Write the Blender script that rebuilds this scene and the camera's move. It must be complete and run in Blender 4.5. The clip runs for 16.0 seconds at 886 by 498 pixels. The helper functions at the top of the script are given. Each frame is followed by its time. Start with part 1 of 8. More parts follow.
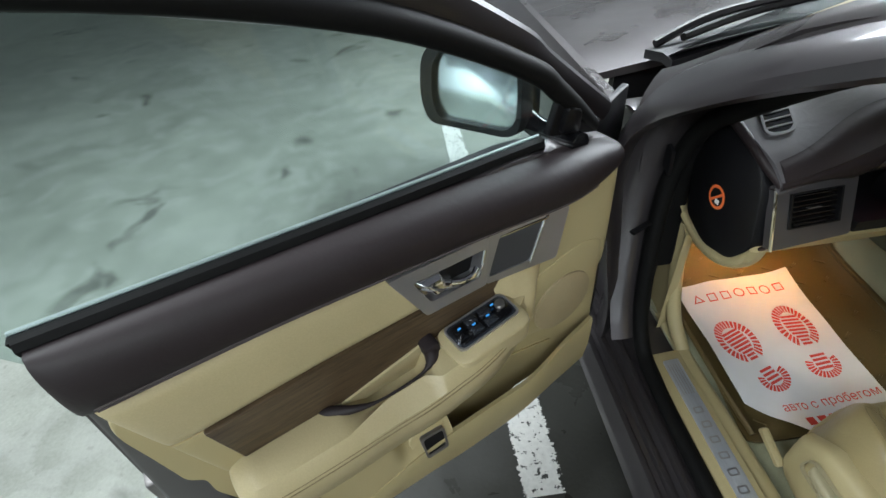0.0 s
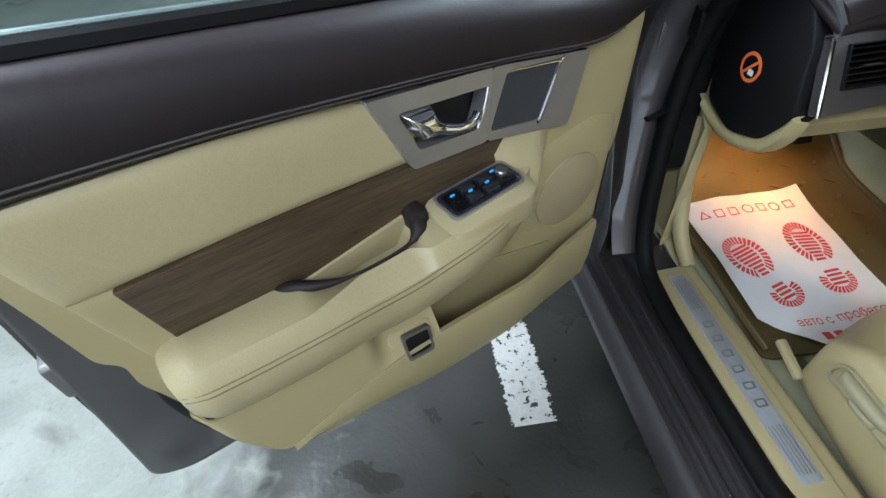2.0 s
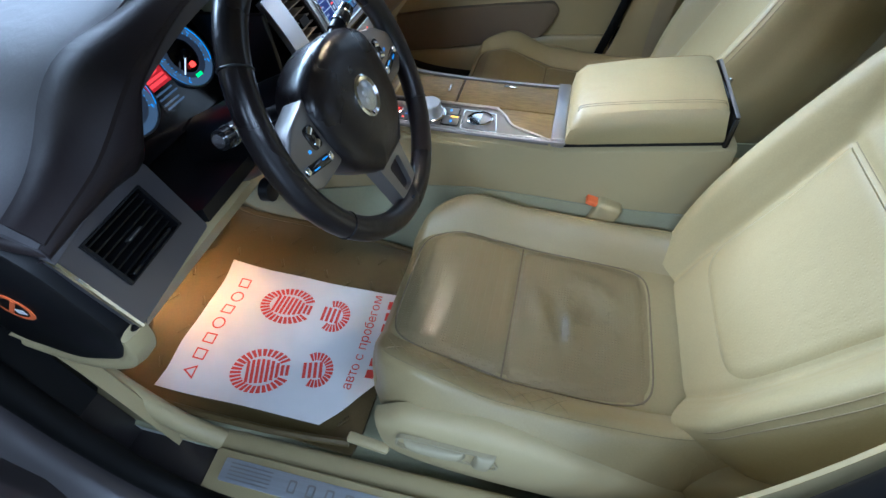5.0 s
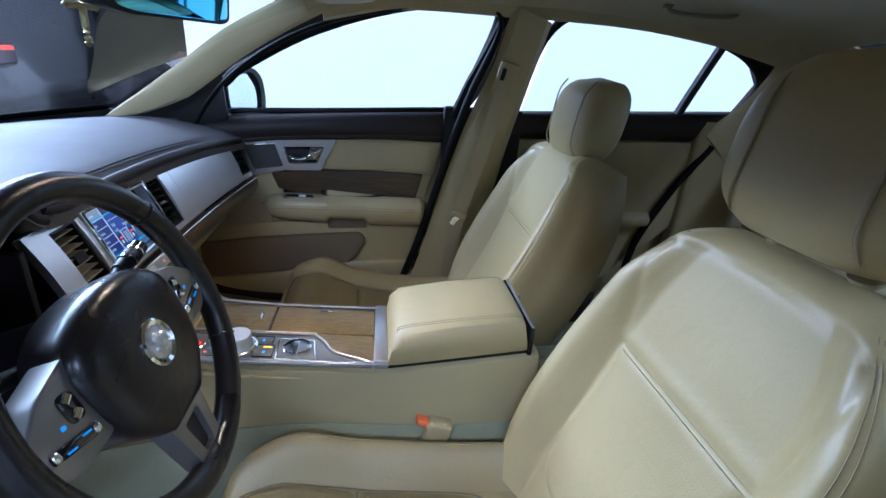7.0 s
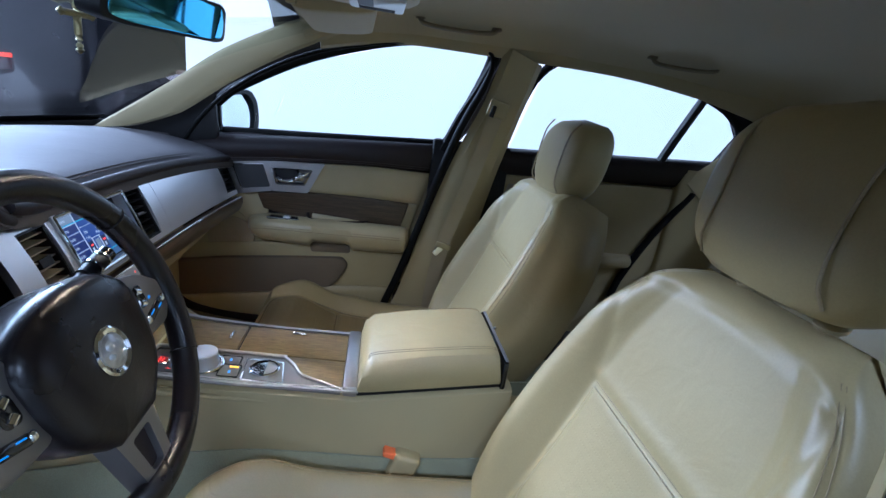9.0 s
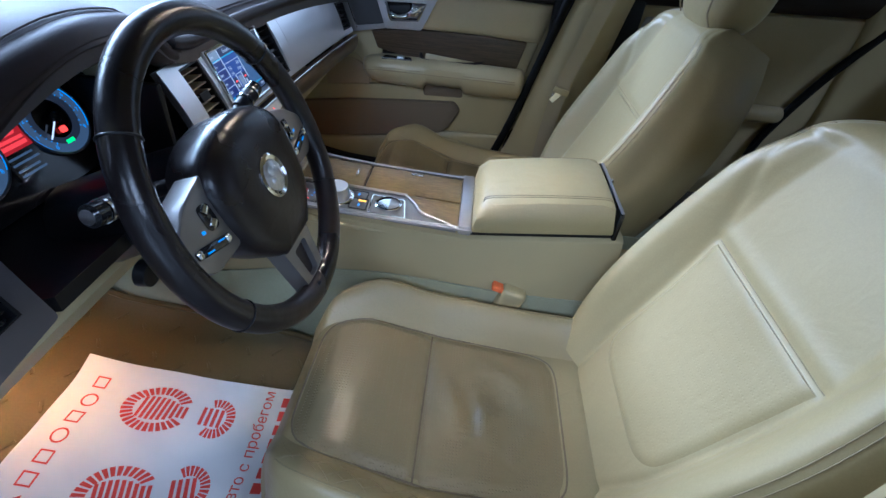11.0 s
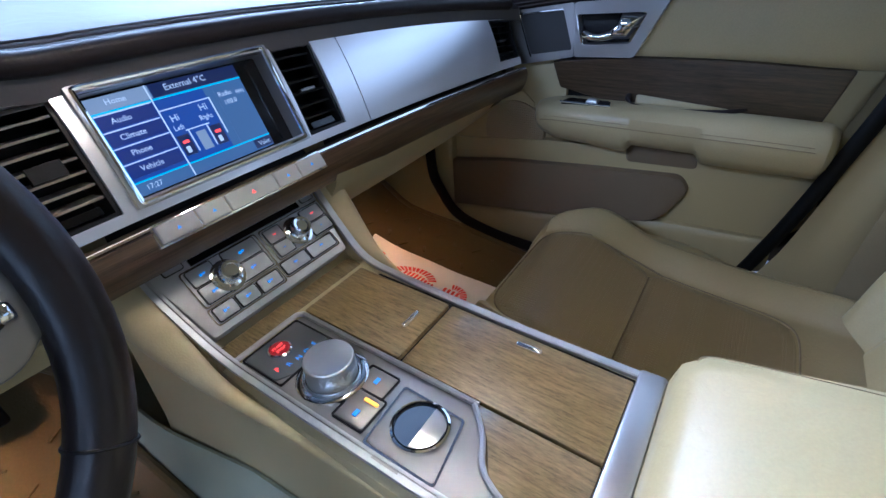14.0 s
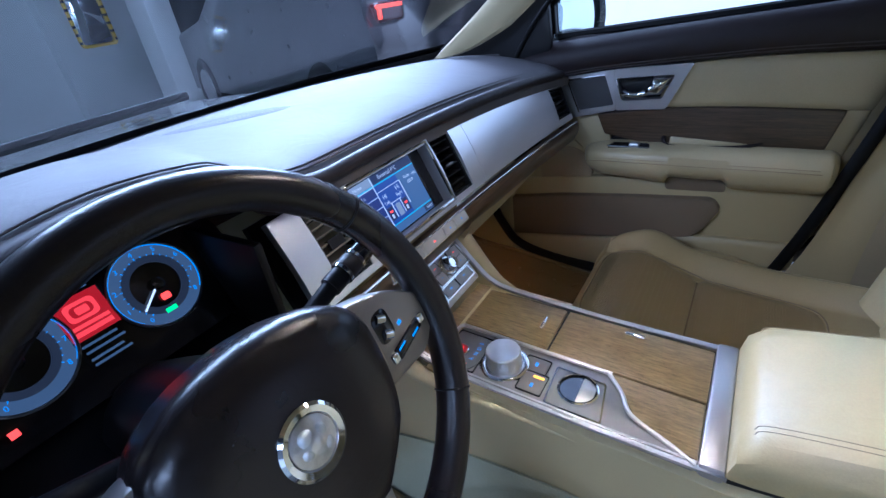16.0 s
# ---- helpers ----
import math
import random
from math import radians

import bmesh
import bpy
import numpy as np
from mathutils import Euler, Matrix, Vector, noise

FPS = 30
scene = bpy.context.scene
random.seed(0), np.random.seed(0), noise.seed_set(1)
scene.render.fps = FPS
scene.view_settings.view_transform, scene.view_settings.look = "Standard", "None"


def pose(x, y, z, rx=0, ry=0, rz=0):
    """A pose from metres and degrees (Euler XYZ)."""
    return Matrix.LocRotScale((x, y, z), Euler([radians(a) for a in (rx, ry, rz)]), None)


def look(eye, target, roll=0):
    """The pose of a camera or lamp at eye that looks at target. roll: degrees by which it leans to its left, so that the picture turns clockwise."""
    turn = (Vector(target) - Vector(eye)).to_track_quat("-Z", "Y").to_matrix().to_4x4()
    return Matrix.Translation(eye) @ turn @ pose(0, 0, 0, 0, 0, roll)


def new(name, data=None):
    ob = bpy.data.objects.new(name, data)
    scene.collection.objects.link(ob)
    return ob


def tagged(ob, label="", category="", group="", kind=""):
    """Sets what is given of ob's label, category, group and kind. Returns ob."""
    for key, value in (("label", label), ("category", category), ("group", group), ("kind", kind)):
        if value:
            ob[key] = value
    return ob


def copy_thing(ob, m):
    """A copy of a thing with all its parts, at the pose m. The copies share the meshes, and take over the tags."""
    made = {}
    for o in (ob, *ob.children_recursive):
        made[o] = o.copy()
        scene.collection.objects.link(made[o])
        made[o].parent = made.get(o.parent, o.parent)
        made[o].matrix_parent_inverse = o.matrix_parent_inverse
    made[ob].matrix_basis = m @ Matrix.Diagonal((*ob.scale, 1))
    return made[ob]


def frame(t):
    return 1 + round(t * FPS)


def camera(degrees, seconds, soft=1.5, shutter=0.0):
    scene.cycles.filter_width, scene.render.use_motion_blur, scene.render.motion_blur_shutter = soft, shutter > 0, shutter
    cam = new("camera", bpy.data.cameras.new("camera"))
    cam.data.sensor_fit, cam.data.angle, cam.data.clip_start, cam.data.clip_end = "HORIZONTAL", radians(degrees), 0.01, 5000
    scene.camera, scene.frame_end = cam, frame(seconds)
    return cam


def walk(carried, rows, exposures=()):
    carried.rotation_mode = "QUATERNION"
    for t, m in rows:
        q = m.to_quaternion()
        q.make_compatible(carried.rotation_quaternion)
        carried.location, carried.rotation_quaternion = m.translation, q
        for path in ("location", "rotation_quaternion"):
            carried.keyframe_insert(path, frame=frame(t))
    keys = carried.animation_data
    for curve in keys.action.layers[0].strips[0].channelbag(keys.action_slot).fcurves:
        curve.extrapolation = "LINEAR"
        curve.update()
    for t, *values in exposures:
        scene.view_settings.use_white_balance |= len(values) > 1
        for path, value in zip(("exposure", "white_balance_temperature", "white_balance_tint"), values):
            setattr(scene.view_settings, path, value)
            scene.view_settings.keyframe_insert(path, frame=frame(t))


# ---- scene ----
cam = camera(87.4, 16.0)
PATH = [
    (0, (-1.258, -0.15, 1.246), (-1.228, 1.362, -0.063), -7.2),
    (0.5, (-1.274, -0.149, 1.18), (-1.301, 1.338, -0.157), -6.6),
    (1, (-1.292, -0.144, 1.106), (-1.325, 1.329, -0.246), -5.3),
    (1.5, (-1.307, -0.15, 1.055), (-1.309, 1.303, -0.319), -4.8),
    (2, (-1.3, -0.149, 1.029), (-1.167, 1.278, -0.365), -3.4),
    (2.5, (-1.269, -0.135, 1.019), (-0.838, 1.233, -0.375), 0.2),
    (3, (-1.229, -0.115, 1.022), (-0.588, 1.15, -0.387), 0.2),
    (3.5, (-1.159, -0.1, 1.038), (-0.34, 0.977, -0.435), -2.1),
    (4, (-1.005, -0.078, 1.048), (-0.029, 0.778, -0.473), -5.7),
    (4.5, (-0.916, -0.029, 1.072), (0.241, 0.531, -0.46), -5.8),
    (4.7, (-0.895, -0.022, 1.069), (0.309, 0.482, -0.446), -6.1),
    (6.8, (-0.839, 0.007, 1.073), (0.954, -0.22, 0.216), 3.0),
    (7, (-0.832, 0.0, 1.074), (0.998, -0.281, 0.318), 4.5),
    (7.5, (-0.817, -0.014, 1.078), (1.098, -0.349, 0.611), 7.4),
    (8, (-0.815, -0.021, 1.08), (1.131, -0.408, 0.828), 9.7),
    (8.5, (-0.811, -0.03, 1.083), (1.116, -0.407, 0.703), 8.8),
    (9, (-0.836, -0.018, 1.065), (1.039, -0.343, 0.449), 8.2),
    (9.5, (-0.887, 0.008, 1.059), (0.893, -0.232, 0.179), 7.7),
    (9.7, (-0.906, 0.014, 1.064), (0.828, -0.173, 0.086), 7.0),
    (11.8, (-0.678, -0.01, 1.025), (0.876, 0.112, -0.228), 6.6),
    (12, (-0.589, -0.015, 1.002), (0.954, 0.146, -0.26), 6.2),
    (12.5, (-0.419, -0.002, 0.944), (1.097, 0.301, -0.325), 5.8),
    (13, (-0.316, 0.0, 0.891), (1.163, 0.537, -0.343), 3.9),
    (13.5, (-0.269, -0.016, 0.881), (1.138, 0.752, -0.314), 1.1),
    (14, (-0.254, -0.024, 0.895), (1.126, 0.938, -0.186), -3.6),
    (14.5, (-0.258, -0.019, 0.91), (1.136, 1.096, 0.007), -8.3),
    (15, (-0.274, -0.011, 0.92), (1.133, 1.111, 0.047), -9.2),
    (15.5, (-0.328, 0.012, 0.949), (1.082, 1.086, 0.025), -9.3),
    (16, (-0.492, 0.017, 1.027), (0.919, 1.039, 0.045), -8.5),
]
walk(cam, [(t, look(eye, target, roll)) for t, eye, target, roll in PATH],
     exposures=[(0.0, 0.18, 6600, 7.0), (2.0, 0.45, 6050, 7.5), (4.7, 0.30, 5000, 7.5), (6.8, 0.02, 4850, 14.0), (9.7, -0.10, 4830, 14.0), (12.0, 0.19, 4760, 12.0), (13.5, 0.23, 4680, 13.5), (15.0, 0.25, 4560, 18.5), (16.0, 0.20, 4600, 18.5)])

# ---- world, lights ----
world = bpy.data.worlds.new("garage_air")
scene.world = world
world.use_nodes = True
world.node_tree.nodes["Background"].inputs[0].default_value = (0.78, 0.86, 1.0, 1)
world.node_tree.nodes["Background"].inputs[1].default_value = 0.014


def area_lamp(name, loc, target, sx, sy, watts, colour, spread=180):
    """A rectangular lamp that shines towards target."""
    d = bpy.data.lights.new(name, "AREA")
    d.shape, d.size, d.size_y, d.energy, d.color = "RECTANGLE", sx, sy, watts, colour
    d.spread = radians(spread)
    o = new(name, d)
    o.matrix_world = look(loc, target)
    return o


# lamps assumed under the unseen garage ceiling, and the car's own small lamps
COOL = (0.86, 0.93, 1.0)
area_lamp("unseen_lamp", (-3.1, 0.9, 2.8), (-2.2, 0.7, 0.0), 2.4, 0.4, 88, COOL)
area_lamp("unseen_lamp", (-1.9, -2.0, 2.75), (-0.9, 0.3, 0.6), 2.4, 0.4, 64, COOL)
# two lamps added to brighten the west and south walls for mirror and seats
area_lamp("unseen_lamp", (-6.0, -1.8, 2.75), (-9.0, -1.8, 1.1), 0.4, 3.0, 700, COOL)
area_lamp("unseen_lamp", (-3.0, -5.6, 2.75), (-3.0, -8.0, 1.0), 3.0, 0.4, 260, COOL)
# placed ahead, out of view, to brighten pad, fascia and backrests
area_lamp("unseen_lamp", (1.1, 2.7, 2.75), (0.1, 0.4, 0.7), 3.2, 1.0, 270, (0.84, 0.91, 1.0))
area_lamp("unseen_lamp", (3.3, 3.7, 2.75), (0.3, 0.7, 0.85), 2.4, 0.6, 265, (0.82, 0.90, 1.0))
WARM = (1.0, 0.42, 0.12)
area_lamp("footwell_lamp", (-0.40, 0.70, 0.56), (-0.40, 0.72, 0.2), 0.05, 0.03, 0.42, WARM, 95)
area_lamp("footwell_lamp", (0.42, 0.66, 0.515), (0.40, 0.66, 0.2), 0.05, 0.03, 0.34, WARM, 120)
area_lamp("dome_bulb", (0.0, 0.16, 1.168), (-0.1, 0.05, 0.5), 0.06, 0.04, 1.5, (1.0, 0.72, 0.44), 125)

# ---- materials ----
def material(name, colour, rough=0.5, metal=0.0, bump=0.0, size=200.0, vary=0.12, coarse=6.0, coat=0.0, spec=0.5, stretch=(1, 1, 1), sheen=0.0):
    """A procedural surface: two scales of colour variation, and a fine relief."""
    m = bpy.data.materials.new(name)
    m.use_nodes = True
    nt = m.node_tree
    n, ln = nt.nodes, nt.links
    b = n["Principled BSDF"]
    tc = n.new("ShaderNodeTexCoord")
    mp = n.new("ShaderNodeMapping")
    mp.inputs["Scale"].default_value = stretch
    ln.new(tc.outputs["Object"], mp.inputs[0])
    n1 = n.new("ShaderNodeTexNoise")
    n1.inputs["Scale"].default_value = coarse
    n1.inputs["Detail"].default_value = 6
    n2 = n.new("ShaderNodeTexNoise")
    n2.inputs["Scale"].default_value = size
    n2.inputs["Detail"].default_value = 3
    ln.new(mp.outputs[0], n1.inputs["Vector"])
    ln.new(mp.outputs[0], n2.inputs["Vector"])
    mx = n.new("ShaderNodeMix")
    mx.data_type = "FLOAT"
    mx.inputs[0].default_value = 0.4
    ln.new(n1.outputs["Fac"], mx.inputs[2])
    ln.new(n2.outputs["Fac"], mx.inputs[3])
    rp = n.new("ShaderNodeMapRange")
    rp.inputs[1].default_value, rp.inputs[2].default_value = 0.3, 0.7
    rp.inputs[3].default_value, rp.inputs[4].default_value = 1 - vary, 1 + vary
    ln.new(mx.outputs[0], rp.inputs[0])
    vm = n.new("ShaderNodeVectorMath")
    vm.operation = "SCALE"
    vm.inputs[0].default_value = colour
    ln.new(rp.outputs[0], vm.inputs["Scale"])
    ln.new(vm.outputs[0], b.inputs["Base Color"])
    rr = n.new("ShaderNodeMapRange")
    rr.inputs[1].default_value, rr.inputs[2].default_value = 0.3, 0.7
    rr.inputs[3].default_value, rr.inputs[4].default_value = max(0.0, rough - 0.06), min(1.0, rough + 0.06)
    ln.new(n1.outputs["Fac"], rr.inputs[0])
    ln.new(rr.outputs[0], b.inputs["Roughness"])
    b.inputs["Metallic"].default_value = metal
    b.inputs["Specular IOR Level"].default_value = spec
    b.inputs["Coat Weight"].default_value = coat
    b.inputs["Coat Roughness"].default_value = 0.08
    b.inputs["Sheen Weight"].default_value = sheen
    if bump:
        bp = n.new("ShaderNodeBump")
        bp.inputs["Strength"].default_value = bump
        bp.inputs["Distance"].default_value = 0.001
        ln.new(n2.outputs["Fac"], bp.inputs["Height"])
        ln.new(bp.outputs[0], b.inputs["Normal"])
    return m


def leather(name, colour, rough=0.42, pores=0.0, vary=0.10, cracks=0.0):
    """Grained leather; pores: the depth of a perforation in rows; cracks: a net of wear creases in patches."""
    m = material(name, colour, rough, bump=0.12, size=420, vary=vary, coarse=5)
    nt = m.node_tree
    n, ln = nt.nodes, nt.links
    b = n["Principled BSDF"]
    tc = n.new("ShaderNodeTexCoord")
    v = n.new("ShaderNodeTexVoronoi")
    v.inputs["Scale"].default_value = 600
    ln.new(tc.outputs["Object"], v.inputs["Vector"])
    bp = n.new("ShaderNodeBump")
    bp.inputs["Strength"].default_value = 0.10
    bp.inputs["Distance"].default_value = 0.0004
    ln.new(v.outputs["Distance"], bp.inputs["Height"])
    # soft creases
    w = n.new("ShaderNodeTexNoise")
    w.inputs["Scale"].default_value = 22
    w.inputs["Detail"].default_value = 4
    w.inputs["Distortion"].default_value = 1.2
    ln.new(tc.outputs["Object"], w.inputs["Vector"])
    bq = n.new("ShaderNodeBump")
    bq.inputs["Strength"].default_value = 0.22
    bq.inputs["Distance"].default_value = 0.004
    ln.new(w.outputs["Fac"], bq.inputs["Height"])
    ln.new(bp.outputs[0], bq.inputs["Normal"])
    last = bq
    if cracks:
        vc = n.new("ShaderNodeTexVoronoi")
        vc.feature = "DISTANCE_TO_EDGE"
        vc.inputs["Scale"].default_value = 38
        ln.new(tc.outputs["Object"], vc.inputs["Vector"])
        ms = n.new("ShaderNodeTexNoise")
        ms.inputs["Scale"].default_value = 5.5
        ln.new(tc.outputs["Object"], ms.inputs["Vector"])
        lo = n.new("ShaderNodeMapRange")
        lo.inputs[1].default_value, lo.inputs[2].default_value = 0.0, 0.09
        ln.new(vc.outputs["Distance"], lo.inputs[0])
        hi = n.new("ShaderNodeMapRange")
        hi.inputs[1].default_value, hi.inputs[2].default_value = 0.50, 0.66
        ln.new(ms.outputs["Fac"], hi.inputs[0])
        hm = n.new("ShaderNodeMix")
        hm.data_type = "FLOAT"
        hm.inputs[2].default_value = 1.0
        ln.new(hi.outputs[0], hm.inputs[0])
        ln.new(lo.outputs[0], hm.inputs[3])
        b4 = n.new("ShaderNodeBump")
        b4.inputs["Distance"].default_value = 0.002
        b4.inputs["Strength"].default_value = cracks
        ln.new(hm.outputs[0], b4.inputs["Height"])
        ln.new(bq.outputs[0], b4.inputs["Normal"])
        last = bq = b4
    if pores:
        vo = n.new("ShaderNodeTexVoronoi")
        vo.inputs["Scale"].default_value = 190
        vo.inputs["Randomness"].default_value = 0.0
        ln.new(tc.outputs["Object"], vo.inputs["Vector"])
        st = n.new("ShaderNodeMapRange")
        st.inputs[1].default_value, st.inputs[2].default_value = 0.22, 0.34
        ln.new(vo.outputs["Distance"], st.inputs[0])
        b3 = n.new("ShaderNodeBump")
        b3.inputs["Strength"].default_value = pores
        b3.inputs["Distance"].default_value = 0.0012
        ln.new(st.outputs[0], b3.inputs["Height"])
        ln.new(bq.outputs[0], b3.inputs["Normal"])
        last = b3
    ln.new(last.outputs[0], b.inputs["Normal"])
    return m


def wood(name, dark, light, rough=0.3, coat=0.6, stretch=(60, 3, 60)):
    """Oak veneer with long grain along the second axis."""
    m = bpy.data.materials.new(name)
    m.use_nodes = True
    nt = m.node_tree
    n, ln = nt.nodes, nt.links
    b = n["Principled BSDF"]
    tc = n.new("ShaderNodeTexCoord")
    mp = n.new("ShaderNodeMapping")
    mp.inputs["Scale"].default_value = stretch
    ln.new(tc.outputs["Object"], mp.inputs[0])
    a = n.new("ShaderNodeTexNoise")
    a.inputs["Scale"].default_value, a.inputs["Detail"].default_value, a.inputs["Distortion"].default_value = 1.4, 8, 0.25
    f = n.new("ShaderNodeTexNoise")
    f.inputs["Scale"].default_value, f.inputs["Detail"].default_value = 7.0, 4
    ln.new(mp.outputs[0], a.inputs["Vector"])
    ln.new(mp.outputs[0], f.inputs["Vector"])
    mx = n.new("ShaderNodeMix")
    mx.data_type = "FLOAT"
    mx.inputs[0].default_value = 0.45
    ln.new(a.outputs["Fac"], mx.inputs[2])
    ln.new(f.outputs["Fac"], mx.inputs[3])
    cr = n.new("ShaderNodeValToRGB")
    cr.color_ramp.elements[0].position, cr.color_ramp.elements[0].color = 0.33, (*dark, 1)
    cr.color_ramp.elements[1].position, cr.color_ramp.elements[1].color = 0.68, (*light, 1)
    ln.new(mx.outputs[0], cr.inputs[0])
    ln.new(cr.outputs[0], b.inputs["Base Color"])
    b.inputs["Roughness"].default_value = rough
    b.inputs["Coat Weight"].default_value = coat
    b.inputs["Coat Roughness"].default_value = 0.16
    bp = n.new("ShaderNodeBump")
    bp.inputs["Strength"].default_value, bp.inputs["Distance"].default_value = 0.12, 0.0006
    ln.new(f.outputs["Fac"], bp.inputs["Height"])
    ln.new(bp.outputs[0], b.inputs["Normal"])
    return m


def glowing(name, colour, strength, base=(0.02, 0.02, 0.02)):
    m = bpy.data.materials.new(name)
    m.use_nodes = True
    b = m.node_tree.nodes["Principled BSDF"]
    b.inputs["Base Color"].default_value = (*base, 1)
    b.inputs["Roughness"].default_value = 0.3
    b.inputs["Emission Color"].default_value = (*colour, 1)
    b.inputs["Emission Strength"].default_value = strength
    return m


def glass(name, tint, rough=0.0):
    """Thin sheet glass: see-through with a clear reflection."""
    m = bpy.data.materials.new(name)
    m.use_nodes = True
    nt = m.node_tree
    n, ln = nt.nodes, nt.links
    n.remove(n["Principled BSDF"])
    t = n.new("ShaderNodeBsdfTransparent")
    t.inputs[0].default_value = (*tint, 1)
    g = n.new("ShaderNodeBsdfGlossy")
    g.inputs["Roughness"].default_value = rough
    lw = n.new("ShaderNodeLayerWeight")
    lw.inputs[0].default_value = 0.5
    pw = n.new("ShaderNodeMath")
    pw.operation = "POWER"
    pw.inputs[1].default_value = 5.0
    ln.new(lw.outputs["Facing"], pw.inputs[0])
    fr = n.new("ShaderNodeMapRange")
    fr.inputs[3].default_value, fr.inputs[4].default_value = 0.035, 1.0
    ln.new(pw.outputs[0], fr.inputs[0])
    mx = n.new("ShaderNodeMixShader")
    ln.new(fr.outputs[0], mx.inputs[0])
    ln.new(t.outputs[0], mx.inputs[1])
    ln.new(g.outputs[0], mx.inputs[2])
    ln.new(mx.outputs[0], n["Material Output"].inputs[0])
    return m


def concrete(name, dark, light, wet=0.0):
    """Stained concrete: cloudy patches, dark spots; wet: how much of it lies under a thin film of water."""
    m = bpy.data.materials.new(name)
    m.use_nodes = True
    nt = m.node_tree
    n, ln = nt.nodes, nt.links
    b = n["Principled BSDF"]
    tc = n.new("ShaderNodeTexCoord")

    def noise_node(scale, detail, dist=0.0):
        o = n.new("ShaderNodeTexNoise")
        o.inputs["Scale"].default_value, o.inputs["Detail"].default_value, o.inputs["Distortion"].default_value = scale, detail, dist
        ln.new(tc.outputs["Object"], o.inputs["Vector"])
        return o
    big, mid, fine = noise_node(1.1, 4, 0.2), noise_node(6, 6, 0.1), noise_node(90, 4)
    a = n.new("ShaderNodeMix")
    a.data_type = "FLOAT"
    a.inputs[0].default_value = 0.45
    ln.new(big.outputs["Fac"], a.inputs[2])
    ln.new(mid.outputs["Fac"], a.inputs[3])
    c = n.new("ShaderNodeMix")
    c.data_type = "FLOAT"
    c.inputs[0].default_value = 0.2
    ln.new(a.outputs[0], c.inputs[2])
    ln.new(fine.outputs["Fac"], c.inputs[3])
    cr = n.new("ShaderNodeValToRGB")
    cr.color_ramp.elements[0].position, cr.color_ramp.elements[0].color = 0.33, (*dark, 1)
    cr.color_ramp.elements[1].position, cr.color_ramp.elements[1].color = 0.62, (*light, 1)
    ln.new(c.outputs[0], cr.inputs[0])
    ln.new(cr.outputs[0], b.inputs["Base Color"])
    r = n.new("ShaderNodeMapRange")
    r.inputs[1].default_value, r.inputs[2].default_value = 0.42, 0.58
    r.inputs[3].default_value, r.inputs[4].default_value = 0.75 - 0.6 * wet, 0.8 - 0.15 * wet
    ln.new(a.outputs[0], r.inputs[0])
    ln.new(r.outputs[0], b.inputs["Roughness"])
    bp = n.new("ShaderNodeBump")
    bp.inputs["Strength"].default_value, bp.inputs["Distance"].default_value = 0.25, 0.003
    ln.new(fine.outputs["Fac"], bp.inputs["Height"])
    ln.new(bp.outputs[0], b.inputs["Normal"])
    return m


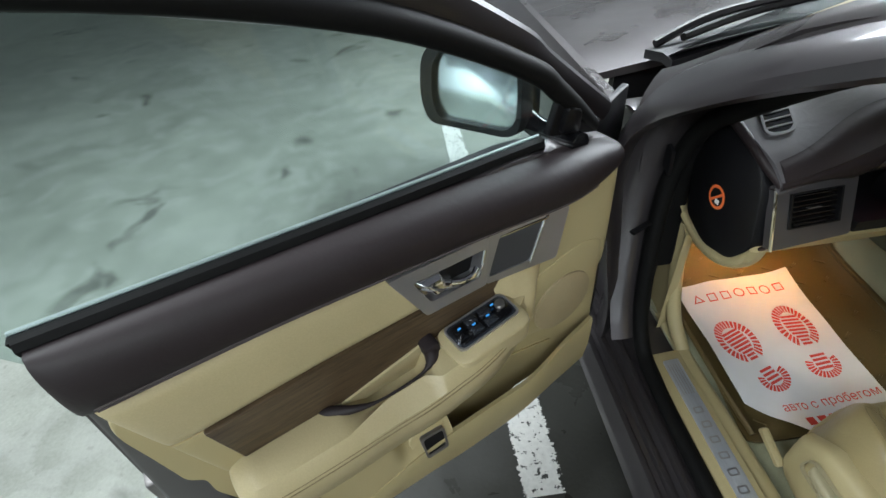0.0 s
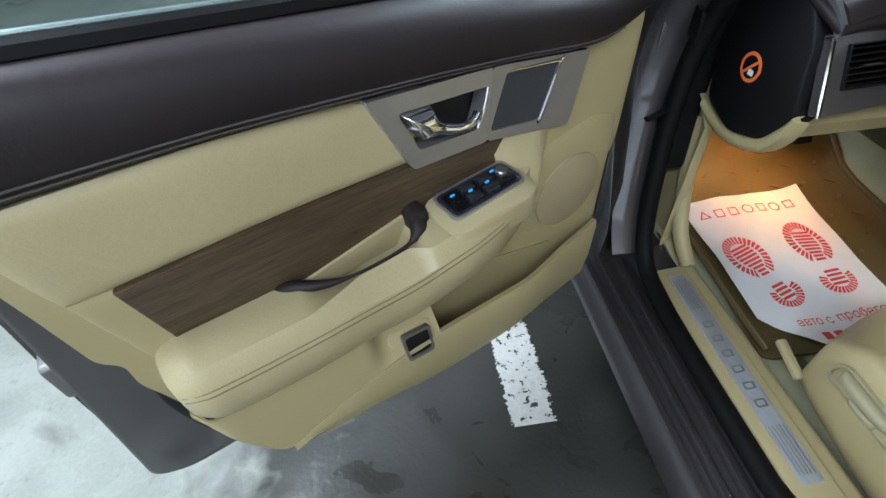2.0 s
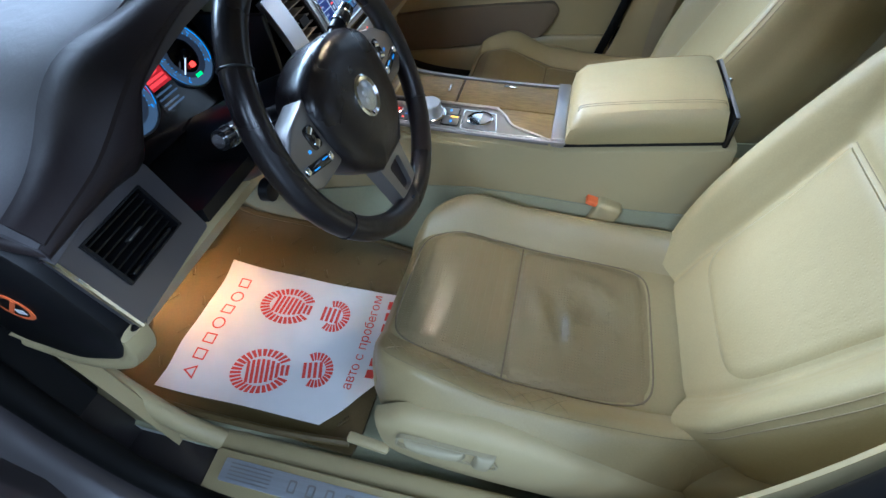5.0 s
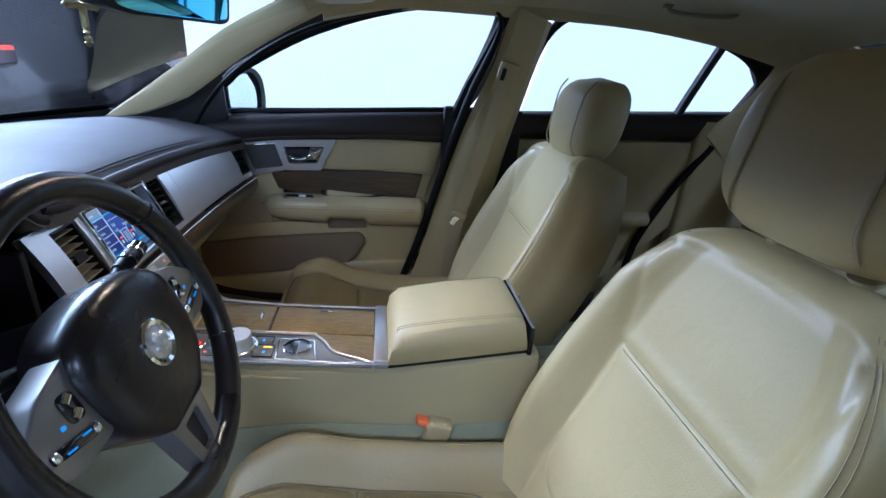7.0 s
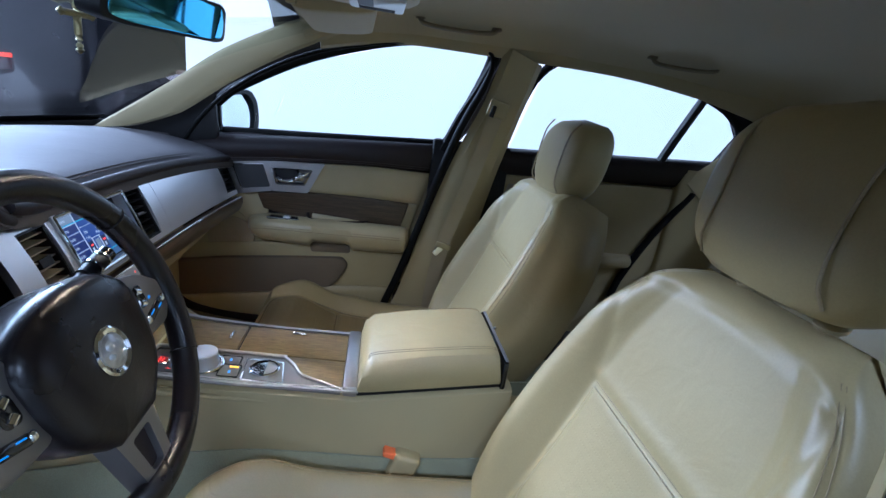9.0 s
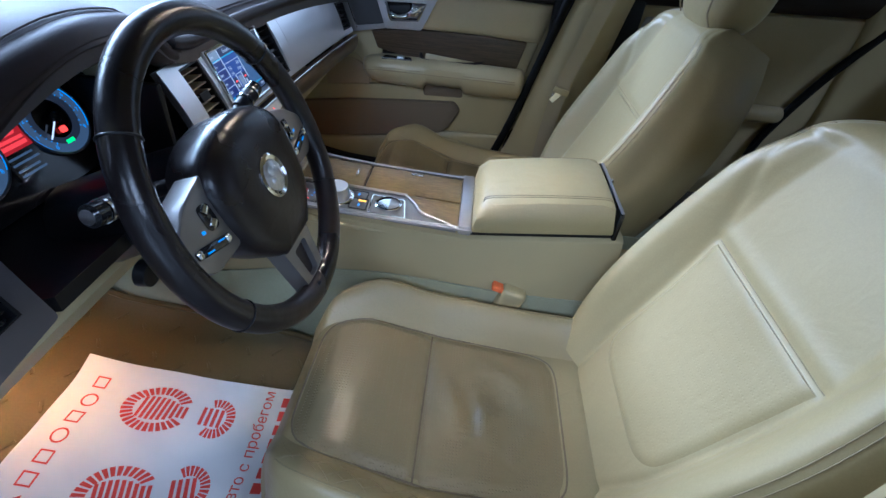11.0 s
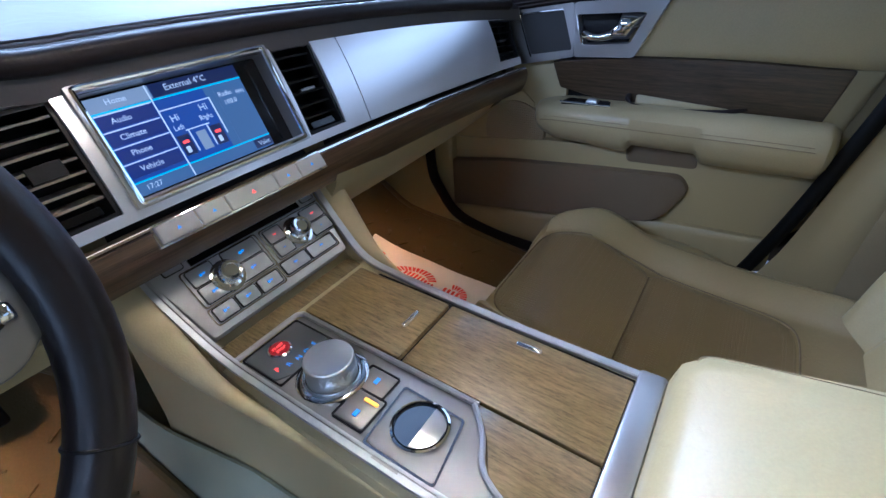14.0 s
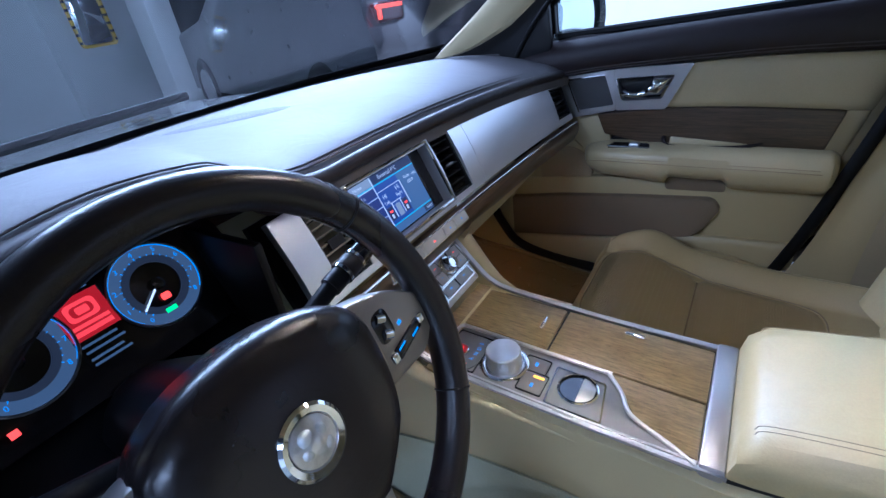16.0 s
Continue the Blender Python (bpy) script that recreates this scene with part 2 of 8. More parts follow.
def garage_floor(name):
    """Pale power-floated concrete with stains, and a dark wet patch beside the car with shade put into its colour."""
    m = concrete(name, (0.17, 0.182, 0.156), (0.325, 0.343, 0.300), 0.35)
    nt = m.node_tree
    n, ln = nt.nodes, nt.links
    b = n["Principled BSDF"]
    base = b.inputs["Base Color"].links[0].from_socket
    rough = b.inputs["Roughness"].links[0].from_socket
    tc = n.new("ShaderNodeTexCoord")

    def noise_node(scale, detail, dist=0.0):
        o = n.new("ShaderNodeTexNoise")
        o.inputs["Scale"].default_value, o.inputs["Detail"].default_value, o.inputs["Distortion"].default_value = scale, detail, dist
        ln.new(tc.outputs["Object"], o.inputs["Vector"])
        return o

    def ramp(src, a, b0, c=0.0, d=1.0):
        r = n.new("ShaderNodeMapRange")
        r.inputs[1].default_value, r.inputs[2].default_value, r.inputs[3].default_value, r.inputs[4].default_value = a, b0, c, d
        ln.new(src, r.inputs[0])
        return r.outputs[0]

    def maths(op, a, c):
        o = n.new("ShaderNodeMath")
        o.operation = op
        ln.new(a, o.inputs[0])
        if isinstance(c, float):
            o.inputs[1].default_value = c
        else:
            ln.new(c, o.inputs[1])
        return o.outputs[0]

    def blend(fac, a, colour):
        x = n.new("ShaderNodeMix")
        x.data_type = "RGBA"
        ln.new(fac, x.inputs[0])
        ln.new(a, x.inputs[6])
        x.inputs[7].default_value = (*colour, 1)
        return x.outputs[2]
    sp = n.new("ShaderNodeSeparateXYZ")
    ln.new(tc.outputs["Object"], sp.inputs[0])
    edge = maths("ADD", sp.outputs[0], maths("MULTIPLY", noise_node(2.6, 7, 0.3).outputs["Fac"], 1.1))
    ragged = maths("ADD", edge, maths("MULTIPLY", noise_node(19, 10, 0.4).outputs["Fac"], 0.55))
    # mask of the wet patch; it also carries the shade beside the car
    wet = maths("MULTIPLY", ramp(ragged, -1.02, -0.72), ramp(sp.outputs[1], 2.0, 1.2))
    bleach = ramp(noise_node(5.5, 9, 0.9).outputs["Fac"], 0.50, 0.60, 0.0, 0.30)
    spots = ramp(noise_node(3.2, 5, 0.6).outputs["Fac"], 0.61, 0.71, 0.0, 0.75)
    grit = ramp(noise_node(38, 5).outputs["Fac"], 0.62, 0.72, 0.0, 0.35)
    c0 = blend(bleach, base, (0.40, 0.41, 0.38))
    c1 = blend(spots, c0, (0.07, 0.072, 0.062))
    c2 = blend(grit, c1, (0.12, 0.125, 0.11))
    # near-black blend: wetness and the car's shade in one colour
    c3 = blend(maths("MULTIPLY", wet, 0.93), c2, (0.026, 0.025, 0.022))
    ln.new(c3, b.inputs["Base Color"])
    x = n.new("ShaderNodeMix")
    x.data_type = "FLOAT"
    ln.new(maths("MULTIPLY", wet, ramp(noise_node(7, 9, 0.5).outputs["Fac"], 0.34, 0.66)), x.inputs[0])
    ln.new(rough, x.inputs[2])
    x.inputs[3].default_value = 0.15
    ln.new(x.outputs[0], b.inputs["Roughness"])
    return m


M_BEIGE = leather("beige_leather", (0.45, 0.378, 0.215), 0.40)
M_SEAT = leather("cream_seat_leather", (0.365, 0.298, 0.145), 0.42)
M_SEATC = leather("creased_seat_leather", (0.310, 0.248, 0.122), 0.38, cracks=0.12)
M_FRAME = material("dark_frame_paint", (0.012, 0.010, 0.011), 0.36, vary=0.05, coat=0.15, spec=0.35)
M_TAUPE = leather("taupe_perforated_leather", (0.235, 0.182, 0.092), 0.36, pores=0.6)
M_SEATIN = leather("cream_perforated_leather", (0.355, 0.288, 0.138), 0.42, pores=0.14)
M_PLASTIC = material("beige_plastic", (0.40, 0.334, 0.176), 0.5, bump=0.15, size=500, vary=0.05)
M_LINER = material("beige_fabric", (0.42, 0.352, 0.195), 0.95, bump=0.5, size=700, vary=0.06, sheen=0.3)
M_BROWN = leather("dark_brown_leather", (0.018, 0.0125, 0.0135), 0.54)
M_BROWN.node_tree.nodes["Principled BSDF"].inputs["Specular IOR Level"].default_value = 0.34
M_WHEEL = leather("worn_wheel_leather", (0.010, 0.0078, 0.0082), 0.29)
M_WHEEL.node_tree.nodes["Principled BSDF"].inputs["Specular IOR Level"].default_value = 0.38
M_DASH = leather("slate_brown_leather", (0.092, 0.087, 0.092), 0.58)
M_DASH.node_tree.nodes["Principled BSDF"].inputs["Specular IOR Level"].default_value = 0.30
M_BLACK = material("black_plastic", (0.005, 0.005, 0.006), 0.45, bump=0.1, size=500, spec=0.3)
M_GLOSSBLACK = material("gloss_black", (0.006, 0.006, 0.007), 0.12)
M_RUBBER = material("black_rubber", (0.004, 0.004, 0.004), 0.6, bump=0.1, size=300, spec=0.15)
M_SILVER = material("satin_silver_trim", (0.44, 0.43, 0.435), 0.34, metal=0.85, bump=0.05, size=900, vary=0.04)
M_FASCIA = material("brushed_aluminium", (0.88, 0.87, 0.91), 0.34, metal=0.9, size=160, vary=0.03, stretch=(1, 8, 8))
M_CHROME = material("chrome", (0.85, 0.86, 0.88), 0.07, metal=1.0, vary=0.02)
M_GREYMESH = material("grey_speaker_mesh", (0.042, 0.042, 0.046), 0.6, bump=0.9, size=900)
M_PAINT = material("taupe_metallic_paint", (0.084, 0.075, 0.076), 0.30, metal=0.45, vary=0.05, size=900, coat=0.9)
M_PAINTIN = material("taupe_inner_paint", (0.062, 0.055, 0.058), 0.38, metal=0.55, vary=0.06, size=700, coat=0.8)
M_WOOD = wood("dark_oak_veneer", (0.024, 0.015, 0.008), (0.115, 0.076, 0.042), rough=0.40, coat=0.1, stretch=(190, 8, 190))
M_WOODC = wood("oak_veneer", (0.085, 0.056, 0.017), (0.285, 0.198, 0.075), rough=0.40, coat=0.12, stretch=(300, 22, 300))
M_WOODD = wood("dark_oak_strip", (0.022, 0.012, 0.006), (0.115, 0.070, 0.036), rough=0.30, coat=0.30, stretch=(4, 110, 110))
M_CARPET = material("grey_green_carpet", (0.335, 0.340, 0.215), 0.95, bump=1.0, size=500, vary=0.24, sheen=0.4)
M_MAT = material("tan_rubber_mat", (0.098, 0.070, 0.024), 0.5, bump=0.4, size=250, vary=0.15)
M_PAPER = material("white_paper", (0.80, 0.79, 0.80), 0.8, bump=0.2, size=40, vary=0.03)
M_RED = material("red_print", (0.72, 0.07, 0.05), 0.75, vary=0.05)
M_GLASS = glass("tinted_glass", (0.80, 0.87, 0.86))
M_SHIELD = glass("windscreen_glass", (0.86, 0.92, 0.90))
M_DIMMIRROR = material("blue_dimming_mirror", (0.16, 0.55, 0.85), 0.02, metal=1.0, vary=0.0)
# roughness blurs the reflection into an even pale tone
M_BLURMIRROR = material("blurred_mirror_glass", (0.84, 0.93, 0.95), 0.20, metal=1.0, vary=0.03)
M_MIRROR = material("mirror_silver", (0.82, 0.88, 0.90), 0.02, metal=1.0, vary=0.0)
M_FLOOR = garage_floor("garage_concrete")
M_WALL = material("painted_wall", (0.62, 0.64, 0.65), 0.8, bump=0.3, size=60, vary=0.06, coarse=2)
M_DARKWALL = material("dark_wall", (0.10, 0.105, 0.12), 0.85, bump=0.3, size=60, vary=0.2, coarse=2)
# emission stands in for strong light on the east wall
M_BACK = glowing("glowing_backdrop", (0.97, 0.89, 0.96), 1.30, (0.5, 0.5, 0.5))
M_STITCH = material("beige_thread", (0.36, 0.30, 0.19), 0.8)
M_GREYTHREAD = material("brown_thread", (0.085, 0.07, 0.07), 0.8)
M_ORANGE = material("orange_vinyl", (0.85, 0.18, 0.05), 0.5)
M_DARKSILVER = material("dark_smoked_silver", (0.10, 0.11, 0.13), 0.25, metal=0.8, vary=0.03)
M_PANEL = material("satin_silver_plastic", (0.50, 0.49, 0.48), 0.40, metal=0.15, vary=0.03, size=700)
M_BLUE = glowing("blue_backlight", (0.05, 0.38, 0.98), 0.75)
M_REDGLOW = glowing("red_backlight", (1.0, 0.05, 0.03), 2.2)
M_AMBER = glowing("amber_backlight", (1.0, 0.45, 0.03), 2.2)
M_GREENGLOW = glowing("green_backlight", (0.1, 1.0, 0.2), 1.2)
M_WHITEGLOW = glowing("white_backlight", (0.85, 0.92, 1.0), 1.0)
M_PLATE = material("brushed_sill_plate", (0.50, 0.53, 0.58), 0.36, metal=0.45, bump=0.05, size=150, stretch=(40, 1, 1))
M_BUTTON = material("silver_button", (0.55, 0.57, 0.58), 0.36, metal=0.55, vary=0.03)
M_WHITEPAINT = concrete("worn_white_paint", (0.46, 0.46, 0.43), (0.80, 0.80, 0.76))


def chipped(m, scale, low, high, colour):
    """Lets a dark ground show through where the paint has chipped off."""
    n, ln = m.node_tree.nodes, m.node_tree.links
    b = n["Principled BSDF"]
    base = b.inputs["Base Color"].links[0].from_socket
    tc = n.new("ShaderNodeTexCoord")
    o = n.new("ShaderNodeTexNoise")
    o.inputs["Scale"].default_value, o.inputs["Detail"].default_value, o.inputs["Roughness"].default_value = scale, 9, 0.62
    ln.new(tc.outputs["Object"], o.inputs["Vector"])
    r = n.new("ShaderNodeMapRange")
    r.inputs[1].default_value, r.inputs[2].default_value = low, high
    ln.new(o.outputs["Fac"], r.inputs[0])
    x = n.new("ShaderNodeMix")
    x.data_type = "RGBA"
    ln.new(r.outputs[0], x.inputs[0])
    ln.new(base, x.inputs[6])
    x.inputs[7].default_value = (*colour, 1)
    ln.new(x.outputs[2], b.inputs["Base Color"])


chipped(M_WHITEPAINT, 62, 0.575, 0.61, (0.05, 0.05, 0.046))
# taupe of the bin face; in the hand pocket it stands in for shade
M_BINFACE = leather("taupe_trim_and_shade", (0.17, 0.13, 0.082), 0.6)
M_SPOKE = material("satin_grey_spoke", (0.22, 0.21, 0.205), 0.38, metal=0.75, vary=0.03, size=700)
M_CREASE = material("worn_crease", (0.24, 0.19, 0.10), 0.6)
M_RECESS = material("pale_switch_recess", (0.34, 0.30, 0.185), 0.5, vary=0.05)
M_BEZEL = material("satin_door_bezel", (0.46, 0.45, 0.46), 0.34, metal=0.8, vary=0.03, size=700)
M_VENTPANEL = material("dark_taupe_metal_panel", (0.13, 0.122, 0.128), 0.36, metal=0.7, vary=0.03, size=700)
M_SEAM = material("dark_seam", (0.17, 0.13, 0.08), 0.8)
M_PERF = leather("beige_perforated_cover", (0.36, 0.29, 0.17), 0.5, pores=0.8)
M_DARKBTN = material("dark_grey_button", (0.16, 0.16, 0.165), 0.35, metal=0.5, vary=0.03)


def turned_metal(name, colour, rough):
    """Metal brushed in circles round the upright axis."""
    m = material(name, colour, rough, metal=0.96, vary=0.03)
    n, ln = m.node_tree.nodes, m.node_tree.links
    t = n.new("ShaderNodeTangent")
    t.direction_type, t.axis = "RADIAL", "Z"
    b = n["Principled BSDF"]
    b.inputs["Anisotropic"].default_value = 0.75
    ln.new(t.outputs[0], b.inputs["Tangent"])
    return m


M_TURNED = turned_metal("turned_aluminium", (0.92, 0.92, 0.93), 0.31)
M_SELPLATE = material("satin_taupe_plate", (0.27, 0.255, 0.245), 0.36, metal=0.7, vary=0.04, size=700)
M_RAIL = material("satin_rail", (0.46, 0.46, 0.47), 0.46, metal=0.8, vary=0.04, size=700)
M_KEY = material("satin_key", (0.38, 0.37, 0.36), 0.42, metal=0.15, vary=0.03, size=700)

# ---- shapes ----
HOME = {}


def thing(name, loc, label, category, group="", kind="", turn=0.0):
    """An Empty at the base of a thing."""
    o = new(name)
    o.empty_display_size = 0.05
    o.matrix_world = pose(*loc, 0, 0, turn)
    HOME[o] = o.matrix_world.inverted()
    return tagged(o, label, category, group, kind)


def part(name, bm, mat, parent=None, label="", smooth=True, local=False):
    """Links a bmesh as one mesh; its points are in the world's metres, or in the thing's own (local)."""
    if parent is not None and not local:
        bm.transform(HOME[parent])
    bmesh.ops.recalc_face_normals(bm, faces=bm.faces)
    me = bpy.data.meshes.new(name)
    bm.to_mesh(me)
    bm.free()
    me.materials.append(mat)
    if smooth:
        me.shade_smooth()
        me.set_sharp_from_angle(angle=radians(38))
    o = new(name, me)
    if parent is not None:
        o.parent = parent
        HOME[o] = HOME[parent]
    if label:
        o["label"] = label
    return o


def whole(name, bm, mat, label, category, group="", kind="", smooth=True):
    """A thing that is a single mesh."""
    return tagged(part(name, bm, mat, None, "", smooth), label, category, group, kind)


def curve1(pts):
    """A smooth function through (a, value) points."""
    xs = np.array([p[0] for p in pts], float)
    vs = np.array([p[1] for p in pts], float)
    if len(xs) < 3:
        return lambda a: float(np.interp(a, xs, vs))
    h, d = np.diff(xs), np.diff(vs) / np.diff(xs)
    m = np.zeros(len(xs))
    m[0], m[-1] = d[0], d[-1]
    for i in range(1, len(xs) - 1):
        m[i] = 0 if d[i - 1] * d[i] <= 0 else 2 * d[i - 1] * d[i] / (d[i - 1] + d[i])

    def f(a):
        a = min(max(a, xs[0]), xs[-1])
        i = min(int(np.searchsorted(xs, a, side="right")) - 1, len(h) - 1)
        t = (a - xs[i]) / h[i]
        return float((2 * t**3 - 3 * t**2 + 1) * vs[i] + (t**3 - 2 * t**2 + t) * h[i] * m[i] + (3 * t**2 - 2 * t**3) * vs[i + 1] + (t**3 - t**2) * h[i] * m[i + 1])
    return f


def fn(v):
    """A number, or a list of points, as a function."""
    return v if callable(v) else curve1(v) if isinstance(v, (list, tuple)) else (lambda a: v)


def sheet_grid(pts, closed_u=False, closed_v=False):
    """A bmesh from a grid of points."""
    bm = bmesh.new()
    vs = [[bm.verts.new(p) for p in row] for row in pts]
    nu, nv = len(vs), len(vs[0])
    for i in range(nu if closed_u else nu - 1):
        for j in range(nv if closed_v else nv - 1):
            bm.faces.new((vs[i][j], vs[(i + 1) % nu][j], vs[(i + 1) % nu][(j + 1) % nv], vs[i][(j + 1) % nv]))
    return bm


def loft(rings, caps=True, closed=True):
    """A skin over rings of equal length."""
    bm = bmesh.new()
    vs = [[bm.verts.new(p) for p in r] for r in rings]
    n = len(vs[0])
    for a, b in zip(vs, vs[1:]):
        for j in range(n if closed else n - 1):
            bm.faces.new((a[j], a[(j + 1) % n], b[(j + 1) % n], b[j]))
    if caps:
        bm.faces.new(vs[0])
        bm.faces.new(vs[-1][::-1])
    return bm


def slab(front, thick):
    """A closed shell: a grid of (point, normal) pushed back by thick along the normal."""
    nu, nv = len(front), len(front[0])
    bm = bmesh.new()
    f = [[bm.verts.new(p) for p, q in row] for row in front]
    b = [[bm.verts.new(Vector(p) - Vector(q) * thick) for p, q in row] for row in front]
    for i in range(nu - 1):
        for j in range(nv - 1):
            bm.faces.new((f[i][j], f[i + 1][j], f[i + 1][j + 1], f[i][j + 1]))
            bm.faces.new((b[i][j], b[i][j + 1], b[i + 1][j + 1], b[i + 1][j]))
    for i in range(nu - 1):
        bm.faces.new((f[i][0], b[i][0], b[i + 1][0], f[i + 1][0]))
        bm.faces.new((f[i][-1], f[i + 1][-1], b[i + 1][-1], b[i][-1]))
    for j in range(nv - 1):
        bm.faces.new((f[0][j], f[0][j + 1], b[0][j + 1], b[0][j]))
        bm.faces.new((f[-1][j], b[-1][j], b[-1][j + 1], f[-1][j + 1]))
    return bm


def puff(put, u0, u1, top, bot, base=0.0, bulge=0.01, k=4.0, ke=6.0, thick=0.01, n=28, m=12, skew=0.0):
    """A cushioned band between two edges: put(u, w, z) places it; w swells by bulge, flat in the middle and rounded to the edges."""
    top, bot, base, bulge = fn(top), fn(bot), fn(base), fn(bulge)
    rows = []
    for i in range(n + 1):
        s = 0.5 - 0.5 * math.cos(math.pi * i / n)
        u = u0 + (u1 - u0) * s
        e = (1 - abs(2 * s - 1) ** ke) ** (1 / ke)
        row = []
        for j in range(m + 1):
            v = 0.5 - 0.5 * math.cos(math.pi * j / m)
            p = (1 - abs(2 * v - 1) ** k) ** (1 / k)
            zt, zb = top(u), bot(u)
            uu = u + skew * (v - 0.5)
            w = base(u) + bulge(u) * p * e
            row.append((Vector(put(uu, w, zb + (zt - zb) * v)), Vector(put(uu, 1, zt)) - Vector(put(uu, 0, zt))))
        rows.append(row)
    return slab(rows, thick)


def ring2(poly, r, seg=4):
    """Rounds the corners of a 2D polygon."""
    out, n = [], len(poly)
    for i in range(n):
        p, a, b = Vector(poly[i]), Vector(poly[i - 1]), Vector(poly[(i + 1) % n])
        ra = min(r, (a - p).length * 0.45, (b - p).length * 0.45)
        s, e = p + (a - p).normalized() * ra, p + (b - p).normalized() * ra
        for t in range(seg + 1):
            q = t / seg
            out.append(s * (1 - q) ** 2 + p * 2 * q * (1 - q) + e * q**2)
    return out


def plate(put, poly, w0, w1, r=0.0, bevel=0.0, seg=4):
    """A flat piece: a rounded outline from w0 to w1, its front edge bevelled."""
    pts = ring2(poly, r, seg) if r else [Vector(p) for p in poly]
    c = sum(pts, Vector((0, 0))) / len(pts)
    size = max((p - c).length for p in pts)
    rings = [(w0, 1.0), (w1 - bevel, 1.0)]
    if bevel:
        rings += [(w1 - bevel * 0.3, 1 - 0.3 * bevel / size), (w1, 1 - bevel / size)]
    return loft([[put(*(c.x + (p.x - c.x) * q, w, c.y + (p.y - c.y) * q)) for p in pts] for w, q in rings])


def dome(put, poly, w0, w1, r=0.0, seg=4, flat=0.55):
    """A rounded pad over an outline: full at w0, swelling to w1."""
    pts = ring2(poly, r, seg) if r else [Vector(p) for p in poly]
    c = sum(pts, Vector((0, 0))) / len(pts)
    rings = [(w0, 1.0)] + [(w0 + (w1 - w0) * math.sin(t), flat * 0.4 + (1 - flat * 0.4) * math.cos(t)) for t in np.linspace(0.15, math.pi / 2, 6)]
    return loft([[put(c.x + (p.x - c.x) * q, w, c.y + (p.y - c.y) * q) for p in pts] for w, q in rings])


def frame_ring(put, outer, inner, w0, w1, r=0.0, seg=4, ri=None):
    """A flat frame with an opening; outer and inner have as many corners."""
    a = ring2(outer, r, seg) if r else [Vector(p) for p in outer]
    b = ring2(inner, r if ri is None else ri, seg) if r else [Vector(p) for p in inner]
    rings = [[put(p.x, w, p.y) for p in s] for s, w in ((a, w0), (a, w1), (b, w1), (b, w0))]
    bm = bmesh.new()
    vs = [[bm.verts.new(p) for p in rr] for rr in rings]
    n = len(a)
    for i in range(4):
        for j in range(n):
            bm.faces.new((vs[i][j], vs[i][(j + 1) % n], vs[(i + 1) % 4][(j + 1) % n], vs[(i + 1) % 4][j]))
    return bm


def smooth_path(pts, steps=6):
    """Catmull-Rom through 3D points."""
    p = [Vector(q) for q in pts]
    out = []
    for i in range(len(p) - 1):
        a, b, c, d = p[max(i - 1, 0)], p[i], p[i + 1], p[min(i + 2, len(p) - 1)]
        for s in range(steps):
            t = s / steps
            out.append(0.5 * (2 * b + (c - a) * t + (2 * a - 5 * b + 4 * c - d) * t * t + (3 * b - a - 3 * c + d) * t**3))
    out.append(p[-1])
    return out


def tube(pts, r, seg=8, closed=False, flat=1.0, up=(0, 0, 1), steps=6, tilt=None):
    """A bar of round (or flattened) section along a smooth path; r: a number or a function of 0..1."""
    path = smooth_path(pts, steps) if not closed else [Vector(q) for q in pts]
    n = len(path)
    rf = fn(r)
    rings = []
    for i, p in enumerate(path):
        a, b = (path[i - 1], path[(i + 1) % n]) if closed else (path[max(i - 1, 0)], path[min(i + 1, n - 1)])
        d = (b - a).normalized()
        x = d.cross(Vector(up))
        x = x.normalized() if x.length > 1e-6 else d.orthogonal().normalized()
        y = x.cross(d)
        q = rf(i / max(n - 1, 1))
        rings.append([p + x * math.cos(t) * q + y * math.sin(t) * q * flat for t in (2 * math.pi * k / seg for k in range(seg))])
    if closed:
        rings.append(rings[0])
        bm = loft(rings, caps=False)
        bmesh.ops.remove_doubles(bm, verts=bm.verts, dist=1e-6)
        return bm
    return loft(rings)


def box(c, size, bevel=0.0, seg=2, m=None):
    """A box with rounded edges; m: a turn about its middle."""
    bm = bmesh.new()
    bmesh.ops.create_cube(bm, size=1)
    bmesh.ops.scale(bm, vec=size, verts=bm.verts)
    if bevel:
        bmesh.ops.bevel(bm, geom=bm.edges[:], offset=bevel, segments=seg, affect="EDGES", profile=0.5)
    if m is not None:
        bm.transform(m)
    bmesh.ops.translate(bm, vec=c, verts=bm.verts)
    return bm


def lathe(profile, m, seg=32):
    """A turned piece: (radius, height) points about the z axis of the pose m."""
    rings = [[m @ Vector((max(r, 1e-4) * math.cos(a), max(r, 1e-4) * math.sin(a), h)) for a in (2 * math.pi * k / seg for k in range(seg))] for r, h in profile]
    return loft(rings)


def join(*bms):
    """Several shapes of one piece in one bmesh."""
    out = bms[0]
    for b in bms[1:]:
        me = bpy.data.meshes.new("tmp")
        b.to_mesh(me)
        b.free()
        out.from_mesh(me)
        bpy.data.meshes.remove(me)
    return out


def frame_of(o, x, y):
    """A pose with its origin at o, x along x, y towards y."""
    x = Vector(x).normalized()
    z = x.cross(Vector(y)).normalized()
    y = z.cross(x)
    return Matrix(((x.x, y.x, z.x, o[0]), (x.y, y.y, z.y, o[1]), (x.z, y.z, z.z, o[2]), (0, 0, 0, 1)))


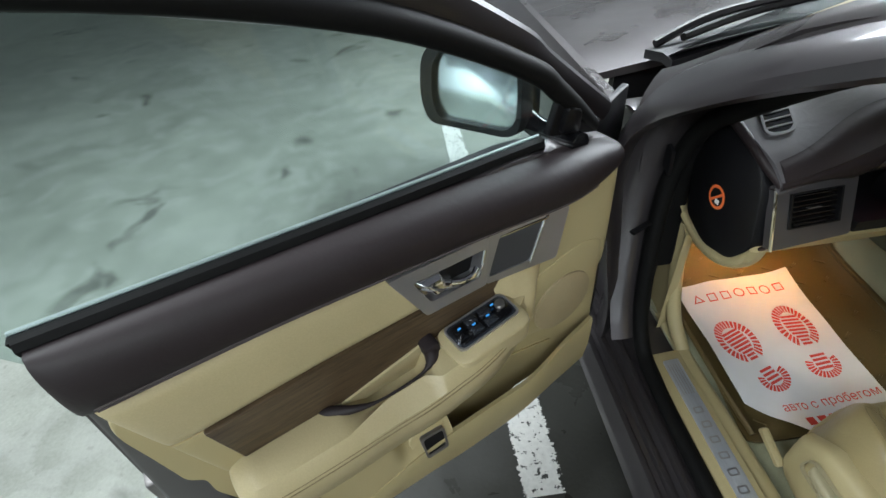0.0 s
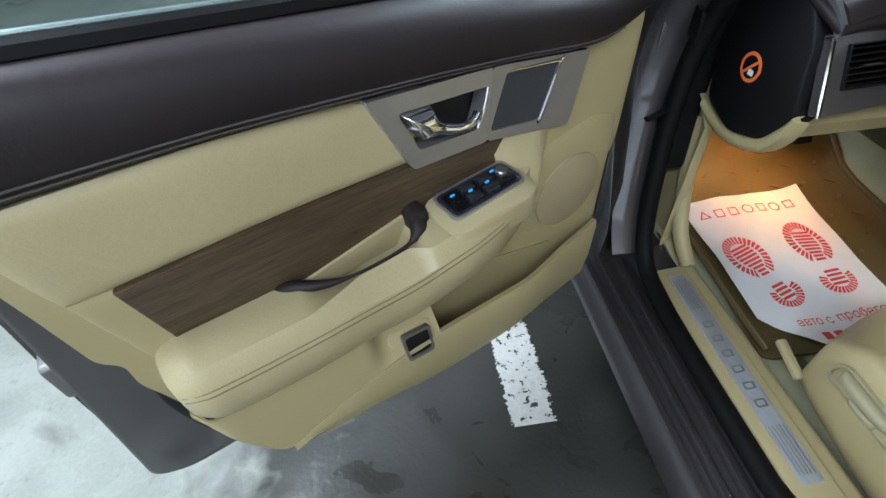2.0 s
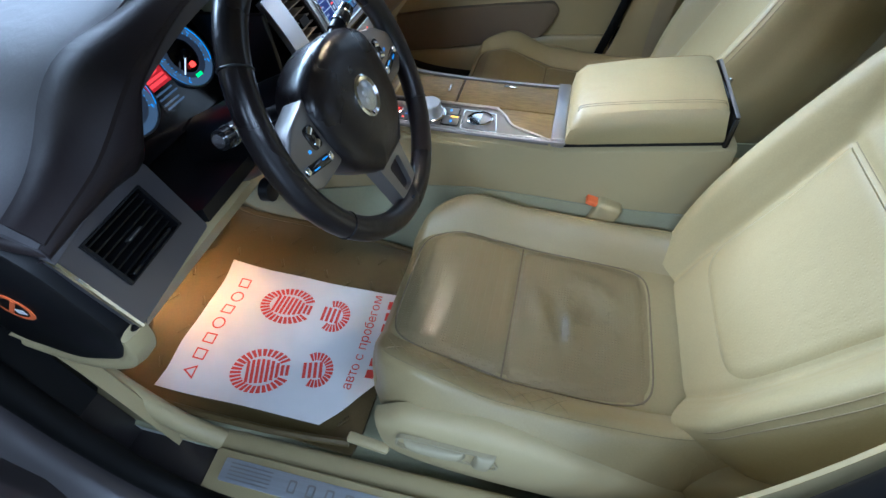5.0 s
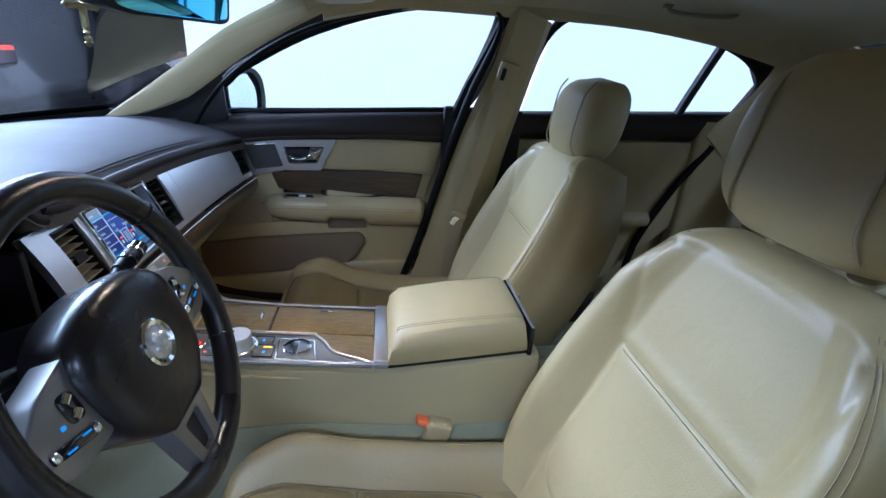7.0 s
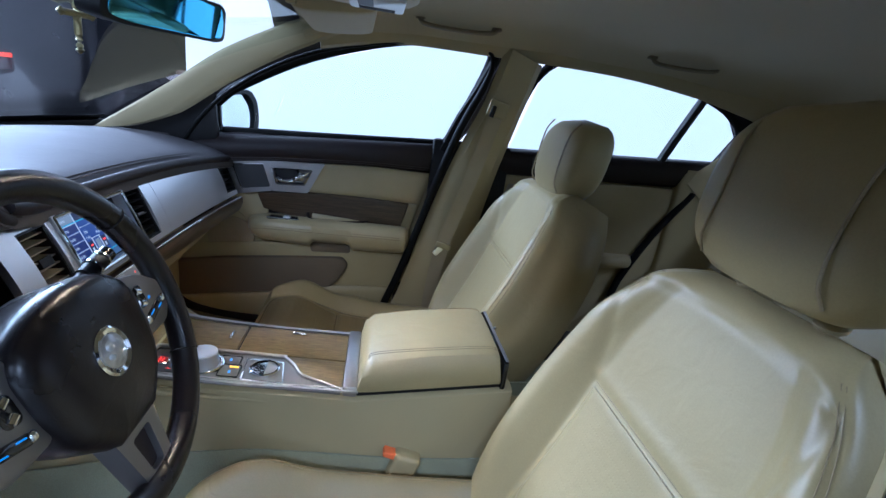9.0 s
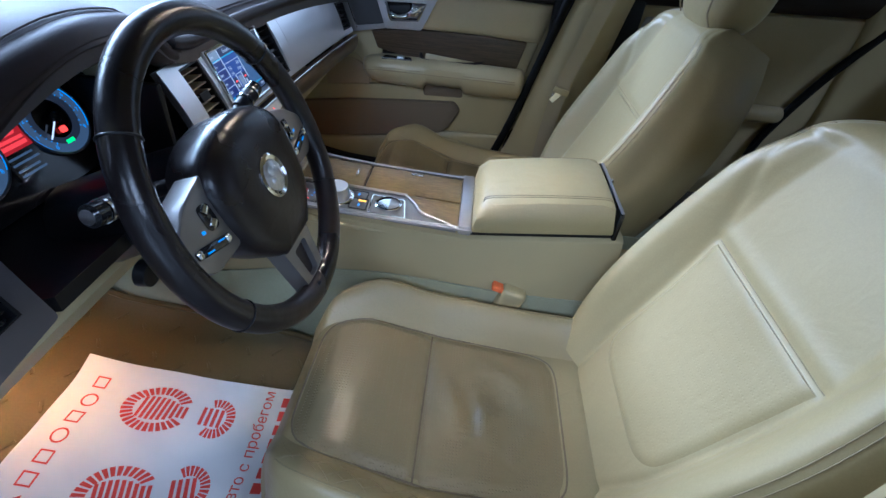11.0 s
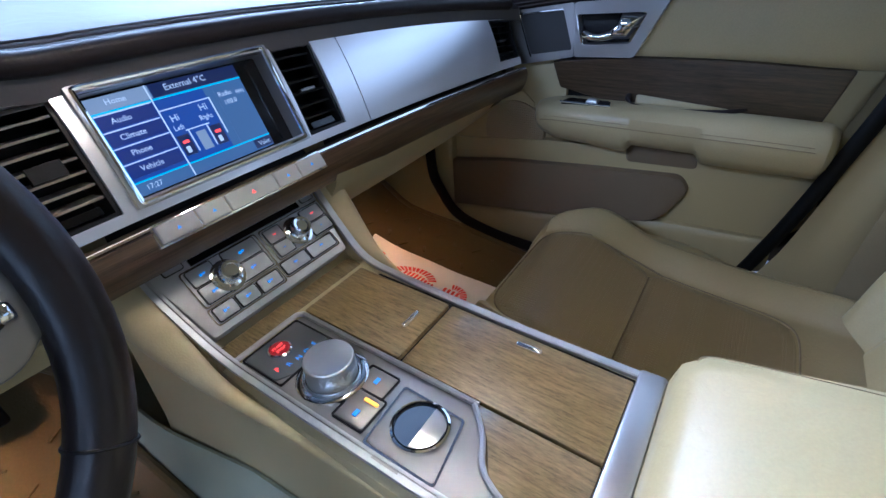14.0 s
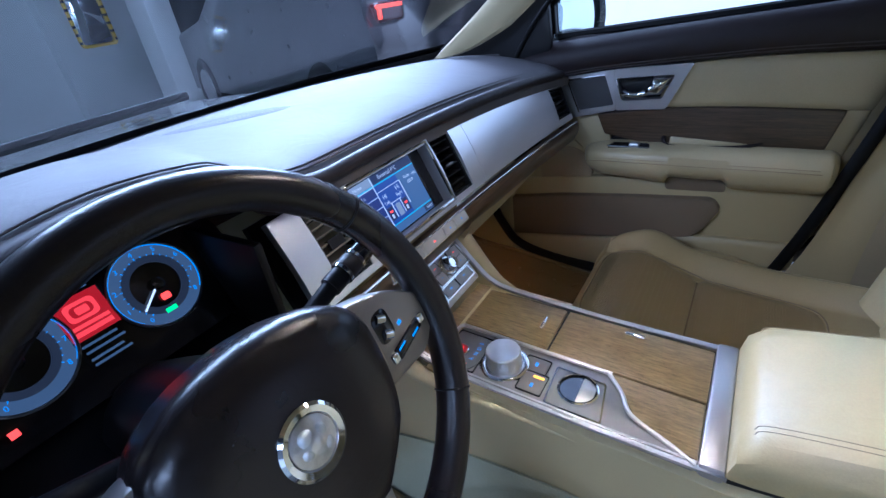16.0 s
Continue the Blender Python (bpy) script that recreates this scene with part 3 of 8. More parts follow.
def words(text, size, m, mat, parent, name="lettering", depth=0.0004):
    """Lettering as a mesh, centred on the pose m (x along the line, y up)."""
    c = bpy.data.curves.new("tmp", "FONT")
    c.body, c.size, c.align_x, c.align_y, c.extrude = text, size, "CENTER", "CENTER", depth
    c.resolution_u = 2
    t = bpy.data.objects.new("tmp", c)
    scene.collection.objects.link(t)
    bpy.context.view_layer.update()
    me = bpy.data.meshes.new_from_object(t)
    bm = bmesh.new()
    bm.from_mesh(me)
    bpy.data.objects.remove(t)
    bm.transform(m)
    return part(name, bm, mat, parent, smooth=False)

# ---- the garage ----
def quad_slab(x0, x1, y0, y1, z0, z1, bevel=0.0):
    return box(((x0 + x1) / 2, (y0 + y1) / 2, (z0 + z1) / 2), (x1 - x0, y1 - y0, z1 - z0), bevel)


whole("ground", quad_slab(-14, 14, -12, 22, -0.2, 0.0), M_FLOOR, "wet stained grey concrete garage floor", "floor", kind="structure", smooth=False)
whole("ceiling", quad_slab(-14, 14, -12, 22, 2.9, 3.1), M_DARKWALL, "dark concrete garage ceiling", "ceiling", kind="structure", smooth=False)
# the east wall glows: its brightness is emitted and also lights the cabin
whole("wall_east", quad_slab(2.4, 2.6, -12, 1.17, 0, 2.9), M_BACK, "white wall that glows by itself in place of lamplight", "wall", kind="structure", smooth=False)
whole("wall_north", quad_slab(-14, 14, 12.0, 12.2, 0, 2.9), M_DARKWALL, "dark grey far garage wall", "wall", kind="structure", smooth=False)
whole("wall_west", quad_slab(-9.2, -9.0, -12, 22, 0, 2.9), M_WALL, "pale painted garage wall", "wall", kind="structure", smooth=False)
whole("wall_south", quad_slab(-14, 14, -8.2, -8.0, 0, 2.9), M_WALL, "pale painted garage wall", "wall", kind="structure", smooth=False)
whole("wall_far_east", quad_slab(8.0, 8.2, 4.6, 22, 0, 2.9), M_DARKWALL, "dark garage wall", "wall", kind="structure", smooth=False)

# painted bay line, its edges worn ragged
random.seed(4)


def bay_line(x0, y0, x1, y1, width, n=1500):
    a, b = Vector((x0, y0)), Vector((x1, y1))
    d = (b - a).normalized()
    s = Vector((-d.y, d.x))
    rows = []
    walk_e = 0.0
    for i in range(n + 1):
        p = a + (b - a) * (i / n)
        rag = [random.uniform(-0.006, 0.004) for _ in range(2)]
        walk_e = 0.90 * walk_e + random.uniform(-0.0035, 0.0035)
        e = 2.0 * walk_e
        rows.append([(*(p + s * (-width / 2 + rag[0] + e * 0.3)), 0.004), (*p, 0.004), (*(p + s * (width / 2 + rag[1])), 0.004)])
    return sheet_grid(rows)


whole("bay_line", bay_line(-1.075, 0.30, -1.075, 4.6, 0.10), M_WHITEPAINT, "worn white painted bay line on the concrete", "floor marking", kind="structure", smooth=False)

# ---- the car's body ----
body = thing("car_body", (0, 0, 0), "taupe-grey metallic saloon body with beige headliner, standing in the garage", "car body")

# rocker and sill under the open doorway
for sx in (-1, 1):
    def sect(y):
        return [(sx * a, y, z) for a, z in ((0.66, 0.205), (0.672, 0.226), (0.70, 0.234), (0.765, 0.236), (0.775, 0.224), (0.785, 0.200), (0.797, 0.196), (0.800, 0.206), (0.806, 0.209), (0.815, 0.208), (0.820, 0.196), (0.832, 0.193), (0.836, 0.202), (0.841, 0.204), (0.849, 0.203), (0.854, 0.191), (0.864, 0.188), (0.868, 0.195), (0.873, 0.196), (0.881, 0.194), (0.886, 0.182),
                                            (0.897, 0.165), (0.905, 0.13), (0.885, 0.09), (0.84, 0.075), (0.70, 0.075), (0.66, 0.12))]
    part("rocker", loft([sect(y) for y in (-1.25, -0.6, 0.0, 0.3, 0.56, 0.85)]), M_PAINTIN, body, "taupe painted rocker with stepped ridges")
# roof: outer skin and headliner
XS = [-0.60, -0.52, -0.40, -0.2, 0, 0.2, 0.4, 0.52, 0.60]
LZ = [1.185, 1.215, 1.240, 1.262, 1.272, 1.275, 1.272, 1.258, 1.222]
liner = [[((x), y, z + dz) for x, z in zip(XS, LZ)] for y, dz in ((0.20, -0.055), (0.10, -0.02), (-0.1, 0.0), (-0.5, 0.008), (-0.9, 0.0), (-1.25, -0.03), (-1.345, -0.072))]
part("headliner", slab([[(p, (0, 0, -1)) for p in row] for row in liner], 0.012), M_LINER, body, "beige fabric headliner")
skin = [[(x * 1.08, y * 1.04 + 0.02, z + dz + 0.05 - 0.02 * (abs(x) > 0.55)) for x, z in zip(XS, LZ)] for y, dz in ((0.26, -0.06), (0.10, -0.01), (-0.1, 0.01), (-0.5, 0.02), (-0.9, 0.01), (-1.3, -0.03))]
part("roof", slab([[(p, (0, 0, 1)) for p in row] for row in skin], 0.01), M_PAINT, body)


def pillar(pts, wide, thick, mat, label, name="pillar_trim"):
    """A strip along a path; wide: its direction and width at each point."""
    path = smooth_path(pts, 5)
    n = len(path)
    rings = []
    for i, p in enumerate(path):
        t = i / (n - 1) * (len(wide) - 1)
        k = min(int(t), len(wide) - 2)
        wv = Vector(wide[k]).lerp(Vector(wide[k + 1]), t - k)
        d = (path[min(i + 1, n - 1)] - path[max(i - 1, 0)]).normalized()
        q = d.cross(wv).normalized() * thick
        rings.append([p + wv * a + q * b for a, b in ((-1, 0), (-0.8, 0.7), (-0.35, 1), (0.35, 1), (0.8, 0.7), (1, 0), (0.7, -0.9), (-0.7, -0.9))])
    return part(name, loft(rings), mat, body, label)


# passenger side pillars and driver side ones
pillar([(0.66, 0.74, 0.855), (0.665, 0.58, 0.95), (0.65, 0.40, 1.08), (0.61, 0.20, 1.185), (0.57, 0.05, 1.235)], [(0, 0.055, -0.01), (0, 0.03, 0.030), (0, 0.026, 0.033), (0, 0.02, 0.03), (0, 0.0, 0.02)], 0.014, M_LINER, "beige cloth A-pillar trim")
pillar([(-0.655, 0.66, 0.87), (-0.655, 0.52, 0.965), (-0.645, 0.36, 1.06), (-0.63, 0.16, 1.13), (-0.60, 0.0, 1.15)], [(0, 0.06, 0.0), (0, 0.03, 0.035), (0, 0.025, 0.03), (0, 0.01, 0.025), (0, 0.0, 0.02)], 0.018, M_LINER, "beige cloth A-pillar trim")
pillar([(0.63, -0.435, 1.215), (0.655, -0.40, 1.05), (0.675, -0.345, 0.86), (0.685, -0.285, 0.60), (0.69, -0.245, 0.36), (0.69, -0.20, 0.20)], [(0, 0.06, 0.02), (0, 0.06, 0.02), (0, 0.075, 0.02), (0, 0.09, 0.02), (0, 0.11, 0.02), (0, 0.15, 0.0)], 0.02, M_PLASTIC, "beige plastic B-pillar trim")
pillar([(-0.60, -0.40, 1.19), (-0.645, -0.39, 1.00), (-0.685, -0.36, 0.80), (-0.70, -0.31, 0.55), (-0.70, -0.24, 0.36), (-0.70, -0.16, 0.24)], [(0, 0.05, 0.02), (0, 0.06, 0.02), (0, 0.07, 0.02), (0, 0.08, 0.02), (0, 0.09, 0.02), (0, 0.14, 0.0)], 0.02, M_PLASTIC, "beige plastic B-pillar trim")
# driver's doorway: painted jamb round it
pillar([(-0.80, 0.72, 0.10), (-0.80, 0.68, 0.30), (-0.81, 0.70, 0.50), (-0.82, 0.72, 0.68), (-0.815, 0.64, 0.84), (-0.79, 0.42, 0.985), (-0.745, 0.12, 1.13)],
       [(0.05, 0.10, 0), (0.05, 0.09, 0.0), (0.06, 0.09, 0), (0.06, 0.085, 0.02), (0.045, 0.030, 0.034), (0.045, 0.018, 0.028), (0.04, 0.0, 0.025)], 0.02, M_PAINTIN, "taupe painted A-pillar jamb", "jamb")
# unlit jamb over the doorway: its shade is put in as black
pillar([(-0.745, 0.118, 1.131), (-0.70, -0.1, 1.195), (-0.70, -0.3, 1.215), (-0.70, -0.5, 1.215)], [(0.04, 0.0, 0.03), (0.04, 0, 0.02), (0.04, 0, 0.02), (0.04, 0, 0.02)], 0.021, M_RUBBER, "roof edge of the doorway, black to stand in for shade", "dark_roof_edge")
pillar([(-0.77, -0.16, 0.16), (-0.79, -0.24, 0.32), (-0.795, -0.30, 0.5), (-0.78, -0.33, 0.75), (-0.74, -0.37, 0.95), (-0.68, -0.41, 1.18)],
       [(0.04, 0.12, 0.0), (0.04, 0.06, 0), (0.04, 0.055, 0), (0.04, 0.05, 0), (0.03, 0.05, 0), (0.02, 0.05, 0)], 0.025, M_PAINTIN, "taupe painted B-pillar jamb", "jamb")
SEAL = [(-0.783, 0.05, 0.226), (-0.783, 0.40, 0.230), (-0.780, 0.535, 0.275), (-0.768, 0.605, 0.45), (-0.748, 0.64, 0.66), (-0.735, 0.60, 0.80), (-0.725, 0.49, 0.90), (-0.70, 0.33, 1.015), (-0.66, 0.12, 1.115), (-0.63, -0.08, 1.166),
        (-0.62, -0.22, 1.185), (-0.635, -0.305, 1.15), (-0.67, -0.315, 1.06), (-0.70, -0.295, 0.93), (-0.725, -0.27, 0.75), (-0.735, -0.23, 0.55), (-0.745, -0.17, 0.38), (-0.770, -0.09, 0.262), (-0.783, 0.05, 0.226)]
# painted jamb that sweeps from the pillar down to the hinge post, outside the seal
path = smooth_path([Vector(p) for p in SEAL], 4)
rows = []
for k, p in enumerate(path):
    d = path[min(k + 1, len(path) - 1)] - path[max(k - 1, 0)]
    n = Vector((0, -d.z, d.y)).normalized()
    if n.dot(p - Vector((p.x, -0.1, 0.6))) < 0:
        n = -n
    if p.y < 0.10 or p.z < 0.26:
        continue
    wide = 0.052 * min(1.0, (p.y - 0.08) / 0.30) * min(1.0, (p.z - 0.25) / 0.45)
    rows.append([(p + n * (0.004 + wide * q + 0.006 * math.sin(2 * math.pi * q)) + Vector((0.012 - 0.078 * q ** 1.4, 0, 0)), (n * 0.4 + Vector((-0.9, 0, 0)))) for q in np.linspace(0, 1, 9)])
part("door_jamb", slab(rows, -0.006), M_PAINTIN, body, "taupe painted door jamb")
part("door_seal", tube(SEAL, 0.019, 12, up=(1, 0, 0), steps=8), M_RUBBER, body, "black rubber door seal")
pillar([(p[0] + 0.034, p[1] + 0.008, p[2] - 0.004) for p in SEAL[3:6]], [(0.030, 0.0, 0.0)] * 3, 0.010, M_RUBBER, "black seal carrier", "seal_carrier")
part("b_post", quad_slab(0.705, 0.74, -0.47, -0.205, 0.2, 0.935, 0.01), M_BLACK, body, "black B-post")
SEALP = [(0.685, 0.05, 0.235), (0.668, 0.36, 0.262), (0.666, 0.482, 0.278), (0.666, 0.564, 0.306), (0.667, 0.610, 0.36), (0.668, 0.637, 0.423), (0.68, 0.64, 0.55), (0.70, 0.60, 0.70), (0.70, 0.55, 0.85), (0.69, 0.42, 1.00), (0.66, 0.20, 1.13), (0.64, -0.08, 1.205), (0.635, -0.28, 1.225), (0.64, -0.345, 1.17), (0.665, -0.28, 0.98),
         (0.678, -0.235, 0.83), (0.680, -0.175, 0.60), (0.682, -0.115, 0.40), (0.69, -0.06, 0.28), (0.70, 0.05, 0.225)]
part("door_seal", tube(SEALP, [(0, 0.013), (0.30, 0.013), (0.40, 0.006), (0.66, 0.006), (0.72, 0.013), (1, 0.013)], 10, up=(1, 0, 0), steps=8), M_RUBBER, body, "black rubber door seal")

part("sail_trim", plate(lambda a, w, b: (0.716 - w, a, b), [(0.76, 0.80), (0.76, 0.86), (0.62, 0.930), (0.52, 0.985), (0.470, 0.985), (0.462, 0.86), (0.50, 0.80)], 0.0, 0.012, 0.012, 0.004), M_BLACK, body, "black triangle inside the door mirror")
# slab added to block the bright floor behind the hinge gap
part("hinge_gap_slab", box((-0.872, 0.705, 0.66), (0.15, 0.016, 0.36), 0.004, 2, pose(0, 0, 0, 0, 0, 47)), M_BLACK, body, "black slab added across the gap at the hinges")
part("frame_seal", tube([(0.712, -0.24, 0.90), (0.695, -0.275, 1.00), (0.675, -0.32, 1.10), (0.655, -0.36, 1.20)], 0.016, 8, up=(1, 0, 0)), M_RUBBER, body, "black pillar seal")
# floor pan, tunnel sides, bulkhead, carpets
FY = [(-1.25, 0.16), (-0.35, 0.16), (0.2, 0.185), (0.45, 0.225), (0.72, 0.27), (0.88, 0.40), (1.0, 0.62)]
floor_f = curve1(FY)
pan = [[(x, y, floor_f(y)) for x in (-0.70, -0.4, -0.15, 0, 0.15, 0.4, 0.70)] for y in np.linspace(-1.25, 1.0, 30)]
part("floor_carpet", slab([[(p, (0, 0, 1)) for p in row] for row in pan], 0.03), M_CARPET, body, "grey-green carpeted floor")
for sx in (-1, 1):
    part("kick_panel", puff(lambda u, w, z: (sx * (0.70 - w), u, z), 0.585, 0.95, [(0.585, 0.55), (0.64, 0.60), (0.95, 0.62)], 0.18, 0.0, 0.02), M_PLASTIC, body, "beige plastic kick panel")
part("hinge_post", quad_slab(-0.80, -0.69, 0.675, 0.82, 0.08, 0.78, 0.01), M_PAINTIN, body, "taupe painted hinge post")
pillar([(-0.80, 0.68, 0.855), (-0.79, 0.60, 0.895), (-0.765, 0.40, 1.020), (-0.725, 0.14, 1.155), (-0.69, -0.05, 1.225)], [(0.03, 0.02, 0.03), (0.03, 0.02, 0.035), (0.03, 0.018, 0.032), (0.03, 0.01, 0.03), (0.03, 0.0, 0.02)], 0.014, M_PAINT, "taupe-grey outer A-pillar", "outer_pillar")
part("hinge_post", quad_slab(0.69, 0.80, 0.60, 0.82, 0.08, 0.85, 0.01), M_PAINTIN, body)
part("firewall", quad_slab(-0.74, 0.74, 1.0, 1.03, 0.1, 0.79), M_BLACK, body)
part("bonnet", slab([[((x, y, 0.835 - 0.05 * (x / 0.8) ** 2 - 0.10 * ((y - 0.95) / 1.25) ** 1.5 + 0.015 * math.exp(-(max(0, abs(x) - 0.42) / 0.05) ** 2)), (0, 0, 1)) for x in np.linspace(-0.80, 0.80, 21)] for y in np.linspace(0.96, 2.2, 14)], 0.02), M_PAINT, body, "taupe-grey metallic bonnet")
part("fender", slab([[((-0.83 - 0.07 * math.sin(a), y, 0.80 - 0.28 * (1 - math.cos(a))), (-1, 0, 0.4)) for a in np.linspace(-0.4, 1.9, 10)] for y in np.linspace(0.75, 2.2, 10)], 0.012), M_PAINT, body, "taupe-grey metallic front wing")
# windscreen
ws = [[((x), 0.95 - 0.12 * (x / 0.7) ** 2 - v * (0.74 - 0.06 * (x / 0.7) ** 2), 0.855 + 0.345 * v + 0.03 * math.sin(math.pi * v)) for x in np.linspace(-0.72 + 0.0, 0.72, 17)] for v in np.linspace(0, 1, 10)]
sh = part("windscreen", sheet_grid([[(p[0] * (1 - 0.14 * i / 9), p[1], p[2]) for p in row] for i, row in enumerate(ws)]), M_SHIELD, body, "clear raked windscreen")
sh.visible_shadow = False
band = [[(p[0] * (1 - 0.14 * k / 9), p[1] - 0.004, p[2] + 0.002) for p in [tuple(Vector(a).lerp(Vector(b), k)) for a, b in zip(ws[0], ws[1])]] for k in (-0.2, 0.15, 0.5)]
part("screen_band", slab([[(p, (0, -0.4, 1)) for p in r] for r in band], 0.003), M_BLACK, body, "black band at the foot of the windscreen")
# rear half: parcel shelf, rear window frame, rear doors' inner sides
part("parcel_shelf", quad_slab(-0.66, 0.66, -1.75, -1.28, 0.86, 0.88), M_BLACK, body)
for sx in (-1, 1):
    put = lambda u, w, z: (sx * (0.73 - w), u, z)
    rd = thing("rear_door", (sx * 0.73, -0.45, 0.25), "closed rear door with beige panel and dark brown top", "car door", "rear doors")
    part("door_panel", puff(put, -1.20, -0.36, [(-1.2, 0.87), (-0.36, 0.845)], [(-1.2, 0.62), (-1.0, 0.45), (-0.75, 0.25), (-0.36, 0.25)], 0.0, 0.02, thick=0.03), M_BEIGE, rd, "beige leather panel")
    part("top_roll", puff(put, -1.27, -0.40, [(-1.27, 0.975), (-0.40, 0.925)], [(-1.27, 0.875), (-0.40, 0.84)], 0.0, 0.035, k=2.4, thick=0.04), M_BROWN, rd, "dark brown leather top roll")
    part("armrest", puff(put, -1.0, -0.42, 0.60, [(-1.0, 0.55), (-0.42, 0.52)], 0.015, 0.05, k=2.5), M_BEIGE, rd)
    part("trim_bezel", frame_ring(put, [(-0.80, 0.83), (-0.48, 0.815), (-0.46, 0.72), (-0.70, 0.72)], [(-0.69, 0.815), (-0.60, 0.81), (-0.60, 0.735), (-0.66, 0.735)], 0.018, 0.03, 0.008), M_SILVER, rd, "satin silver bezel")
    part("speaker_grille", plate(put, [(-0.69, 0.815), (-0.60, 0.81), (-0.60, 0.735), (-0.66, 0.735)], 0.018, 0.024, 0.008), M_GREYMESH, rd)
    lean = lambda z: 0.22 * (z - 0.92)
    putg = lambda u, w, z: (sx * (0.735 - w - lean(z)), u, z)
    g = part("pane", plate(putg, [(-1.02, 0.948), (-0.46, 0.91), (-0.52, 1.18), (-0.62, 1.235), (-0.85, 1.225), (-1.07, 1.175)], 0.0, 0.004), M_GLASS, rd, "tinted side window")
    g.visible_shadow = False
    g = part("pane", plate(putg, [(-1.23, 0.97), (-1.035, 0.952), (-1.095, 1.17), (-1.20, 1.135), (-1.26, 1.08)], 0.0, 0.004), M_GLASS, rd, "tinted quarter window")
    g.visible_shadow = False
    fr = [putg(*q) for q in ((-0.445, 0.005, 0.91), (-0.455, 0.005, 1.00), (-0.495, 0.005, 1.15), (-0.56, 0.005, 1.22), (-0.66, 0.005, 1.24), (-0.85, 0.005, 1.235), (-1.10, 0.005, 1.18), (-1.22, 0.005, 1.13), (-1.275, 0.005, 1.07), (-1.25, 0.005, 0.975))]
    part("window_frame", tube(fr, 0.013, 8, up=(1, 0, 0)), M_RUBBER, rd, "black window frame")
    part("quarter_panel", plate(putg, [(-1.235, 0.95), (-1.285, 1.07), (-1.225, 1.138), (-1.10, 1.188), (-0.90, 1.245), (-0.90, 1.30), (-1.70, 1.28), (-1.70, 0.90), (-1.25, 0.90)], -0.03, -0.015), M_BLACK, rd, "black inner quarter frame")
    part("window_post", tube([putg(-1.022, 0.004, 0.95), putg(-1.052, 0.004, 1.06), putg(-1.088, 0.004, 1.18)], 0.016, 8, up=(1, 0, 0)), M_BLACK, rd)
    part("wheel_arch", puff(put, -1.34, -1.10, 0.95, 0.3, 0.0, 0.045, k=6), M_PLASTIC, body, "beige rear side panel")
    pillar([(sx * 0.70, -1.18, 0.85), (sx * 0.68, -1.34, 1.0), (sx * 0.62, -1.36, 1.15), (sx * 0.55, -1.25, 1.235)], [(0, 0.06, 0.05), (0, 0.10, 0.03), (0, 0.09, 0.05), (0, 0.1, 0.02)], 0.02, M_LINER, "beige C-pillar trim")
    part("window_trim", plate(lambda a, w, b: (sx * a, -1.372 + w, b), [(0.70, 0.88), (0.70, 1.225), (0.505, 1.225), (0.495, 1.20), (0.376, 1.157), (0.30, 1.10), (0.26, 0.88)], 0.0, 0.02, 0.01, 0.004), M_LINER, body, "beige rear window surround")
    part("rear_seal", tube([(sx * 0.69, -1.16, 0.86), (sx * 0.69, -1.148, 0.836), (sx * 0.69, -1.054, 0.694), (sx * 0.69, -0.976, 0.532), (sx * 0.69, -0.951, 0.441), (sx * 0.69, -0.93, 0.25)], 0.013, 8, up=(1, 0, 0)), M_RUBBER, body, "black rubber door seal")
    part("quarter_trim", quad_slab(min(sx * 0.765, sx * 0.79), max(sx * 0.765, sx * 0.79), -1.8, -0.30, 0.1, 0.90), M_PLASTIC, body, "beige quarter panel trim")
rw = part("rear_window", sheet_grid([[(x, -1.355 - 0.45 * v, 1.205 - 0.32 * v) for x in np.linspace(-0.6, 0.6, 9)] for v in (0, 0.5, 1)]), M_GLASS, body, "tinted rear window")
rw.visible_shadow = False

part("striker", tube([(-0.775, -0.262, 0.485), (-0.80, -0.235, 0.487), (-0.80, -0.215, 0.505), (-0.775, -0.225, 0.525)], 0.0065, 8, up=(0, 0, 1)), M_CHROME, body, "chrome door striker")
# sill plate
sill = part("sill_trim", box((-0.733, 0.2525, 0.240), (0.072, 0.497, 0.013), 0.004, 2, pose(0, 0, 0, 0, -6)), M_PLASTIC, body, "beige sill cover")
SP = frame_of((-0.7295, 0.2550, 0.2474), (0, 1, 0.008), (0.99, 0, 0.104))
kz = 1 if (SP.to_3x3() @ Vector((0, 0, 1))).z > 0 else -1
SPF = lambda a, w, b: SP @ Vector((a, b, kz * w))
part("tread_plate", plate(SPF, [(-0.219, -0.0185), (0.219, -0.0185), (0.219, 0.0185), (-0.219, 0.0185)], -0.004, 0.0015, 0.004, 0.0006), M_PLATE, sill, "brushed metal tread plate")
for i in range(6):
    a = 0.085 - 0.034 * i
    part("raised_mark", frame_ring(SPF, [(a - 0.0075, -0.010), (a + 0.0075, -0.010), (a + 0.0075, 0.010), (a - 0.0075, 0.010)], [(a - 0.0045, -0.007), (a + 0.0045, -0.007), (a + 0.0045, 0.007), (a - 0.0045, 0.007)], 0.0010, 0.0024, 0.003), M_SILVER, sill, smooth=False)
for a0 in (-0.205, 0.125):
    for i in range(5):
        b = -0.012 + 0.006 * i
        part("groove_line", plate(SPF, [(a0, b - 0.001), (a0 + 0.08, b - 0.001), (a0 + 0.08, b + 0.001), (a0, b + 0.001)], 0.0010, 0.0021), M_SILVER, sill, smooth=False)
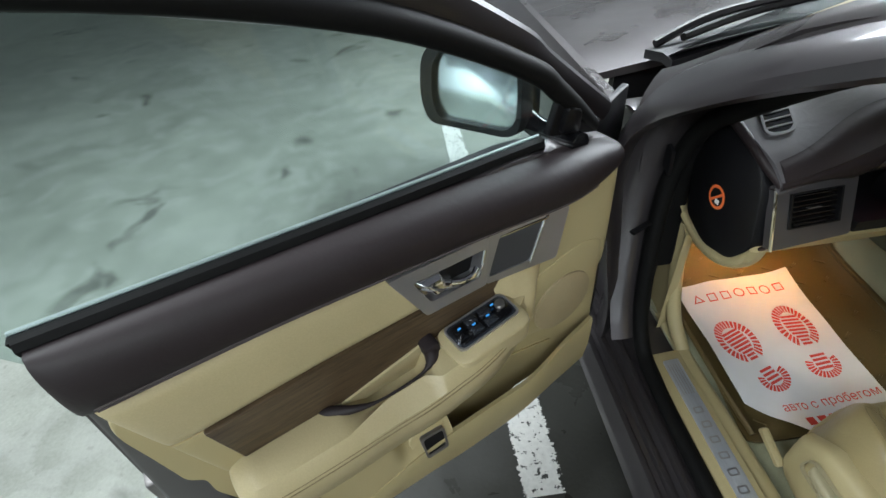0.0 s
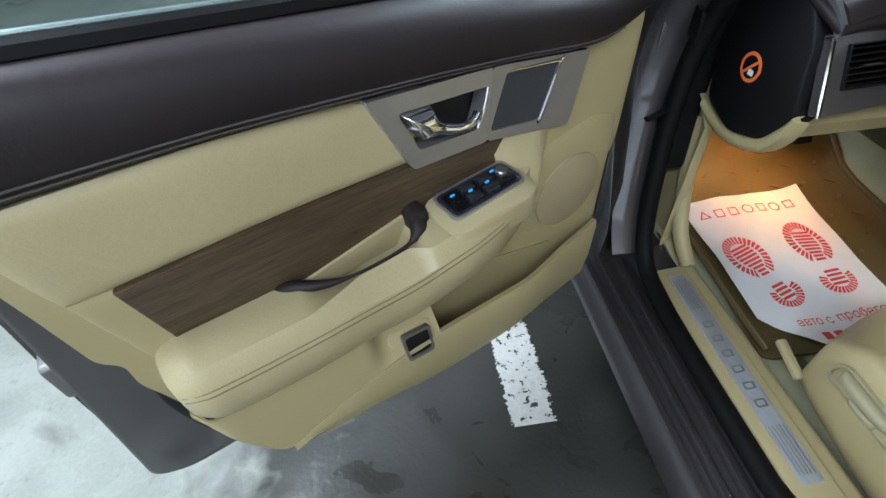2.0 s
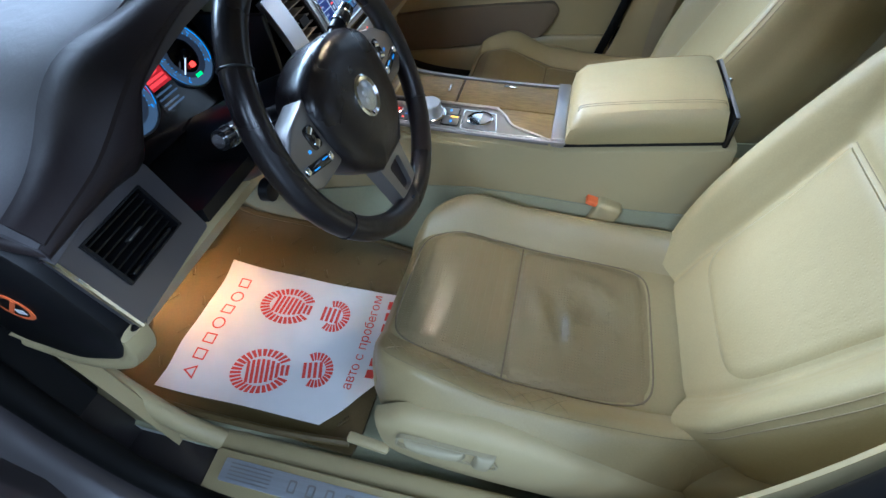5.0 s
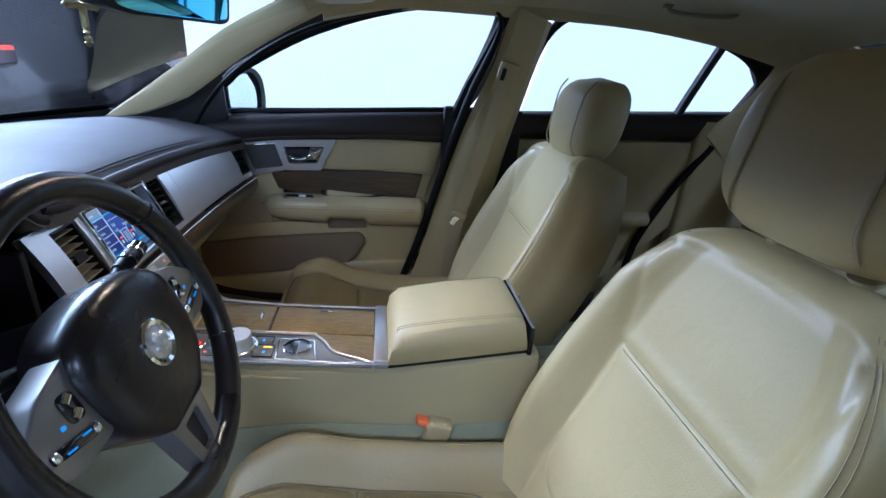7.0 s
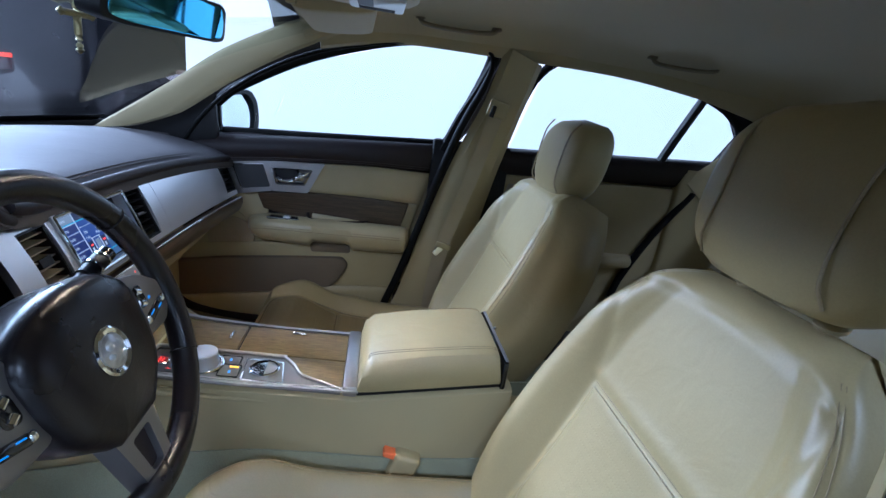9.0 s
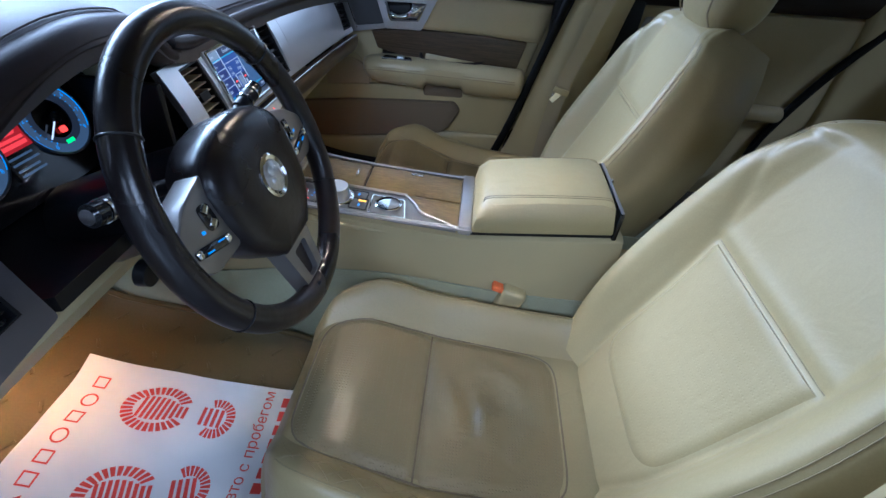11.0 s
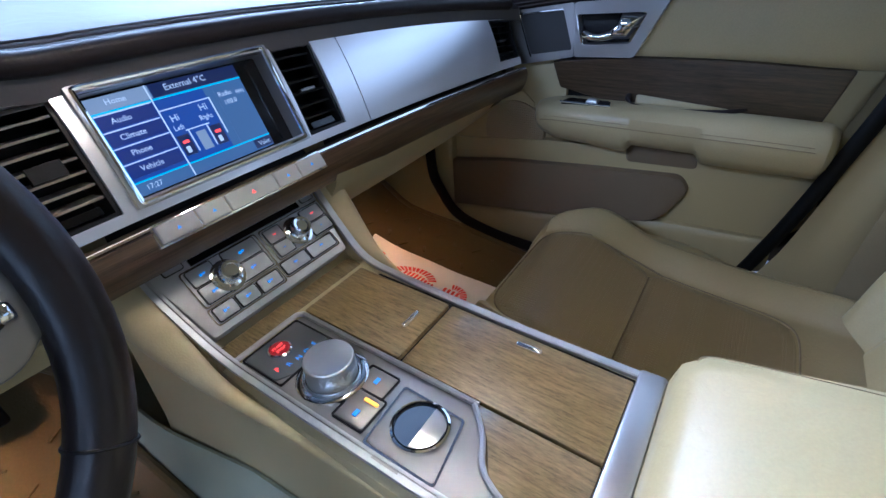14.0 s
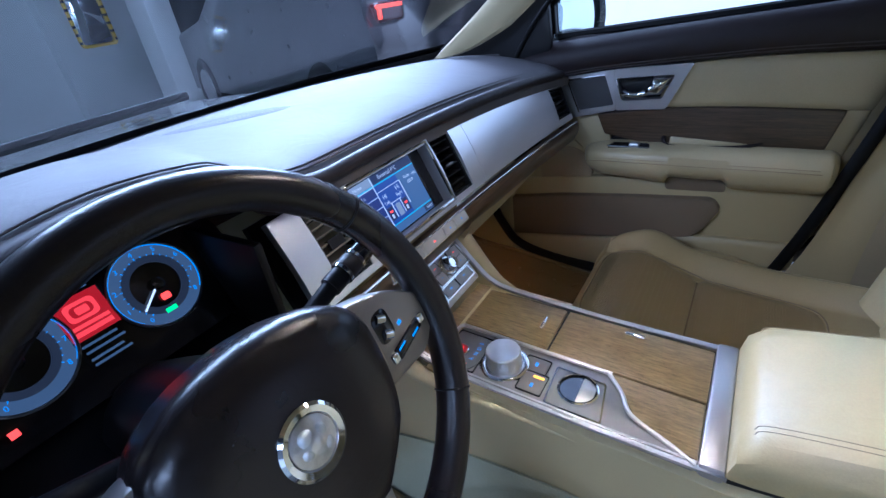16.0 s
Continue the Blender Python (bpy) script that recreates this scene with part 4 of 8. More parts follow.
part("inner_sill", puff(lambda u, w, z: (z, u, w), -0.10, 0.62, [(-0.1, -0.655), (0.62, -0.66)], -0.70, [(-0.1, 0.222), (0.5, 0.226), (0.62, 0.25)], 0.012, k=2.5), M_PLASTIC, body, "beige inner sill trim")
part("kick_arch", tube([(-0.685, 0.50, 0.245), (-0.685, 0.57, 0.30), (-0.685, 0.615, 0.42), (-0.685, 0.635, 0.55)], 0.017, 16, up=(1, 0, 0)), M_PLASTIC, body, "beige doorway edge trim")
part("door_check", tube([(-0.79, 0.605, 0.585), (-0.815, 0.592, 0.585), (-0.838, 0.580, 0.585)], 0.008, 8, flat=0.6), M_BLACK, body, "black door check strap")
part("pillar_label", plate(lambda a, w, b: (-0.778 - w, a, b), [(0.600, 0.705), (0.628, 0.715), (0.628, 0.765), (0.603, 0.757)], -0.006, 0.0010, 0.006), M_BLACK, body, "grey jamb plug")

# roof rails over the doors
for sx, zr in ((1, 1.238), (-1, 1.205)):
    rail = [(sx * 0.60, 0.16, zr - 0.045), (sx * 0.618, -0.05, zr), (sx * 0.622, -0.35, zr + 0.008), (sx * 0.625, -0.75, zr + 0.008), (sx * 0.62, -1.05, zr - 0.02), (sx * 0.60, -1.32, zr - 0.06)]
    pillar(rail, [(sx * 0.03, 0, -0.045)] * 5 + [(sx * 0.05, 0, -0.06)], 0.014, M_LINER, "beige cloth roof rail", "roof_rail")

# ---- front doors ----
def front_door(sx, loc, turn, label):
    """A front door in its own metres: u back from the speaker's front corner, w inwards, z up."""
    d = thing("front_door", loc, label, "car door", "front doors", turn=turn)

    def P(u, w, z):
        return (sx * w, -u, z)

    def G(u, w, z):
        return (sx * (w - 0.035 + 0.24 * (z - 0.92)), -u, z)

    def add(name, bm, mat, lab="", parent=None, smooth=True):
        return part(name, bm, mat, parent or d, lab, smooth, local=True)
    # painted shell
    shell = [(-0.20, 0.34), (-0.20, 0.83), (0.02, 0.875), (0.665, 0.885), (0.668, 0.78), (0.69, 0.46), (0.698, 0.35), (0.66, 0.325), (-0.14, 0.30)]
    add("door_shell", plate(P, shell, -0.085, -0.022, 0.03, 0.012), M_PAINTIN, "taupe painted door shell")
    add("edge_trim", plate(P, [(-0.19, 0.36), (-0.19, 0.78), (0.60, 0.78), (0.62, 0.50), (0.60, 0.40), (0.55, 0.34), (-0.12, 0.33)], -0.028, -0.008, 0.03, 0.006), M_BLACK, "black door seal backing")
    add("edge_return", plate(P, [(0.60, 0.80), (0.652, 0.79), (0.655, 0.76), (0.647, 0.70), (0.638, 0.62), (0.620, 0.60), (0.622, 0.56), (0.612, 0.53), (0.588, 0.44), (0.566, 0.36), (0.53, 0.33), (0.48, 0.42), (0.56, 0.60)], -0.03, -0.004, 0.015, 0.008), M_PLASTIC, "beige panel edge")
    # upper roll of dark leather
    top = [(-0.175, 0.836), (-0.10, 0.853), (0.03, 0.868), (0.30, 0.889), (0.66, 0.914)]
    low = [(-0.175, 0.80), (-0.06, 0.775), (0.10, 0.792), (0.29, 0.806), (0.48, 0.815), (0.66, 0.814)]
    roll = add("top_roll", puff(P, -0.175, 0.66, top, low, -0.01, [(-0.18, 0.035), (0.0, 0.05), (0.3, 0.04), (0.66, 0.028)], k=2.2, ke=8, thick=0.02, n=40), M_BROWN, "dark brown leather top roll")
    lf = curve1(low)
    bl = curve1([(-0.18, 0.035), (0.0, 0.05), (0.3, 0.04), (0.66, 0.028)])
    tf = curve1(top)

    def on_roll(u, v):
        return P(u, -0.01 + bl(u) * (1 - abs(2 * v - 1) ** 2.2) ** (1 / 2.2) + 0.0004, lf(u) + (tf(u) - lf(u)) * v)
    for du in (0.13, 0.21):
        add("stitching", tube([on_roll(u, du) for u in np.linspace(-0.10, 0.64, 20)], 0.0012, 5, steps=3), M_GREYTHREAD, "", roll)
    # beige insert, veneer, rear strip
    add("upper_panel", puff(P, 0.235, 0.637, [(0.235, 0.80), (0.29, 0.808), (0.48, 0.817), (0.655, 0.816)], [(0.235, 0.705), (0.40, 0.708), (0.56, 0.704), (0.655, 0.70)], -0.012, 0.02, k=5, thick=0.01, skew=0.030), M_BEIGE, "beige leather insert")
    add("rear_panel", puff(P, 0.535, 0.603, [(0.535, 0.706), (0.655, 0.706)], [(0.535, 0.57), (0.655, 0.57)], -0.012, 0.018, k=8, skew=0.036), M_PLASTIC, "beige plastic end panel")
    add("wood_trim", plate(P, [(0.582, 0.704), (0.40, 0.709), (0.24, 0.706), (0.085, 0.690), (0.105, 0.640), (0.25, 0.612), (0.40, 0.602), (0.556, 0.596)], -0.008, 0.010, 0.004, 0.004), M_WOOD, "dark oak veneer strip")
    # silver bezel with the pull handle and the tweeter grille
    mesh = [(0.104, 0.788), (0.012, 0.778), (0.040, 0.702), (0.128, 0.716)]
    hole = [(0.260, 0.785), (0.131, 0.779), (0.147, 0.726), (0.236, 0.731)]
    add("bezel_front", frame_ring(P, [(0.125, 0.800), (-0.044, 0.778), (-0.022, 0.674), (0.1325, 0.703)], mesh, -0.005, 0.020, 0.006), M_BEZEL, "satin silver bezel")
    add("bezel", frame_ring(P, [(0.296, 0.809), (0.1255, 0.800), (0.133, 0.703), (0.246, 0.707)], hole, -0.005, 0.020, 0.006), M_BEZEL, "satin silver bezel")
    add("speaker_grille", plate(P, mesh, -0.004, 0.017, 0.006), M_GREYMESH, "grey tweeter grille")
    add("handle_cup", plate(P, hole, -0.03, -0.012, 0.006), M_GLOSSBLACK, "black handle recess")
    add("bright_edge", tube([P(0.104, 0.019, 0.788), P(0.012, 0.020, 0.778), P(0.0125, 0.020, 0.775), P(0.039, 0.020, 0.704), P(0.042, 0.02, 0.702)], 0.0022, 6, up=(1, 0, 0), steps=4), M_CHROME, "polished edge")
    add("bright_edge", tube([P(0.131, 0.018, 0.779), P(0.137, 0.019, 0.755), P(0.147, 0.018, 0.727)], 0.0022, 6, up=(1, 0, 0)), M_CHROME, "polished edge")
    hl = add("door_handle", join(dome(P, [(0.259, 0.782), (0.214, 0.784), (0.205, 0.763), (0.190, 0.751), (0.188, 0.735), (0.232, 0.737), (0.244, 0.756)], -0.002, 0.030, 0.004),
                                 tube([P(0.203, 0.018, 0.746), P(0.180, 0.022, 0.740), P(0.160, 0.023, 0.742), P(0.148, 0.017, 0.746)], [(0, 0.008), (0.5, 0.0062), (1, 0.0070)], 10, flat=0.75, up=(1, 0, 0))), M_CHROME, "chrome inner door handle")
    add("handle_crease", tube([P(0.250, 0.010, 0.761), P(0.234, 0.0265, 0.760), P(0.214, 0.0265, 0.758), P(0.203, 0.012, 0.757)], 0.0016, 6, up=(1, 0, 0)), M_DARKBTN, "", hl)
    # armrest: sweeps in front into the switch panel
    def sect(u, w1, zt, zb):
        s = zt - zb
        g = min(1.0, max(0.0, (u - 0.262) / 0.022)) * min(1.0, max(0.0, (0.425 - u) / 0.07)) if sx > 0 else 0.0
        return [P(u, -0.008, zt - 0.034 * g), P(u, w1 * (0.45 + 0.02 * g), zt + 0.004 - 0.036 * g), P(u, w1 * (0.80 - 0.22 * g), zt - 0.002), P(u, w1 * 0.97, zt - s * 0.18), P(u, w1, zt - s * 0.42), P(u, w1 * 0.93, zt - s * 0.72), P(u, w1 * 0.65, zb + s * 0.05), P(u, w1 * 0.3, zb), P(u, -0.008, zb)]
    A = [(0.590, 0.040, 0.596, 0.535), (0.582, 0.064, 0.608, 0.515), (0.55, 0.082, 0.616, 0.500), (0.46, 0.086, 0.616, 0.495), (0.36, 0.088, 0.618, 0.500), (0.28, 0.094, 0.627, 0.505), (0.22, 0.094, 0.635, 0.515), (0.168, 0.088, 0.639, 0.52), (0.12, 0.074, 0.641, 0.53), (0.08, 0.055, 0.642, 0.54), (0.05, 0.032, 0.643, 0.55), (0.03, 0.012, 0.644, 0.56), (0.02, 0.0, 0.644, 0.57)]
    if sx < 0:
        A = [(0.590, 0.050, 0.610, 0.540), (0.575, 0.070, 0.620, 0.532), (0.45, 0.074, 0.622, 0.530), (0.402, 0.075, 0.622, 0.530), (0.388, 0.075, 0.622, 0.548), (0.275, 0.075, 0.622, 0.548), (0.262, 0.075, 0.622, 0.532), (0.20, 0.075, 0.622, 0.536), (0.12, 0.070, 0.620, 0.540), (0.078, 0.055, 0.612, 0.552), (0.062, 0.03, 0.602, 0.566), (0.056, 0.0, 0.59, 0.58)]
    fa = [curve1([(a[0], a[k]) for a in A[::-1]]) for k in (1, 2, 3)]
    arm = add("armrest", loft([sect(u, *[f(u) for f in fa]) for u in np.linspace(A[-1][0], A[0][0], 90)]), M_BEIGE, "beige leather armrest")
    for q in (0.27, 0.35):
        add("stitching", tube([P(u, fa[0](u) * (0.975 if q < 0.3 else 0.992), fa[1](u) - (0.095 if sx > 0 else 0.09) * q) for u in np.linspace(0.07, 0.58, 24)], 0.0009, 5, steps=3), M_CREASE, "", arm)
    # grab pocket behind the switches
    add("grab_wall", plate(P, [(0.445, 0.604), (0.262, 0.642), (0.262, 0.598), (0.42, 0.590)] if sx > 0 else [(0.425, 0.628), (0.262, 0.640), (0.262, 0.612), (0.41, 0.612)], 0.004, 0.014, 0.006, 0.002), M_BEIGE, "beige pocket wall", arm)
    if sx > 0:
        # the front of the armrest climbs to the silver bezel
        rows = []
        for z, w, ua, ub in ((0.705, 0.006, 0.118, -0.022), (0.690, 0.013, 0.117, -0.020), (0.672, 0.017, 0.112, -0.012), (0.655, 0.023, 0.108, 0.000), (0.642, 0.032, 0.104, 0.012), (0.634, 0.042, 0.10, 0.024), (0.615, 0.048, 0.095, 0.032), (0.58, 0.046, 0.09, 0.034)):
            rows.append([(P(ua + (ub - ua) * v, w - 0.020 * max(0.0, v - 0.55) ** 2 * 5 - 0.008 * max(0.0, 0.25 - v) * 4, z), (1, 0, 0.4)) for v in np.linspace(0, 1, 14)])
        add("armrest_front", slab(rows, 0.02), M_BEIGE, "beige leather rise in front of the switches", arm)
    else:
        add("grab_lip", tube([P(0.452, 0.008, 0.630), P(0.415, 0.024, 0.6255), P(0.35, 0.030, 0.6235), P(0.29, 0.031, 0.6235), P(0.262, 0.030, 0.626), P(0.250, 0.020, 0.632), P(0.248, 0.004, 0.637)], [(0, 0.002), (0.15, 0.0045), (0.4, 0.002), (0.7, 0.002), (0.85, 0.006), (1, 0.005)], 10, up=(1, 0, 0)), M_BROWN, "dark brown grab edge", arm)
    if sx > 0:
        add("grab_lip", tube([P(0.452, 0.004, 0.612), P(0.425, 0.022, 0.617), P(0.395, 0.037, 0.616), P(0.36, 0.046, 0.6165), P(0.31, 0.049, 0.620), P(0.278, 0.047, 0.624), P(0.258, 0.036, 0.632), P(0.252, 0.010, 0.640)], [(0, 0.002), (0.12, 0.009), (0.28, 0.006), (0.45, 0.0022), (0.7, 0.003), (0.85, 0.012), (1, 0.014)], 12, up=(1, 0, 0)), M_BROWN, "dark brown grab edge", arm)
        add("grab_end", plate(P, [(0.268, 0.650), (0.240, 0.655), (0.236, 0.600), (0.262, 0.590)], 0.0, 0.036, 0.010, 0.008), M_BROWN, "dark brown grip end", arm)
    # window switches on a silver tablet
    m = frame_of(P(0.160, 0.039, 0.6475), (0, -1, -0.055), (-1, 0, 0.14))
    if sx < 0:
        m = frame_of(P(0.175, 0.042, 0.6215), (0, -1, 0), (1, 0, 0.10))
    sg = 1 if (m.to_3x3() @ Vector((0, 0, 1))).z > 0 else -1
    S = lambda a, w, b: m @ Vector((a, b, sg * w))
    if sx > 0:
        add("switch_pod", plate(S, [(-0.078, -0.046), (0.075, -0.050), (0.082, 0.030), (-0.072, 0.030)], -0.05, 0.0, 0.026, 0.009), M_BEIGE, "beige leather switch pod")
        tab = add("switch_panel", plate(S, [(-0.062, -0.022), (0.058, -0.027), (0.062, 0.022), (-0.058, 0.024)], -0.01, 0.004, 0.012, 0.002), M_DARKSILVER, "dark silver window switch panel")
        add("panel_rim", frame_ring(S, [(-0.064, -0.024), (0.060, -0.029), (0.064, 0.024), (-0.060, 0.026)], [(-0.061, -0.021), (0.057, -0.026), (0.061, 0.021), (-0.057, 0.023)], -0.004, 0.0055, 0.012, 5, 0.011), M_BEZEL, "satin silver rim", tab)
        add("switch_bed", plate(S, [(-0.055, -0.017), (0.052, -0.021), (0.055, 0.017), (-0.052, 0.018)], 0.0, 0.0052, 0.008, 0.0006), M_GLOSSBLACK, "", tab)
        for a, b in ((-0.012, -0.010), (-0.012, 0.009), (0.016, -0.010), (0.016, 0.009)):
            add("window_switch", plate(S, [(a - 0.011, b - 0.0075), (a + 0.011, b - 0.0075), (a + 0.011, b + 0.0075), (a - 0.011, b + 0.0075)], 0.004, 0.010, 0.002, 0.002), M_DARKSILVER, "", tab)
        add("mirror_knob", lathe([(0.009, 0.004), (0.009, 0.010), (0.007, 0.012), (0.001, 0.012)], m @ pose(-0.042, 0.006, 0) @ Matrix.Scale(sg, 4, (0, 0, 1)), 16), M_SPOKE, "", tab)
        add("lock_switch", plate(S, [(0.032, -0.014), (0.050, -0.015), (0.051, 0.012), (0.033, 0.013)], 0.004, 0.008, 0.003, 0.001), M_GLOSSBLACK, "", tab)
        for a, b in ((-0.012, -0.0005), (0.016, -0.0005), (0.041, 0.006), (-0.03, 0.012)):
            add("blue_symbol", plate(S, [(a - 0.003, b - 0.001), (a + 0.003, b - 0.001), (a + 0.003, b + 0.001), (a - 0.003, b + 0.001)], 0.008, 0.0108), M_BLUE, "", tab, smooth=False)
    else:
        tab = add("switch_panel", plate(S, [(-0.050, -0.013), (0.050, -0.013), (0.046, 0.012), (-0.040, 0.012)], -0.01, 0.004, 0.006, 0.002), M_GLOSSBLACK, "gloss black window switch panel")
        add("window_switch", dome(S, [(0.0, -0.008), (0.024, -0.008), (0.024, 0.008), (0.0, 0.008)], 0.003, 0.011, 0.002), M_BUTTON, "", tab)
        add("panel_rim", tube([S(-0.050, 0.004, -0.0135), S(0.0, 0.004, -0.014), S(0.051, 0.004, -0.0135)], 0.002, 6, steps=3), M_CHROME, "", tab)
    # lower panel and bin
    add("lower_panel", puff(P, -0.175, 0.60, [(-0.175, 0.62), (0.0, 0.60), (0.15, 0.54), (0.60, 0.53)], [(-0.175, 0.30), (0.40, 0.31), (0.50, 0.37), (0.56, 0.45), (0.60, 0.52)], -0.012, 0.016, k=6, thick=0.01), M_PLASTIC, "beige plastic lower panel")
    add("front_panel", puff(P, -0.180, 0.02, [(-0.18, 0.82), (-0.06, 0.782), (0.02, 0.68)], [(-0.18, 0.55), (0.02, 0.55)], -0.012, 0.02, k=4, thick=0.01), M_PLASTIC, "beige plastic front panel")
    if sx < 0:
        add("corner_panel", plate(P, [(-0.18, 0.70), (0.09, 0.70), (0.12, 0.63), (0.10, 0.54), (-0.18, 0.54)], -0.015, 0.003, 0.01, 0.002), M_PLASTIC, "beige corner panel")
    add("speaker_disc", plate(P, [(0.005 + 0.074 * math.cos(t) - (0.06 if sx > 0 else 0.0), 0.533 + 0.070 * math.sin(t)) for t in np.linspace(0, 2 * math.pi, 36, endpoint=False)], 0.0, 0.0175 if sx > 0 else 0.016, 0.0, 0.002), M_PERF, "beige perforated speaker cover")
    add("speaker_cover", puff(P, -0.16, 0.05, [(-0.16, 0.64), (-0.10, 0.66), (0.0, 0.64), (0.05, 0.60)], [(-0.16, 0.50), (-0.05, 0.46), (0.05, 0.485)], 0.0, 0.014, k=5, ke=4, thick=0.01), M_PLASTIC, "beige speaker cover")
    bt = curve1([(-0.15, 0.42), (0.0, 0.43), (0.30, 0.445), (0.40, 0.428), (0.47, 0.404), (0.515, 0.386), (0.56, 0.45), (0.592, 0.52)])
    zb = curve1([(-0.15, 0.26), (0.20, 0.27), (0.35, 0.295), (0.45, 0.33), (0.515, 0.37)])
    bw = curve1([(-0.15, 0.026), (-0.06, 0.044), (0.10, 0.075), (0.40, 0.078), (0.50, 0.075), (0.56, 0.068), (0.59, 0.045)])
    us = np.linspace(-0.15, 0.512, 40)
    lip = [[P(u, 0.0, zb(u)), P(u, bw(u) * 0.55, zb(u) + 0.002), P(u, bw(u) * 0.9, zb(u) + 0.4 * (bt(u) - zb(u))), P(u, bw(u), bt(u) - 0.012), P(u, bw(u) - 0.003, bt(u)), P(u, bw(u) - 0.012, bt(u) - 0.002), P(u, bw(u) - 0.014, bt(u) - 0.02), P(u, bw(u) * 0.7, zb(u) + 0.3 * (bt(u) - zb(u))), P(u, 0.0, zb(u) + 0.2 * (bt(u) - zb(u)))] for u in us]
    if sx > 0:
        add("door_bin", loft(lip), M_PLASTIC, "beige plastic door bin")
    rr = []
    for u in np.linspace(0.258, 0.592, 44):
        q = min(1.0, max(0.0, (u - 0.335) / 0.04))
        w0 = 0.016 + 0.050 * q * q * (3 - 2 * q) * min(1.0, (0.604 - u) / 0.03)
        rr.append([(P(u, w0 + (bw(u) - 0.004 - w0) * v ** 0.8, 0.52 + (bt(u) - 0.004 - 0.52) * v), (sx, 0, 0.4)) for v in np.linspace(0, 1, 8)])
    if sx > 0:
        add("bin_rear", slab(rr, 0.006), M_PLASTIC, "beige plastic sloping panel")
    if sx > 0:
        add("bin_dark", plate(P, [(-0.04, 0.395), (0.10, 0.30), (0.258, 0.30), (0.258, 0.47), (0.10, 0.455), (-0.04, 0.415)], 0.0, 0.008, 0.004), M_PLASTIC, "beige bin lining")
    if sx < 0:
        # recess shade is put into the pocket's darker colour
        add("hand_pocket", plate(P, [(0.260, 0.552), (0.392, 0.552), (0.398, 0.512), (0.265, 0.507)], 0.0, 0.024, 0.01, 0.002), M_BINFACE, "hand pocket under the armrest, shade put into its taupe")
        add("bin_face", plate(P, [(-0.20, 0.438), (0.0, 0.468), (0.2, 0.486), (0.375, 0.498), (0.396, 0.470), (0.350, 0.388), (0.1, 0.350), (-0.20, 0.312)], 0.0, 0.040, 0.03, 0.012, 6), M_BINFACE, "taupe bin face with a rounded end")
        add("lower_rail", puff(P, -0.20, 0.56, [(-0.20, 0.310), (0.1, 0.346), (0.385, 0.393), (0.56, 0.400)], [(-0.20, 0.24), (0.40, 0.27), (0.56, 0.33)], 0.012, 0.026, k=6, ke=14, thick=0.02), M_PLASTIC, "beige plastic lower rail")
        add("lower_face", puff(P, -0.16, 0.60, [(-0.16, 0.50), (0.2, 0.532), (0.60, 0.535)], [(-0.16, 0.36), (0.3, 0.385), (0.55, 0.394), (0.60, 0.44)], -0.01, 0.032, k=14, ke=16, thick=0.01, n=40), M_PLASTIC, "beige plastic lower face")
    if sx > 0:
        slope = lambda b: 0.052 + (0.475 - b) * 0.44
        PS = lambda a, w, b: P(a, slope(b) + w + 0.006, b)
        add("switch_well", plate(PS, [(0.345, 0.478), (0.262, 0.474), (0.262, 0.420), (0.338, 0.420)], -0.02, -0.003, 0.02, 0.004), M_PLASTIC, "beige switch surround")
        sw = add("boot_switch", plate(PS, [(0.318, 0.467), (0.276, 0.464), (0.279, 0.431), (0.318, 0.433)], -0.012, 0.002, 0.006, 0.003), M_BLACK, "black boot release switch in a chrome surround")
        add("surround", frame_ring(PS, [(0.321, 0.470), (0.273, 0.467), (0.276, 0.428), (0.321, 0.430)], [(0.317, 0.466), (0.277, 0.463), (0.280, 0.432), (0.317, 0.434)], -0.008, 0.004, 0.006), M_SPOKE, "", sw)
    # glass, frame, mirror sail
    g = add("pane", plate(G, [(-0.045, 0.83), (0.67, 0.87), (0.78, 1.20), (0.74, 1.214), (0.50, 1.197), (0.24, 1.115), (0.02, 1.0), (-0.045, 0.955)], 0.0, 0.004), M_GLASS, "greenish tinted side window")
    g.visible_shadow = False
    fr = [G(u, 0.004, z) for u, z in ((-0.155, 0.86), (-0.040, 0.962), (0.03, 1.017), (0.24, 1.128), (0.50, 1.210), (0.70, 1.228), (0.785, 1.215), (0.74, 1.05), (0.685, 0.92))]
    add("window_frame", tube(fr, [(0, 0.010), (0.1, 0.016), (0.9, 0.016), (1, 0.014)], 10, up=(1, 0, 0)), M_RUBBER, "black window frame")
    fo = [G(u, -0.012, z) for u, z in ((-0.19, 0.87), (-0.02, 1.00), (0.05, 1.055), (0.24, 1.16), (0.50, 1.243), (0.70, 1.26), (0.82, 1.245), (0.775, 1.05), (0.70, 0.92))]
    add("frame_flange", tube(fo, 0.022, 8, flat=0.6, up=(1, 0, 0)), M_FRAME, "dark taupe painted door frame")
    add("belt_seal", plate(G, [(-0.04, 0.82), (0.668, 0.86), (0.668, 0.925), (0.30, 0.900), (-0.035, 0.880)], -0.012, 0.007), M_RUBBER, "black belt seal")
    if sx > 0:
        add("belt_moulding", tube([G(-0.03, -0.004, 0.884), G(0.3, -0.004, 0.904), G(0.665, -0.004, 0.929)], 0.0028, 8), M_BUTTON, "bright outer belt moulding")
    add("belt_strip", tube([G(-0.03, 0.004, 0.871), G(0.3, 0.004, 0.891), G(0.665, 0.004, 0.916)], 0.0125, 8), M_RUBBER, "black rubber belt strip")
